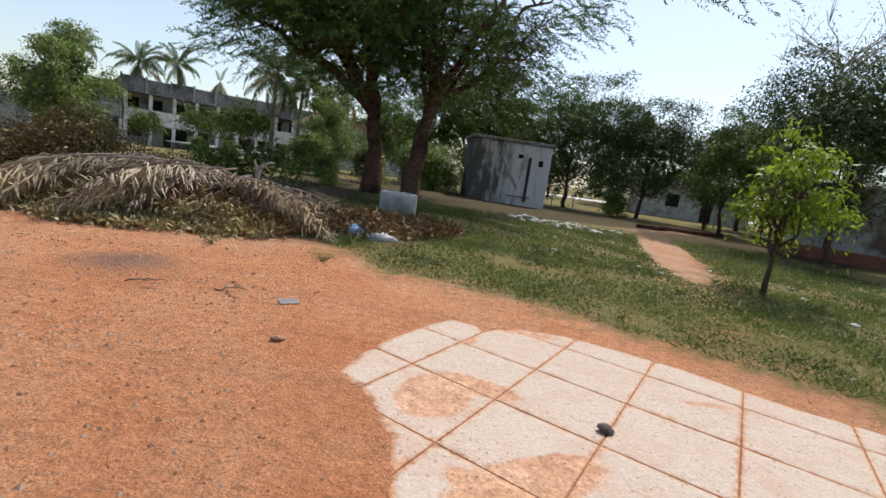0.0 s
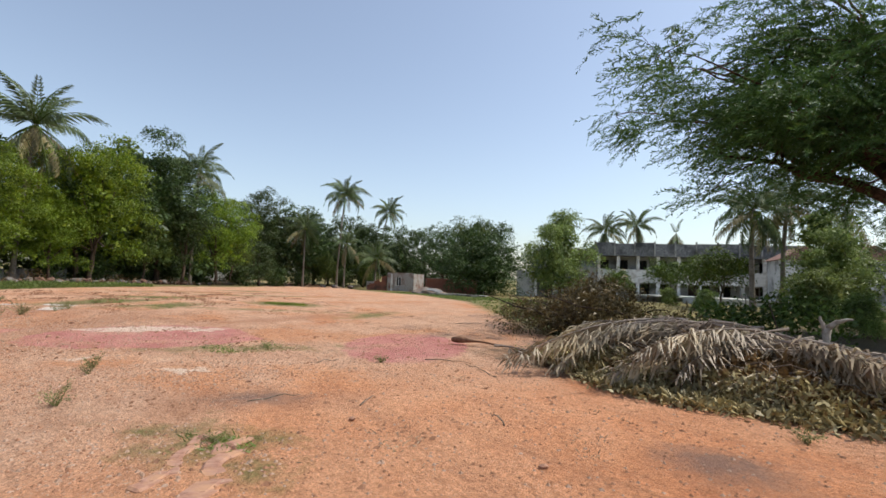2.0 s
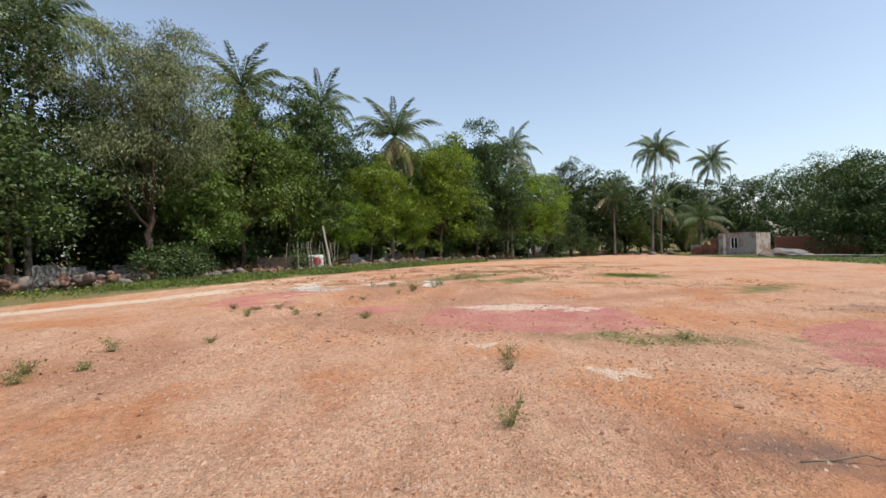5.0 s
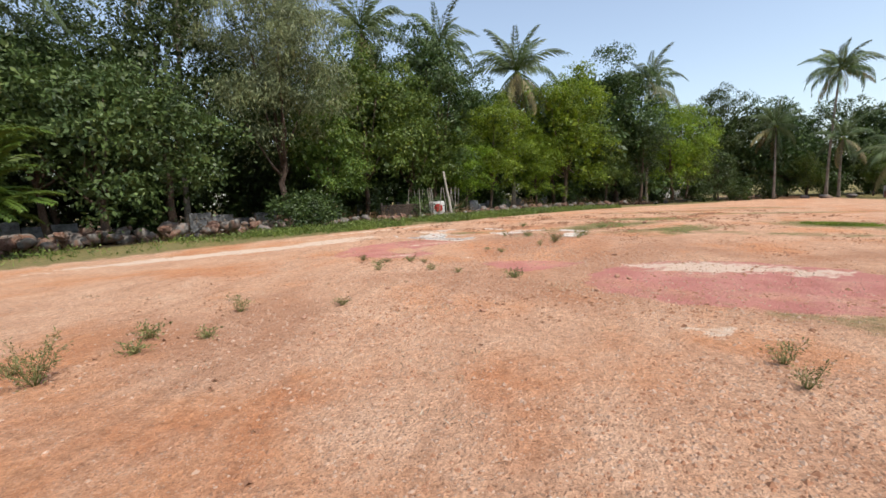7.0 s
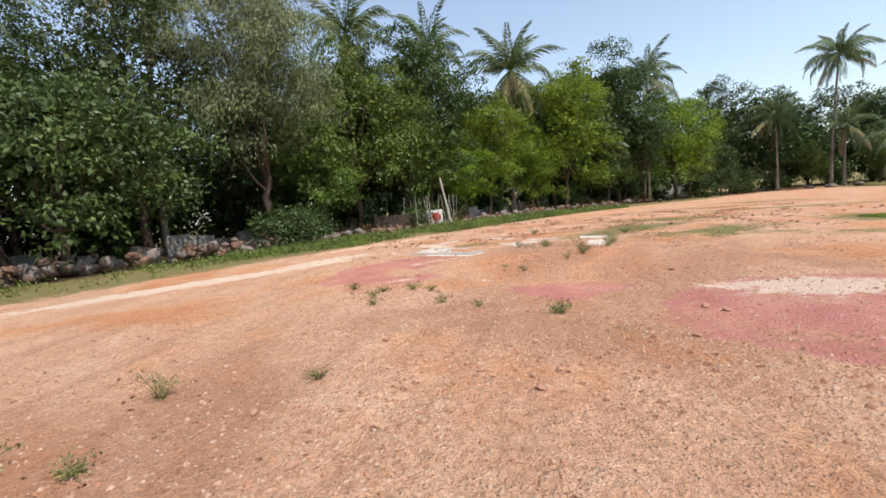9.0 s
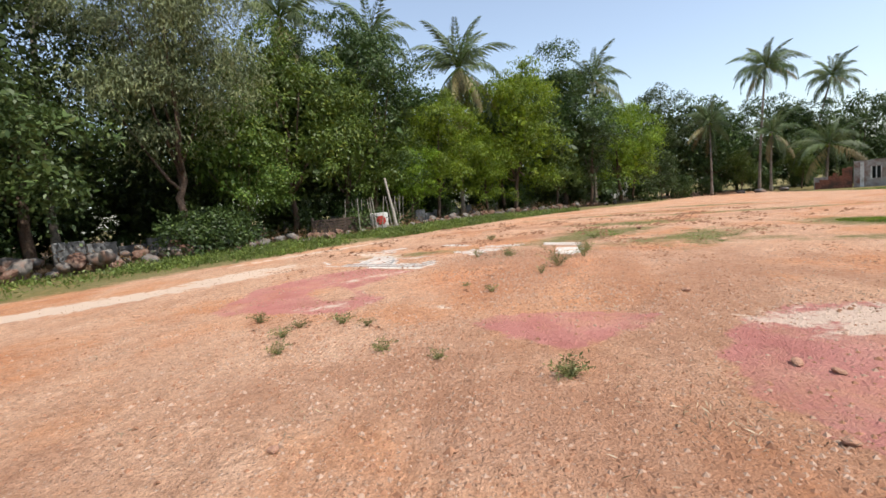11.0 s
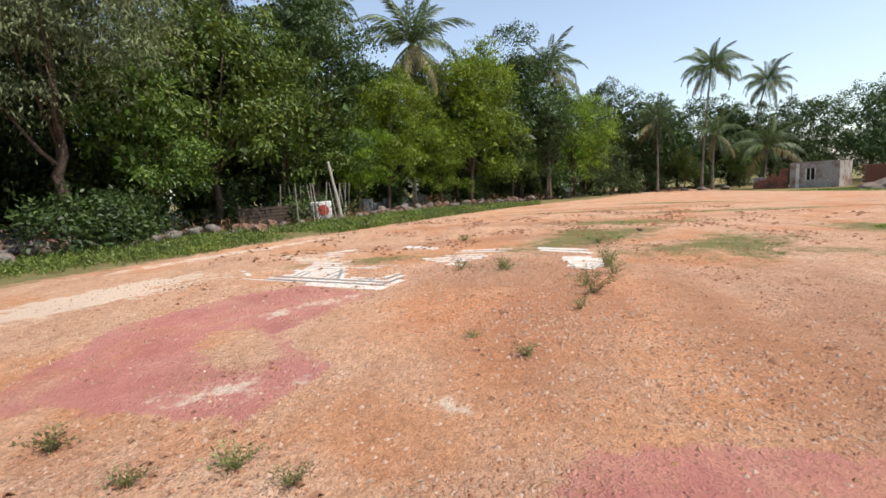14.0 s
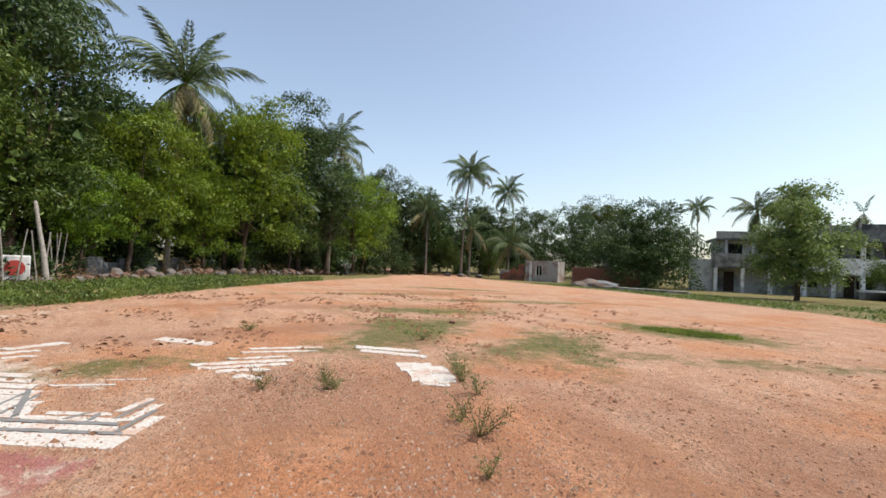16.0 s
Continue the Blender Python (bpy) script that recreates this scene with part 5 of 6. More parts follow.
# ---- ruined hut and brick wall at the far end ----
hut = tagged(new("hut"), "ruined roofless plaster hut with one barred window", "hut")
hut.matrix_basis = pose(-71.7, 39.8, gz(-68, 42) - 0.05, 0, 0, 34)
bm = bmesh.new()
for lo, hi in (((4.0, 0, 0), (5.5, 0.25, 3.05)), ((6.5, 0, 0), (8.7, 0.25, 3.1)), ((5.5, 0, 0), (6.5, 0.25, 0.95)), ((5.5, 0, 2.35), (6.5, 0.25, 3.1)), ((8.45, 0.25, 0), (8.7, 5, 3.0)), ((4.0, 0.25, 0), (4.25, 5, 2.6)), ((4.25, 4.75, 0), (8.45, 5, 2.9))):
    box(bm, lo, hi)
part("wall", bm, HUT_PLASTER, hut, "pale stained plaster")
for k in range(8):
    boxes("brick_pier", [((0.2 + k * 0.45, 0.05, 0), (0.66 + k * 0.45, 0.3, 0.9 + 0.25 * k * (0.8 + 0.3 * math.sin(k * 2.2))))], BRICK_RED, hut, "crumbling exposed brick")
boxes("broken_wall", [((0.0, 0.31, 0), (1.6, 0.55, 1.5))], CONCRETE, hut)
boxes("side_wall", [((0, 0.56, 0), (0.25, 4, 1.2))], CONCRETE, hut)
win = boxes("window", [((5.62, 0.14, 1.0), (6.38, 0.16, 2.32))], BLACK, hut)
boxes("window_frame", [((5.5, 0.02, 0.95), (5.6, 0.2, 2.35)), ((6.4, 0.02, 0.95), (6.5, 0.2, 2.35)), ((5.96, 0.04, 0.96), (6.04, 0.13, 2.34))], WHITEWASH, win)
boxes("door_surround", [((4.6, -0.03, 0.0), (4.95, -0.003, 2.9))], WHITEWASH, hut)

wall_b = tagged(new("wall_brick"), "low weathered red brick boundary wall", "wall", kind="structure")
wall_b.matrix_basis = pose(-63.2, 46.2, gz(-61, 47) + 0.05, 0, 0, 25)
boxes("core", [((0, 0.02, -0.2), (9, 0.2, 2.28))], MORTAR, wall_b)
BR = bpy.data.meshes.new("brick")
bm = bmesh.new()
box(bm, (0, 0, 0), (0.58, 0.1, 0.19), None, 0.012)
bm.to_mesh(BR)
BR.materials.append(BRICK_RED)
for r in range(11):
    for c in range(15):
        child("brick", BR, wall_b, pose(c * 0.6 + (0.3 if r % 2 else 0) - 0.1, -0.06 + 0.012 * math.sin(c * 3 + r), r * 0.205))
shed_far = tagged(new("outbuilding"), "grey unfinished building behind the brick wall", "building")
shed_far.matrix_basis = pose(-66, 56, gz(-66, 56), 0, 0, 25)
boxes("wall", [((0, 0.0, 0), (1.8, 0.2, 4.4)), ((3.0, 0, 0), (5, 0.2, 4.4)), ((1.8, 0, 0), (3.0, 0.2, 2.2)), ((0, 0.2, 0), (0.2, 5, 4.4))], PLASTER, shed_far)
boxes("roof", [((-0.4, -0.6, 4.4), (5.4, 5, 4.58))], CONCRETE, shed_far)
mound = bmesh.new()
bmesh.ops.create_icosphere(mound, subdivisions=4, radius=1)
for v in mound.verts:
    n = noise.noise(v.co * 2.2) * 0.25 + noise.noise(v.co * 7) * 0.08
    v.co = Vector((v.co.x * 2.6 * (1 + n), v.co.y * 1.6 * (1 + n), v.co.z * 0.95 * (1 + n)))
mo = part("rubble_mound", mound, HUT_RUBBLE, None, "", True)
mo.matrix_basis = pose(-53.5, 39.5, gz(-53, 39.5) - 0.1, 0, 0, 30)
tagged(mo, "grey heap of building rubble at the field's edge", "rubble")
sheet = bmesh.new()
box(sheet, (-1.1, -0.5, 0), (1.1, 0.5, 0.05), None, 0.01)
so = part("metal_sheet", sheet, CONCRETE_DARK)
so.matrix_basis = pose(-50.5, 38.2, gz(-50, 38) + 0.55, 14, 9, 20)
tagged(so, "bent corrugated metal sheet leaning on the rubble heap", "metal sheet")
boxes("slab", [((-4, -0.5, 0), (4, 0.5, 0.3))], CONCRETE)
bpy.data.objects["slab"].matrix_basis = pose(-46, 38.5, gz(-46, 38.5) - 0.05, 0, 0, 20)
tagged(bpy.data.objects["slab"], "low concrete slab lying in the grass", "slab")

# ---- concrete pump room and trough by the big trees ----
pump = tagged(new("pump_room"), "windowless stained concrete pump room with a flat roof", "shed")
pump.matrix_basis = pose(1.45, 24.2, 0.05, 0, 0, 4)
bm = bmesh.new()
box(bm, (0, 0, 0), (4.1, 3.4, 3.25), None, 0.05)
part("wall", bm, ALGAE_WALL, pump, "black-streaked concrete")
boxes("roof", [((-0.12, -0.12, 3.252), (4.22, 3.5, 3.4))], CONCRETE_DARK, pump, "", 0.02)
bm = bmesh.new()
box(bm, (-0.05, -0.05, 0), (0.05, 0.0, 1.6), pose(2.5, -0.01, 0.95, 0, -32, 0))
part("bracket", bm, METAL, pump, "pale diagonal bar")
boxes("pipe", [((2.0, -0.09, 0.5), (3.3, -0.01, 0.56))], METAL, pump)
boxes("vent", [((3.45, -0.02, 2.2), (3.7, -0.003, 2.5))], BLACK, pump)
boxes("vent", [((2.35, -0.02, 2.5), (2.6, -0.003, 2.7))], BLACK, pump)
# Thin dark bar added for the upright dark streak on the wall.
boxes("dark_streak", [((2.92, -0.1, 0.3), (3.04, -0.003, 2.6))], WOOD_DARK, pump)

trough = tagged(new("well_ring"), "round pale concrete well ring behind the brush heap", "well")
trough.matrix_basis = pose(-1.2, 12.95, gz(-1.2, 13) - 0.02)
bm = bmesh.new()
rings = []
for rad, z in ((0.5, 0.0), (0.52, 0.25), (0.52, 0.56), (0.5, 0.6), (0.43, 0.6), (0.41, 0.56), (0.41, 0.1)):
    rings.append([bm.verts.new((rad * math.cos(q * math.pi / 16), rad * math.sin(q * math.pi / 16), z + (0.012 * math.sin(q * 3) if z > 0.5 else 0))) for q in range(32)])
for a, b in zip(rings[:-1], rings[1:]):
    for q in range(32):
        bm.faces.new((a[q], a[(q + 1) % 32], b[(q + 1) % 32], b[q]))
bm.faces.new(rings[-1])
part("ring", bm, PLASTER, trough, "", True)

# ---- buildings at the right of the start ----
store = tagged(new("store_building"), "long pale corrugated store with a red-brown base", "building")
store.matrix_basis = pose(18.4, 16.1, 0, 0, 0, 60)
bm = bmesh.new()
nseg = 90
vs = []
for k in range(nseg + 1):
    x = 14 * k / nseg
    y = 0.03 * math.cos(k * math.pi)
    vs.append((bm.verts.new((x, y, 0.5)), bm.verts.new((x, y, 2.9))))
for a, b in zip(vs[:-1], vs[1:]):
    bm.faces.new((a[0], b[0], b[1], a[1]))
part("wall", bm, METAL, store, "grey corrugated sheet")
boxes("base", [((0, -0.08, 0), (14, 0.1, 0.5)), ((0, 0.1, 0), (0.15, 5, 0.5))], BRICK_RED, store)
boxes("end_wall", [((0.02, 0.1, 0.5), (0.13, 5, 2.89))], METAL, store, "pale sheet metal")
boxes("roof", [((-0.3, -0.5, 2.9), (14.3, 5.2, 3.02))], METAL, store)
cot = tagged(new("cottage"), "small white house half hidden by trees", "house")
cot.matrix_basis = pose(17.9, 40.9, 0, 0, 0, -10)
boxes("wall", [((0, 0, 0), (9, 5, 3.0))], WHITEWASH, cot)
boxes("roof", [((-0.4, -0.4, 3.0), (9.4, 5.4, 3.2))], METAL, cot)
win = boxes("window", [((2, -0.02, 1), (3.1, -0.004, 2.1))], BLACK, cot)
boxes("door", [((5, -0.03, 0.02), (5.9, -0.004, 2.05))], WOOD_DARK, cot)
tower = boxes("tower_block", [((0, 0, 0), (2.6, 2.6, 9.0)), ((-0.2, -0.2, 9.0), (2.8, 2.8, 9.3))], CONCRETE)
tower.matrix_basis = pose(9.5, 70, 0)
tagged(tower, "grey concrete tower far behind the trees", "tower")
logs = tagged(new("log"), "long cut log lying by the sandy path", "log")
tubes("bark", [(bend((0, 0, 0), (4.5, 0.5, 0.05), 6, 0, np.random.default_rng(2), 0.03), np.linspace(0.13, 0.09, 6))], BARK_RED, logs)
logs.matrix_basis = pose(9.5, 21.8, 0.1)

# ---- rubble line and boundary along the tree line ----
STONES = []
for k in range(5):
    bm = bmesh.new()
    bmesh.ops.create_icosphere(bm, subdivisions=2, radius=0.5)
    for v in bm.verts:
        n = 1 + 0.5 * noise.noise(v.co * 2.1 + Vector((k * 7, 0, 0))) + 0.15 * noise.noise(v.co * 6 + Vector((k * 3, 1, 0)))
        v.co = Vector((v.co.x * n * 1.15, v.co.y * n * 0.9, v.co.z * n * 0.75))
    for f in bm.faces:
        f.smooth = k % 2 == 0
    me = bpy.data.meshes.new("stone")
    bm.to_mesh(me)
    me.materials.append(STONE if k not in (1, 3) else STONE_RED)
    STONES.append(me)
rubble = tagged(new("rubble_wall"), "collapsed line of grey and reddish boulders under the trees", "stone wall", kind="structure")
rng = np.random.default_rng(9)
LINE = np.array([(-10, -27.5), (-22.5, -19.6), (-25.5, -18.0), (-30, -13.6), (-34, -11.4), (-41, -6.6), (-48, -1.9), (-57, 5.6), (-68, 13.8)])
seg = np.r_[0, np.cumsum(np.linalg.norm(np.diff(LINE, axis=0), axis=1))]
for k in range(420):
    s = rng.uniform(0, 1)
    s = 6 + (seg[-1] - 6) * (s ** 1.3)
    if 31 < s < 39 and rng.random() < 0.65:
        continue
    x, y = np.interp(s, seg, LINE[:, 0]), np.interp(s, seg, LINE[:, 1])
    near_heap = 12 < s < 24
    x, y = x + rng.normal() * (0.75 if near_heap else 0.7), y + rng.normal() * (0.75 if near_heap else 0.7)
    sc = rng.uniform(0.28, 0.72) if near_heap else 0.15 + 0.6 * rng.random() ** 1.8
    lift = rng.uniform(0, 0.5) if near_heap else rng.uniform(0, 0.15)
    child("stone", STONES[rng.integers(5)], rubble, pose(x, y, gz(x, y) + 0.2 * sc + lift, rng.uniform(0, 30), rng.uniform(0, 30), rng.uniform(0, 360)) @ Matrix.Diagonal((sc, sc, sc, 1)))

brush = []
for k in range(7000):
    q = 6 + (seg[-1] - 6) * rng.random()
    x, y = np.interp(q, seg, LINE[:, 0]) + rng.normal() * 0.6 - 0.5, np.interp(q, seg, LINE[:, 1]) + rng.normal() * 0.6 - 0.5
    lump = max(0.0, math.sin(q * 0.7) + 0.6 * math.sin(q * 2.3 + 1) + 0.3)
    brush.append((x, y, gz(x, y) + rng.random() ** 2 * 0.55 * lump))
tagged(quick("dry_brush", leaf_quads(np.array(brush), np.tile([0.3, 0.2, 0.3], (len(brush), 1)), 0.42, 0.035, rng, 0.1, 1.2), LEAF_DRY), "dry brown brushwood strewn over the rubble line", "brushwood", kind="stuff")
bound = tagged(new("wall_boundary"), "low blackened concrete boundary wall behind the tree trunks", "wall", kind="structure")
for k, ((ax, ay), (bx, by)) in enumerate([((-14, -31), (-27, -25.2)), ((-29.5, -20.4), (-37, -14.4)), ((-38, -13.6), (-46, -8.3)), ((-47.5, -6.8), (-58, 0.2)), ((-59, 1), (-70, 10)), ((-72, 12), (-88, 24))]):
    L = math.hypot(bx - ax, by - ay)
    n = int(L / 1.1)
    bm = bmesh.new()
    for q in range(n):
        hh = 0.95 + 0.2 * math.sin(q * 1.7 + k) + 0.1 * math.sin(q * 5.1)
        box(bm, (q * L / n, -0.1, -0.2), ((q + 1) * L / n - 0.04, 0.1, hh), None, 0.03)
    ob = part("panel", bm, PLASTER if k > 3 else CONCRETE_DARK, bound)
    ob.matrix_basis = pose(ax, ay, 0, 0, 0, math.degrees(math.atan2(by - ay, bx - ax)))
backdrop_trees = [(-40, -24, 40), (-52, -15, 120), (-64, -6, 200), (-76, 6, 10), (-90, 16, 90), (-36, -30, 300), (-20, -36, 60), (-102, 22, 10), (-108, 46, 60), (-100, 64, 60), (-86, 72, 90), (-70, 84, 10), (-50, 92, 70), (-30, 90, 130), (-8, 84, 30), (14, 82, 50), (34, 70, 90), (46, 50, 10)]
for x, y, a in backdrop_trees:
    again(T_FAR, x, y, gz(x, y), a, 0.95, 0.95, "dark trees of the grove behind the boundary")

# white painted unit, pole and plank fence
unit_box = tagged(new("painted_unit"), "white box with a red painted circle standing by the verge", "cooler unit")
unit_box.matrix_basis = pose(-40.0, -8.15, 0.05, 0, 0, 100)
boxes("case", [((-0.55, -0.35, 0.1), (0.55, 0.35, 1.05))], WHITEWASH, unit_box, "", 0.03)
bm = bmesh.new()
bmesh.ops.create_cone(bm, cap_ends=True, segments=24, radius1=0.3, radius2=0.3, depth=0.03, matrix=pose(0.12, -0.365, 0.58, 90, 0, 0))
part("disc", bm, RED_PAINT, unit_box, "red disc")
boxes("side_grille", [((-0.53, -0.372, 0.2), (-0.24, -0.352, 0.95))], PIPE_GREY, unit_box)
boxes("feet", [((-0.5, -0.3, 0), (-0.4, 0.3, 0.098)), ((0.4, -0.3, 0), (0.5, 0.3, 0.098))], WOOD_DARK, unit_box)
pole = tagged(new("pole"), "pale leaning bare trunk standing in the verge", "pole")
tubes("shaft", [(bend((0, 0, -0.2), (-0.45, -0.6, 3.3), 7, 0, np.random.default_rng(1), 0.03), np.linspace(0.11, 0.07, 7))], BARK_PALE, pole)
pole.matrix_basis = pose(-40.3, -7.1, 0)
planks = tagged(new("plank_fence"), "weathered brown fence of horizontal planks under the trees", "fence")
planks.matrix_basis = pose(-37.9, -9.8, 0, 0, 0, 148) @ Matrix.Diagonal((1, 1, 0.85, 1))
for k in range(6):
    boxes("plank", [((-2.4, -0.02, 0.1 + k * 0.19), (2.4, 0.02, 0.26 + k * 0.19))], WOOD_DARK, planks, "", 0.006)
for x in (-2.3, 0, 2.3):
    boxes("post", [((x - 0.05, 0.022, -0.2), (x + 0.05, 0.12, 1.4))], WOOD, planks)
STAKE = bpy.data.meshes.new("stake")
bm = bmesh.new()
bmesh.ops.create_cone(bm, cap_ends=True, segments=6, radius1=0.03, radius2=0.02, depth=2.2, matrix=pose(0, 0, 1.0))
bm.to_mesh(STAKE)
STAKE.materials.append(BARK_PALE)
rng = np.random.default_rng(12)
for k in range(16):
    x, y = -39.5 + rng.uniform(-4, 2.5), -8.2 + rng.uniform(-2.5, 1.2)
    ob = tagged(new("stake", STAKE), "thin pale upright stick by the boundary", "stake", "stakes by the boundary")
    ob.matrix_basis = pose(x, y, gz(x, y), rng.uniform(-7, 7), rng.uniform(-7, 7), 0)
for x, y, s in ((-78.6, 37.6, 0.9), (-80.5, 36.0, 0.7), (-76.5, 39.5, 0.8)):
    ob = tagged(new("boulder", STONES[0]), "pale boulder at the foot of a palm", "boulder")
    ob.matrix_basis = pose(x, y, gz(x, y) + 0.2, 10, 0, x * 40) @ Matrix.Diagonal((s * 1.6, s * 1.3, s, 1))
    ob.data = STONES[0]

# ---- brush heap of dry fronds ----
heap = tagged(new("brush_heap"), "long heap of dry grey-brown palm fronds and dead leaves", "brush heap")
rng = np.random.default_rng(21)


def heap_z(x, y):
    """The heap's surface: a ridge that is highest under the fronds, and a low tail of leaves that bends away."""
    a = max(0.0, 1 - ((x + 5.0) / 2.6) ** 2) * max(0.0, 1 - ((y - 8.75 - 0.05 * (x + 5)) / 1.7) ** 2)
    bow = 8.6 + 0.12 * (x + 3.4) + 0.16 * max(0.0, x + 2.6) ** 2
    b = max(0.0, 1 - ((x + 2.3) / 3.0) ** 2) * max(0.0, 1 - ((y - bow - 0.35) / 1.2) ** 2)
    return max(0.72 * a ** 0.8, 0.42 * b ** 0.8)


bm = bmesh.new()
nx2, ny2 = 70, 34
pts = [[bm.verts.new((-8.6 + 10.0 * i / nx2, 7.2 + 4.2 * j / ny2, 0)) for j in range(ny2 + 1)] for i in range(nx2 + 1)]
for col in pts:
    for v in col:
        h = heap_z(v.co.x, v.co.y)
        v.co.z = gz(v.co.x, v.co.y) - 0.12 + h * 0.85 + (noise.noise(v.co * 3) * 0.15 + noise.noise(v.co * 9) * 0.1) * min(1, h * 2)
for i in range(nx2):
    for j in range(ny2):
        bm.faces.new((pts[i][j], pts[i + 1][j], pts[i + 1][j + 1], pts[i][j + 1]))
part("leaf_mound", bm, LEAF_DRY, heap)
at = []
for _ in range(30000):
    x, y = rng.uniform(-8.4, 1.3), rng.uniform(7.2, 11.2)
    h = heap_z(x, y)
    if h > 0.05 and rng.random() < 0.85 - 0.3 * (x < -4):
        at.append((x, y, gz(x, y) - 0.08 + h * 0.88 + rng.uniform(-0.03, 0.12)))
at = np.array(at)
rng.normal(size=len(at))
lit = quick("dead_leaves", leaf_quads(at, np.tile([0.0, -0.4, 0.4], (len(at), 1)), 0.17, 0.05, rng, 0.3, 1.2), LEAF_DRY, heap, "brown curled leaves")
tagged(lit, kind="stuff")
apron = []
for _ in range(5200):
    x = rng.uniform(-7.4, -2.6) - 0.5 * abs(rng.normal())
    front = 6.62 + 0.5 * max(0.0, -5.6 - x) + 0.26 * max(0, x + 4.6) + 0.16 * max(0.0, x + 2.6) ** 2
    y = front + 0.1 * rng.normal() + min(0.75, abs(rng.normal()) * 0.4)
    apron.append((x, y, gz(x, y) + 0.9 * heap_z(x, y) + rng.uniform(0.0, 0.1)))
tagged(quick("leaf_litter", leaf_quads(np.array(apron), np.tile([0.0, 0.0, 0.2], (len(apron), 1)), 0.12, 0.045, rng, 0, 1.0), LEAF_STRAW, heap, "pale yellowing leaf litter at the heap's foot"), kind="stuff")


def dry_frond(name, length, sag, seed, pairs=76, leaflet=0.62):
    """A withered frond along +x: a flat grey stalk whose limp leaflets hang down together like a curtain."""
    rng = np.random.default_rng(seed)
    u = np.linspace(0, 1, 12)
    rib = np.stack([length * u, 0.18 * np.sin(2.5 * u + seed) * u, sag * (u - u ** 2) * 4 - 0.35 * u ** 2], 1)
    vs, fs = tube_data(rib, np.r_[0.034, 0.024, np.linspace(0.017, 0.004, 10)], 5)
    vs, fs = list(vs), list(fs)
    ring = np.array(vs)
    mats = [0] * len(fs)
    for k in range(pairs):
        v = 0.16 + 0.84 * k / (pairs - 1)
        p = np.array([np.interp(v, u, rib[:, i]) for i in range(3)])
        ln = leaflet * math.sin(math.pi * min(1, 0.25 + 0.66 * v)) ** 0.6 * rng.uniform(0.6, 1.15)
        lock = np.array([0.5 + 0.35 * math.sin(k * 0.9), 0, -0.55 + 0.25 * math.sin(k * 1.7)])
        for sgn in (-1, 1):
            out = unit(np.array([0, 0.62 * sgn, 0]) + lock + rng.normal(size=3) * 0.16)
            m = p + out * ln * 0.5
            e = p + out * ln * 0.8 + np.array([0.08, 0, -0.3 * ln]) + rng.normal(size=3) * 0.06
            w = np.array([0.019, 0, 0.007])
            o = len(vs)
            vs += [m - w, e, m + w]
            fs += [(int(np.argmin(np.linalg.norm(ring - p, axis=1))), o, o + 1, o + 2)]
            mats += [1]
    me = bpy.data.meshes.new(name)
    me.from_pydata([tuple(v) for v in vs], [], fs)
    me.materials.append(STALK_GREY)
    me.materials.append(LEAF_DRY_PALE)
    me.polygons.foreach_set("material_index", mats)
    return me


DRY = [dry_frond("dry_frond", 2.9, 0.10, 31), dry_frond("dry_frond", 2.4, 0.16, 32), dry_frond("dry_frond", 1.9, 0.06, 33, 60, 0.5)]
for k in range(78):
    x = -4.3 + rng.normal() * 1.0
    y = 8.8 + rng.normal() * 0.5
    x, y = min(max(x, -6.2), -2.9), max(y, 8.35)
    a = rng.choice([168, 178, 186, 194, 204, 216, 232, 335, 12]) + rng.uniform(-14, 14)
    h = max(0.15, heap_z(x, y))
    child("dry_frond", DRY[rng.choice([0, 0, 1, 1, 2])], heap, pose(x, y, gz(x, y) + h * 0.95 + rng.uniform(0.04, 0.32), rng.uniform(-70, 70), rng.uniform(4, 16), a) @ Matrix.Diagonal((rng.uniform(0.6, 0.95), 0.85, 0.8, 1)), "")
stub = tubes("frond_stub", [(bend((0, 0, 0), (0.02, 0.05, 0.42), 6, 0, rng, 0.01), np.linspace(0.03, 0.06, 6)), (bend((0.02, 0.05, 0.4), (0.36, 0.12, 0.56), 6, 0.05, rng, 0.01), np.linspace(0.05, 0.012, 6)), (bend((0, 0.04, 0.38), (-0.06, 0.0, 0.58), 5, 0, rng, 0.01), np.linspace(0.04, 0.02, 5))], BARK_PALE, heap, "upright pale broken frond stub", 6, 0.3)
stub.matrix_basis = pose(-3.55, 8.75, 0.6) @ Matrix.Diagonal((0.8, 0.8, 0.95, 1))
for k in range(13):
    a = -2.6 + 0.24 * k
    tubes("curled_leaflet", [(bend((-3.55, 8.75, 0.8), (-3.45 + 0.42 * math.cos(a), 8.5 + 0.22 * math.sin(a), 0.34 + 0.08 * math.sin(k * 2.1)), 6, 0.1, rng, 0.01), np.linspace(0.014, 0.005, 6))], BARK_PALE, heap, "", 5)
for k in range(34):
    x, y = rng.uniform(-6.8, -2.4), rng.uniform(7.5, 8.9)
    z = gz(x, y) + heap_z(x, y) * 0.95 + 0.05
    a = rng.uniform(0, 6.28)
    ln = rng.uniform(0.5, 1.3)
    tubes("twig", [(bend((x, y, z), (x + ln * math.cos(a), y + ln * 0.6 * math.sin(a), z + rng.uniform(-0.2, 0.25)), 6, 0.06, rng, 0.03), np.linspace(0.014, 0.005, 6))], WOOD, heap, "", 5)
stalk = tagged(new("palm_stalk"), "thick brown cut palm stalk with a dry frond", "palm stalk")
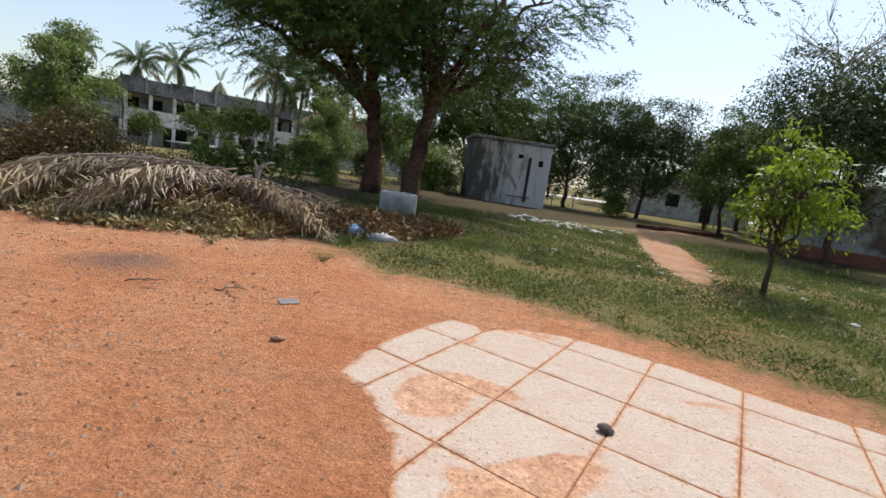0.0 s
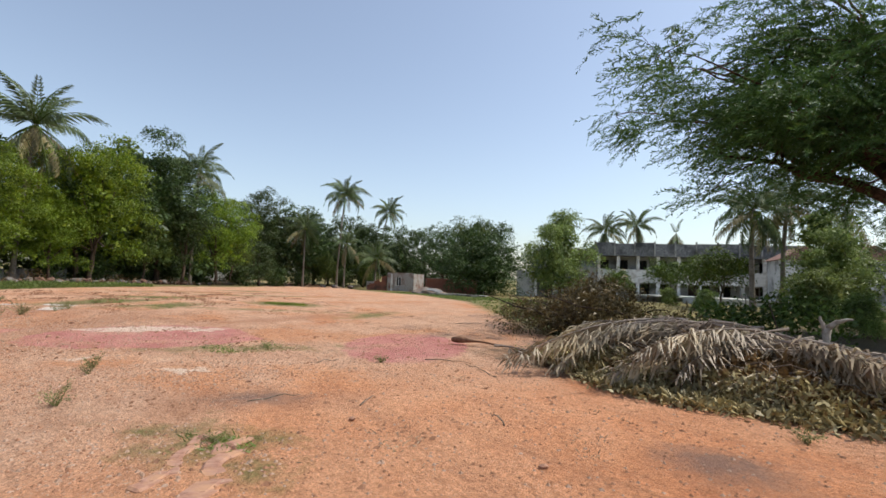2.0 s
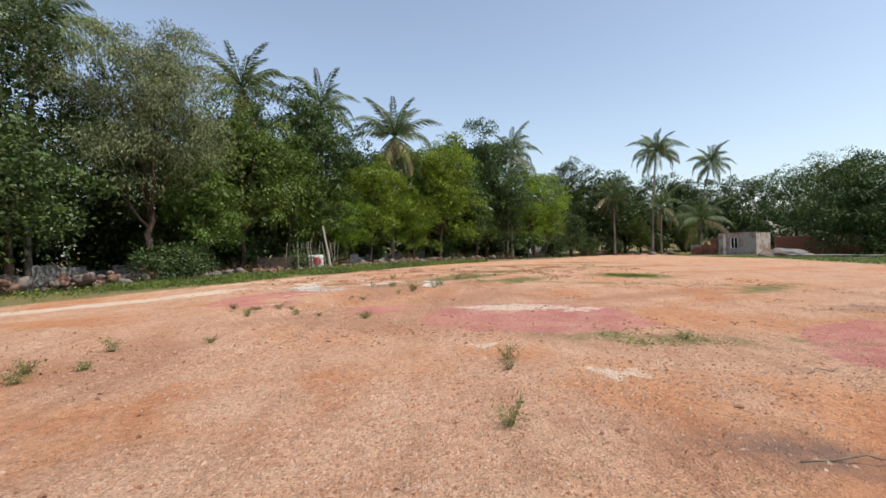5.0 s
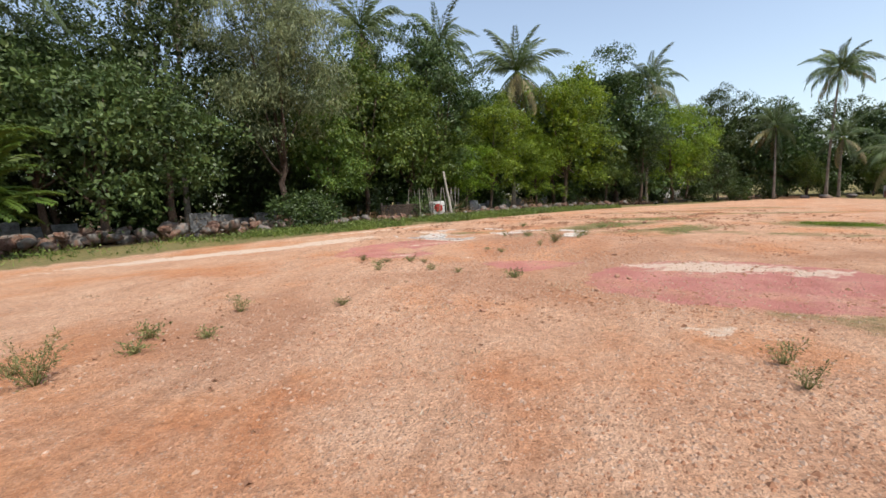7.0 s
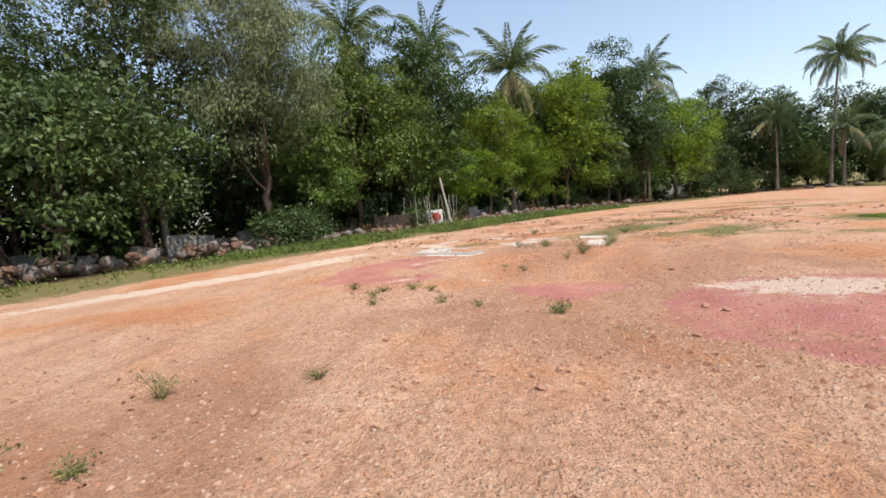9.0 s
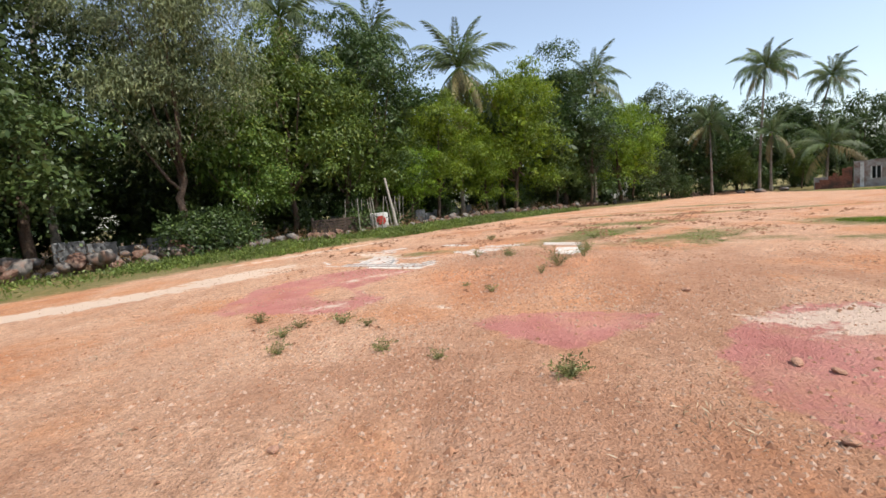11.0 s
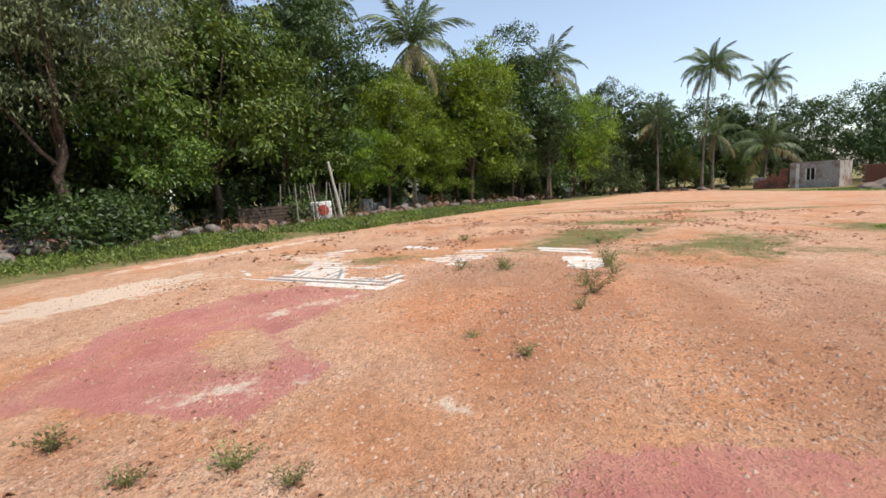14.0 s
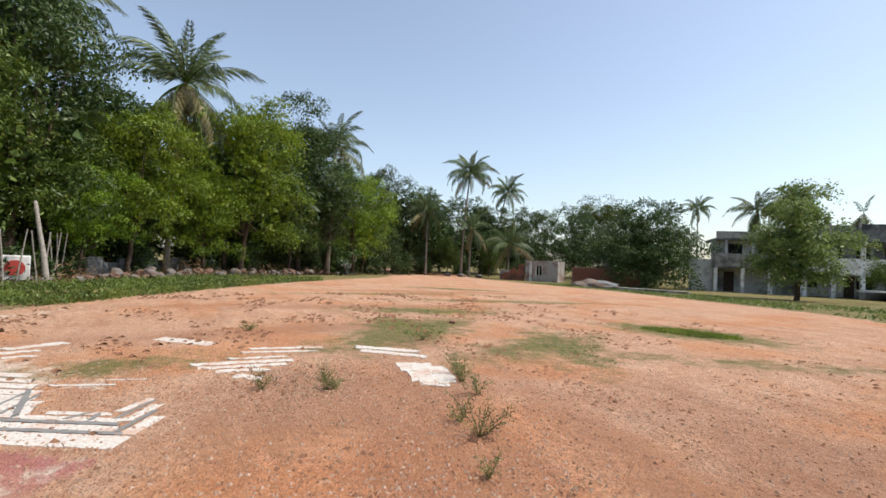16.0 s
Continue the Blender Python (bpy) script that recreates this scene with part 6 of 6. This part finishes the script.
tubes("stem", [(bend((0, 0, 0.10), (1.3, 0.3, 0.10), 8, 0.03, rng, 0.006), np.linspace(0.14, 0.05, 8) * np.array([0.7, 1.15, 0.9, 0.5, 0.5, 0.5, 0.5, 0.5]) * 0.55)], STALK, stalk)
child("leaf", DRY[2], stalk, pose(1.1, 0.25, 0.10, 0, 2, 12))
stalk.matrix_basis = pose(-9.98, 7.5, gz(-10, 7.6))

# wilted cut branches behind the heap
wilt = tagged(new("cut_branches"), "heap of cut branches with wilted brown-green leaves", "brush heap")
wr = np.random.default_rng(41)
wl = [(np.array([-10.6 + 3.8 * (k / 6), 11.1 + 0.9 * math.sin(k), 0.4 + 0.12 * k * (k < 5) + 0.1 * math.sin(k * 2)]), np.array([1.0, 0.9, 0.62])) for k in range(7)]
quick("leaves", crown(wl, 1300, 16, (0.11, 0.036), wr, 0.3, 1.0, 0.24, 0.5), LEAF_WILT, wilt)
tubes("branch", [(bend((-8 + wr.normal(), 11.2, 0.2), (-9.2 + wr.normal() * 1.5, 10.9 + wr.normal() * 0.8, wr.uniform(0.3, 1.3)), 6, 0.1, wr, 0.05), np.linspace(0.04, 0.01, 6)) for k in range(26)], WOOD_DARK, wilt, "", 5)
greenery = tagged(new("shrub"), "low green shrubs growing behind the brush heap", "shrub")
sl = [(np.array([-6.2 + 1.1 * k, 13.0 + 1.0 * math.sin(2.3 * k), 0.55 + 0.25 * math.sin(k * 1.7)]), np.array([0.9, 0.8, 0.6])) for k in range(2)]
quick("leaves", crown(sl, 240, 11, (0.15, 0.07), wr, 0.1, 1.0, 0.22, 0.5), LEAF_MID, greenery)
for k in range(2):
    tubes("stem", [(bend((-6.2 + 1.1 * k, 13.0, 0), (-6.8 + 1.1 * k + wr.normal() * 0.3, 13.2 + wr.normal() * 0.4, 1.2), 5, 0, wr, 0.03), np.linspace(0.03, 0.01, 5))], BARK, greenery, "", 5)
under = tagged(new("shrub"), "dark green undergrowth round the grey-green tree", "shrub")
ul = [(np.array([-32.5 + 1.3 * k, -13.6 + 0.5 * math.sin(k), 0.8]), np.array([1.2, 1.2, 1.1])) for k in range(4)] + [(np.array([-39.0 - 1.2 * k, -9.5 + 0.8 * k, 0.6]), np.array([0.9, 0.9, 0.8])) for k in range(3)]
quick("leaves", crown(ul, 800, 11, (0.2, 0.09), wr, 0.1, 1.0, 0.25, 0.4), LEAF_DARK, under)
for c, r in ul:
    tubes("stem", [(bend((c[0], c[1], -0.1), (c[0] + 0.2, c[1], c[2] + 0.4), 5, 0, wr, 0.03), np.linspace(0.03, 0.01, 5))], BARK, under, "", 5)

T_HEDGE = thing(tree("shrub", "leafy green shrub behind the brush heap", 52, 2.6, 2.8, LEAF_YARD, BARK, (0.16, 0.07), 300, 24, 0.08, 0.05, 8, 0.2, 5, 0.24, 1.0, "shrub", 120), -4.9, 19.6, gz(-4.9, 19.6), 0, 0.5)
for k, (x, y, q) in enumerate([(-3.9, 24.8, 0.8), (-0.4, 26.8, 0.95), (-7.6, 27.0, 0.9), (-14.0, 31.0, 0.5), (11.0, 29.0, 0.6), (-18.5, 36.0, 0.5), (-1.6, 30.4, 1.1)]):
    again(T_HEDGE, x, y, gz(x, y), 71 * k, q)


# rubbish
def sack(name, label, x, y, sx, sy, sz, material, seed, turn=0.0, category="rubbish"):
    bm = bmesh.new()
    bmesh.ops.create_icosphere(bm, subdivisions=3, radius=1)
    for v in bm.verts:
        n = 1 + 0.3 * noise.noise(v.co * 2.3 + Vector((seed, 0, 0))) + 0.14 * noise.noise(v.co * 6 + Vector((0, seed, 0)))
        v.co = Vector((v.co.x * sx * n, v.co.y * sy * n, max(-0.2, v.co.z) * sz * n))
    ob = part(name, bm, material, None, "", True)
    ob.matrix_basis = pose(x, y, gz(x, y) + 0.02, 0, 0, turn)
    return tagged(ob, label, category)


sack("sack", "crumpled pale plastic sack by the brush heap", -1.1, 8.5, 0.3, 0.15, 0.11, CLOTH_WHITE, 1, 10)
sack("plastic_bag", "crumpled blue plastic bag among dead leaves", -1.6, 8.45, 0.2, 0.15, 0.2, CLOTH_BLUE, 2)
sack("cloth", "faded pink cloth scrap among dead leaves", -1.8, 8.7, 0.28, 0.12, 0.2, CLOTH_PINK, 3, 20)
for k in range(60):
    x, y = 4.4 + rng.normal() * 0.9, 16.4 + rng.normal() * 0.5
    s = rng.uniform(0.04, 0.13)
    sack("litter_scrap", "white scrap of dumped plastic in the grass", x, y, s * 1.4, s * 0.9, s * 0.6, CLOTH_WHITE, 10 + k, rng.uniform(0, 180), "litter")
for k, (x, y) in enumerate([(5.2, 11.2), (6.2, 10.2), (4.2, 9.4), (4.5, 9.0), (6.8, 8.2), (7.4, 9.3), (5.0, 13), (3.2, 12.6), (7.6, 7.2), (8.6, 6.2), (2.6, 10.2), (6.3, 6.6)]):
    sack("litter_scrap", "small pale scrap of rubbish in the grass", x, y, 0.08, 0.05, 0.035, CLOTH_WHITE, 60 + k, 33 * k, "litter")

shard = boxes("tile_shard", [((-0.09, -0.07, 0), (0.09, 0.07, 0.012))], PIPE_GREY, None, "", 0.004)
shard.matrix_basis = pose(-1.46, 4.33, 0.006, 3, 0, 30)
tagged(shard, "small grey broken tile lying on the red earth", "tile shard")

# ---- grass and weeds ----


def blades(name, pts, length, material, rng, label, spread=0.5, width=0.012):
    n = len(pts)
    base = np.array(pts)
    way = unit(np.stack([rng.normal(size=n) * spread, rng.normal(size=n) * spread, np.ones(n)], 1))
    side = unit(np.cross(way, rng.normal(size=(n, 3))))
    ln = length * rng.uniform(0.4, 1.3, (n, 1))
    w = width * rng.uniform(0.7, 1.5, (n, 1))
    tip = base + way * ln + np.array([0, 0, -0.1]) * ln + np.stack([way[:, 0], way[:, 1], 0 * way[:, 0]], 1) * ln * 0.4
    q = np.stack([base - side * w, base + side * w, tip], 1)
    return tagged(quick(name, q, material, None, "", 3), label, "grass", kind="stuff")


def scatter(n, x0, x1, y0, y1, mask, rng, clump=0.0):
    x, y = rng.uniform(x0, x1, n), rng.uniform(y0, y1, n)
    if clump:
        k = np.array([noise.noise((a * clump, b * clump, 3)) for a, b in zip(x, y)])
        keep = k > rng.uniform(-0.35, 0.35, n)
        x, y = x[keep], y[keep]
    ok = mask(x, y)
    x, y = x[ok], y[ok]
    return np.stack([x, y, ground_z(x, y) - 0.01], 1)


gr = np.random.default_rng(61)
blades("grass", scatter(260000, -3, 12, 3.4, 17, lambda x, y: (-side_distance(x, y, BACK) > 0.1) & (oval(x, y, 6.8, 13.6, 6.5, 0.8, 70) < 0.1), gr, 0.7), 0.11, GRASS, gr, "short patchy dry-green grass beside the red earth", 0.8, 0.006)
hp = scatter(26000, -3, 12, 3.6, 17, lambda x, y: (-side_distance(x, y, BACK) > 0.25) & (oval(x, y, 6.8, 13.6, 6.5, 0.8, 70) < 0.0), gr, 1.3)
hp = np.repeat(hp[gr.random(len(hp)) < 0.35], 7, 0)
hp = hp + gr.normal(size=hp.shape) * np.array([0.07, 0.07, 0.03])
tagged(quick("lawn_weeds", leaf_quads(hp + np.array([0, 0, 0.07]), np.tile([0, 0, 0.8], (len(hp), 1)), 0.065, 0.026, gr, 0, 0.9), GRASS), "low leafy weeds among the patchy grass", "weeds", kind="stuff")
blades("grass_far", scatter(60000, -60, -9, 11, 42, lambda x, y: (-side_distance(x, y, BACK) > 0.2) & (-side_distance(x, y, BACK) < 9), gr, 0.3), 0.22, GRASS, gr, "strip of green grass along the field's far side", 0.6, 0.03)


def verge_ok(x, y):
    d = side_distance(x, y, VERGE)
    thin = smooth01(-23, -29, x) + 0.12
    return (d > -0.5 + 0.9 * (1 - thin)) & (d < 4.6) & (noise_at(x, y) < thin)


def noise_at(x, y):
    """Even scatter between 0 and 1."""
    return (np.sin(x * 91.7 + y * 47.3) * 43758.5) % 1.0


vp = scatter(130000, -48, -10, -24, 6, verge_ok, gr, 0.35)
blades("grass_verge", vp, 0.22, VERGE_LEAF, gr, "green grass verge between earth track and tree line", 0.6, 0.016)
lp = np.repeat(vp[gr.random(len(vp)) < 0.7], 6, 0)
lp = lp + gr.normal(size=lp.shape) * np.array([0.1, 0.1, 0.08])
tagged(quick("verge_weeds", leaf_quads(lp + np.array([0, 0, 0.09]), np.tile([0, 0, 0.8], (len(lp), 1)), 0.12, 0.05, gr, 0, 0.9), VERGE_LEAF), "low leafy weeds in the verge", "weeds", kind="stuff")
fp = np.concatenate([scatter(n, cx - r, cx + r, cy - r * 0.6, cy + r * 0.6, lambda x, y, cx=cx, cy=cy, r=r, a=a: oval(x, y, cx, cy, r, r * 0.45, a) > 0, gr, 1.6) for cx, cy, r, a, n in ( (-26.4, 2, 1.6, 0, 2200), (-23.1, 3.8, 1.9, -30, 2200), (-11.2, 3.4, 1.2, 68, 2400), (-6.3, 1.75, 0.45, 20, 500), (-29, 4, 2.4, 70, 2600))])
pp = scatter(9000, -24.6, -22.0, 7.6, 9.5, lambda x, y: oval(x, y, -23.3, 8.5, 1.15, 0.6, 25) > 0, gr)
blades("grass_patch", pp, 0.09, LEAF_LIME, gr, "bright green patch of short grass in the bare earth", 0.8, 0.009)
blades("grass_tufts", fp, 0.075, VERGE_LEAF, gr, "sparse tufts of short grass in the earth", 0.9, 0.007)


def weed(seed, height, stems, label, leafy=1.0, flatness=1.0, leaf=(0.04, 0.011)):
    rng = np.random.default_rng(seed)
    root = tagged(new("weed"), label, "weed", "weeds in the field")
    many, quads = [], []
    for k in range(stems):
        a = rng.uniform(0, 6.28)
        e = np.array([math.cos(a), math.sin(a), 0]) * height * rng.uniform(0.15, 0.6) * flatness + np.array([0, 0, height * rng.uniform(0.45, 1.05)])
        path = bend((0, 0, -0.02), e, 6, 0.03, rng, 0.012)
        many.append((path, np.linspace(0.004, 0.0015, 6)))
        s = rng.uniform(0.1, 1, int(60 * leafy))[:, None]
        c = np.stack([np.interp(s[:, 0], np.linspace(0, 1, 6), path[:, i]) for i in range(3)], 1) + rng.normal(size=(len(s), 3)) * 0.02
        quads.append(leaf_quads(c, np.tile(e / np.linalg.norm(e), (len(s), 1)), leaf[0], leaf[1], rng, 0, 1.0))
    tagged(tubes("stem", many, WEED, root, "", 4), kind="stuff")
    tagged(quick("leaves", np.concatenate(quads), WEED, root), kind="stuff")
    return root


W1 = thing(weed(1, 0.42, 12, "knee-high feathery green weed in bare earth", 0.7, 1.2, (0.045, 0.009)), -9.41, -5.12, gz(-9.4, -5.1), 0, 1.15)
W2 = thing(weed(2, 0.22, 8, "small sparse green weed in bare earth", 0.45, 1.5, (0.038, 0.010)), -8.25, 0.6, 0, 0, 1.0)
W3 = thing(weed(3, 0.09, 9, "low sparse weed in bare earth", 0.35, 3.2, (0.034, 0.013)), -14.33, -1.33, 0, 0, 1.2)
W4 = thing(weed(4, 0.42, 14, "tall straggly green weed beside worn white paint", 0.5, 1.7, (0.042, 0.010)), -19.9, -0.45, 0, 0, 1.0)
for x, y, s in ((-11.9, -4.9, 0.95), (-10.39, 0.97, 0.85), (-9.92, 0.9, 0.75), (-19.2, -0.85, 0.7), (-20.3, -0.4, 0.9), (-21.0, 0.3, 1.0), (-21.9, 0.6, 1.2), (-21.6, 0.45, 1.0), (-22.2, -2.0, 0.9), (-21.9, -1.3, 0.8), (-8.9, -5.4, 0.9), (-22.3, -1.2, 0.8), (-9.6, -5.6, 0.8)):
    again(W2, x, y, gz(x, y), x * 77, s * 1.1)
for x, y, s in ((-17.84, -1.8, 1.4), (-18.4, -2.2, 1.0), (-16.86, -5.04, 1.7), (-16.4, -4.3, 1.3), (-16.0, -4.36, 1.6), (-16.49, -3.77, 1.7), (-16.3, -3.4, 1.2), (-15.37, -4.14, 1.6), (-15.23, -2.99, 1.6), (-14.9, -2.4, 1.2), (-14.3, -1.3, 1.3), (-10.74, -4.5, 1.6), (-10.7, -5.2, 2.2), (-10.2, -4.9, 1.8), (-6.3, 1.7, 1.0), (-8.8, 4.9, 1.5), (-11.1, 3.7, 1.6), (-21.9, -1.2, 1.6), (-26.6, -1.5, 2.2), (-12.3, -3.6, 1.4), (-3.2, 6.4, 1.6), (-1.6, 6.2, 1.5), (-24.5, 1.4, 2.0)):
    again(W3, x, y, gz(x, y), x * 91, s * 0.6)

# ---- stones, sticks and gravel ----
BRICK_LUMP = STONES[3].copy()
BRICK_LUMP.materials[0] = OLD_BRICK
for k, (x, y, s, m) in enumerate([(1.05, 2.64, 0.055, 0), (-1.24, 3.41, 0.06, 3), (-4.28, 3.7, 0.05, 3), (-16.96, 0.73, 0.06, 2), (-16.98, 0.69, 0.04, 1), (-13.4, -3.3, 0.05, 3), (-12.4, -2.1, 0.05, 3), (-14.3, 0.35, 0.06, 3), (-14.1, 0.5, 0.05, 4), (-13.2, -0.1, 0.045, 1), (-6.2, 3.0, 0.05, 3), (-26.5, 3.37, 0.12, 3), (-8.4, 2.6, 0.04, 3), (-20.6, -0.2, 0.05, 1), (-10.9, -3.1, 0.05, 3), (-11.6, -3.8, 0.045, 3), (-12.0, -1.6, 0.045, 2)]):
    ob = tagged(new("rock", STONES[0] if k == 0 else BRICK_LUMP), "small loose rock lying on the red earth", "rock", "loose rocks")
    ob.matrix_basis = pose(x, y, gz(x, y) + s * 0.25, 0, 0, k * 50) @ Matrix.Diagonal((s * 1.7, s * 1.5, s * 1.4, 1))
    if (x, y) == (1.05, 2.64):
        ob.location.z += 0.02
sr = np.random.default_rng(71)
for k, (x, y, ln, a) in enumerate([(-13.4, 10.5, 0.9, 60), (-7.4, 2.3, 0.6, 80), (-3.0, 4.3, 0.35, 20), (-7.2, 6.9, 0.9, 170), (-6.9, 5.8, 1.0, 160), (-5.2, 4.2, 0.4, 150), (-5.6, -0.9, 0.5, 30), (-8.6, 5.7, 0.8, 30), (-9.2, 3.9, 0.5, 100), (-6.6, 3.3, 0.4, 120), (-2.2, 4.4, 0.3, 10), (-17.8, 9.8, 1.0, 20), (-5.3, -1.5, 0.6, 60)]):
    st = tagged(new("stick"), "dry curved twig lying on the earth", "stick", "sticks on the ground")
    tubes("twig", [(bend((0, 0, 0.012), (ln, 0.1 * ln, 0.02), 7, 0.02, sr, 0.015), np.linspace(0.009, 0.004, 7))], WOOD, st, "", 5)
    st.matrix_basis = pose(x, y, gz(x, y), 0, 0, a)
bits = tagged(new("brick_fragments"), "broken line of pale brick edging half sunk in the earth", "bricks")
er = random.Random(5)
for k in range(9):
    bm = bmesh.new()
    w, d = er.uniform(0.07, 0.13), er.uniform(0.04, 0.07)
    box(bm, (-w, -d, -0.05), (w, d, er.uniform(0.004, 0.02)), pose(0.125 * k - 0.5, er.uniform(-0.05, 0.05), 0, er.uniform(-5, 5), er.uniform(-5, 5), er.uniform(-30, 30)), 0.016)
    part("brick", bm, OLD_BRICK, bits)
bits.matrix_basis = pose(-6.05, 1.42, 0.004, 0, 0, 150)
more = copy_thing(bits, pose(-5.72, 1.62, 0.002, 0, 0, 158) @ Matrix.Diagonal((1.0, 1.5, 1.0, 1)))
tagged(more, "broken line of reddish brick edging half sunk in the earth")

pr = np.random.default_rng(81)
GN = 210000
s = pr.uniform(0, 1, GN)
px = 2.5 - 26 * s + pr.normal(size=GN) * 0.8
py = 3.2 - 6.4 * s + pr.normal(size=GN) * 3.0
dens = np.array([noise.noise((a * 0.5, b * 0.5, 9)) for a, b in zip(px, py)])
ok = (dens > pr.uniform(-0.6, 0.4, GN)) & (side_distance(px, py, VERGE) < 0) & (-side_distance(px, py, BACK) < 0.6)
ok &= (pr.random(GN) < 0.3 + 0.7 * smooth01(-4, -9, px))
stained = np.maximum.reduce([inside(px, py, STAIN_A), inside(px, py, STAIN_B), inside(px, py, STAIN_C)]) > 0.05
ok &= ~stained | (pr.random(GN) < 0.3)
px, py = px[ok], py[ok]
tone = pr.random(len(px))
OCT = np.array([(1, 0, 0), (0, 1, 0), (-1, 0, 0), (0, -1, 0), (0, 0, 0.7)], float)
tri = np.array([(0, 1, 4), (1, 2, 4), (2, 3, 4), (3, 0, 4)])
for nm, mat, sel, lab in (("gravel", CLOD, tone < 0.5, "reddish gravel scattered over the earth"), ("gravel_pale", GRAVEL_PALE, tone >= 0.5, "pale gravel scattered over the earth")):
    n = sel.sum()
    size = (0.006 + 0.022 * pr.random(n) ** 3.6) * (1 - 0.55 * calm_at(px[sel], py[sel]))
    v = OCT[None] * size[:, None, None] * pr.uniform(0.6, 1.3, (n, 5, 3))
    a = pr.uniform(0, 6.28, n)
    c, sn = np.cos(a)[:, None], np.sin(a)[:, None]
    v = np.stack([v[..., 0] * c - v[..., 1] * sn, v[..., 0] * sn + v[..., 1] * c, v[..., 2]], -1)
    v += np.stack([px[sel], py[sel], ground_z(px[sel], py[sel]) + relief(px[sel], py[sel]) - 0.002], 1)[:, None]
    tagged(quick(nm, v[:, tri].reshape(-1, 3, 3), mat, None, "", 3), lab, "gravel", kind="stuff")

cr = np.random.default_rng(95)
cx, cy = cr.uniform(-36, 2, 64000), cr.uniform(-8, 11, 64000)
lump = np.array([noise.noise((a * 0.45, b * 0.8, 4)) + 0.5 * noise.noise((a * 1.7, b * 1.7, 6)) for a, b in zip(cx, cy)])
ok = (lump > cr.uniform(0.0, 0.8, len(cx))) & (side_distance(cx, cy, VERGE) < 0) & (-side_distance(cx, cy, BACK) < 0.4) & (calm_at(cx, cy) < 0.3)
cx, cy = cx[ok], cy[ok]
size = (0.009 + 0.036 * cr.random(len(cx)) ** 4) * (1 + 0.9 * smooth01(-19, -28, cx))
v = np.concatenate([OCT, [(0.6, 0.6, 0.55)]])[None] * size[:, None, None] * cr.uniform(0.6, 1.3, (len(cx), 6, 3))
v += np.stack([cx, cy, ground_z(cx, cy) + relief(cx, cy) - 0.003], 1)[:, None]
tri2 = np.array([(0, 5, 4), (5, 1, 4), (1, 2, 4), (2, 3, 4), (3, 0, 4)])
tagged(quick("clods", v[:, tri2].reshape(-1, 3, 3), CLOD, None, "", 3), "dark crumbled earth clods on the field", "clods", kind="stuff")
dr = np.random.default_rng(91)
db = np.concatenate([np.array([[cx, cy]]) + dr.normal(size=(n, 2)) * r for cx, cy, r, n in ((-22.2, -1.6, 0.35, 500), (-21.9, -1.3, 0.25, 300), (-22.8, -1.35, 0.3, 300), (-18.9, -1.3, 0.6, 400), (-14.6, -2.6, 0.6, 300), (-11.2, 3.4, 0.5, 300), (-6.0, 1.7, 0.3, 160), (-13.6, -0.6, 0.4, 200))])
tuft = np.column_stack([dr.uniform(-36, -4, 1500), dr.uniform(-9, 11, 1500)])
keep = np.array([noise.noise((a * 0.4, b * 0.9, 14)) for a, b in tuft]) > dr.uniform(0.0, 0.45, 1500)
keep &= side_distance(tuft[:, 0], tuft[:, 1], VERGE) < 0
db = np.concatenate([db] + [c + dr.normal(size=(dr.integers(14, 46), 2)) * dr.uniform(0.04, 0.13) * np.array([1.0, 1.6]) for c in tuft[keep]])
db = np.column_stack([db, ground_z(db[:, 0], db[:, 1]) + dr.uniform(0.0, 0.04, len(db))])
tagged(quick("dead_stalks", leaf_quads(db[::2], np.tile([0.0, 0.0, 0.05], (len(db[::2]), 1)), 0.06, 0.009, dr, 0, 1.0), LEAF_DRY_PALE), "brown dry stalks and leaf scraps on the earth", "plant litter", kind="stuff")
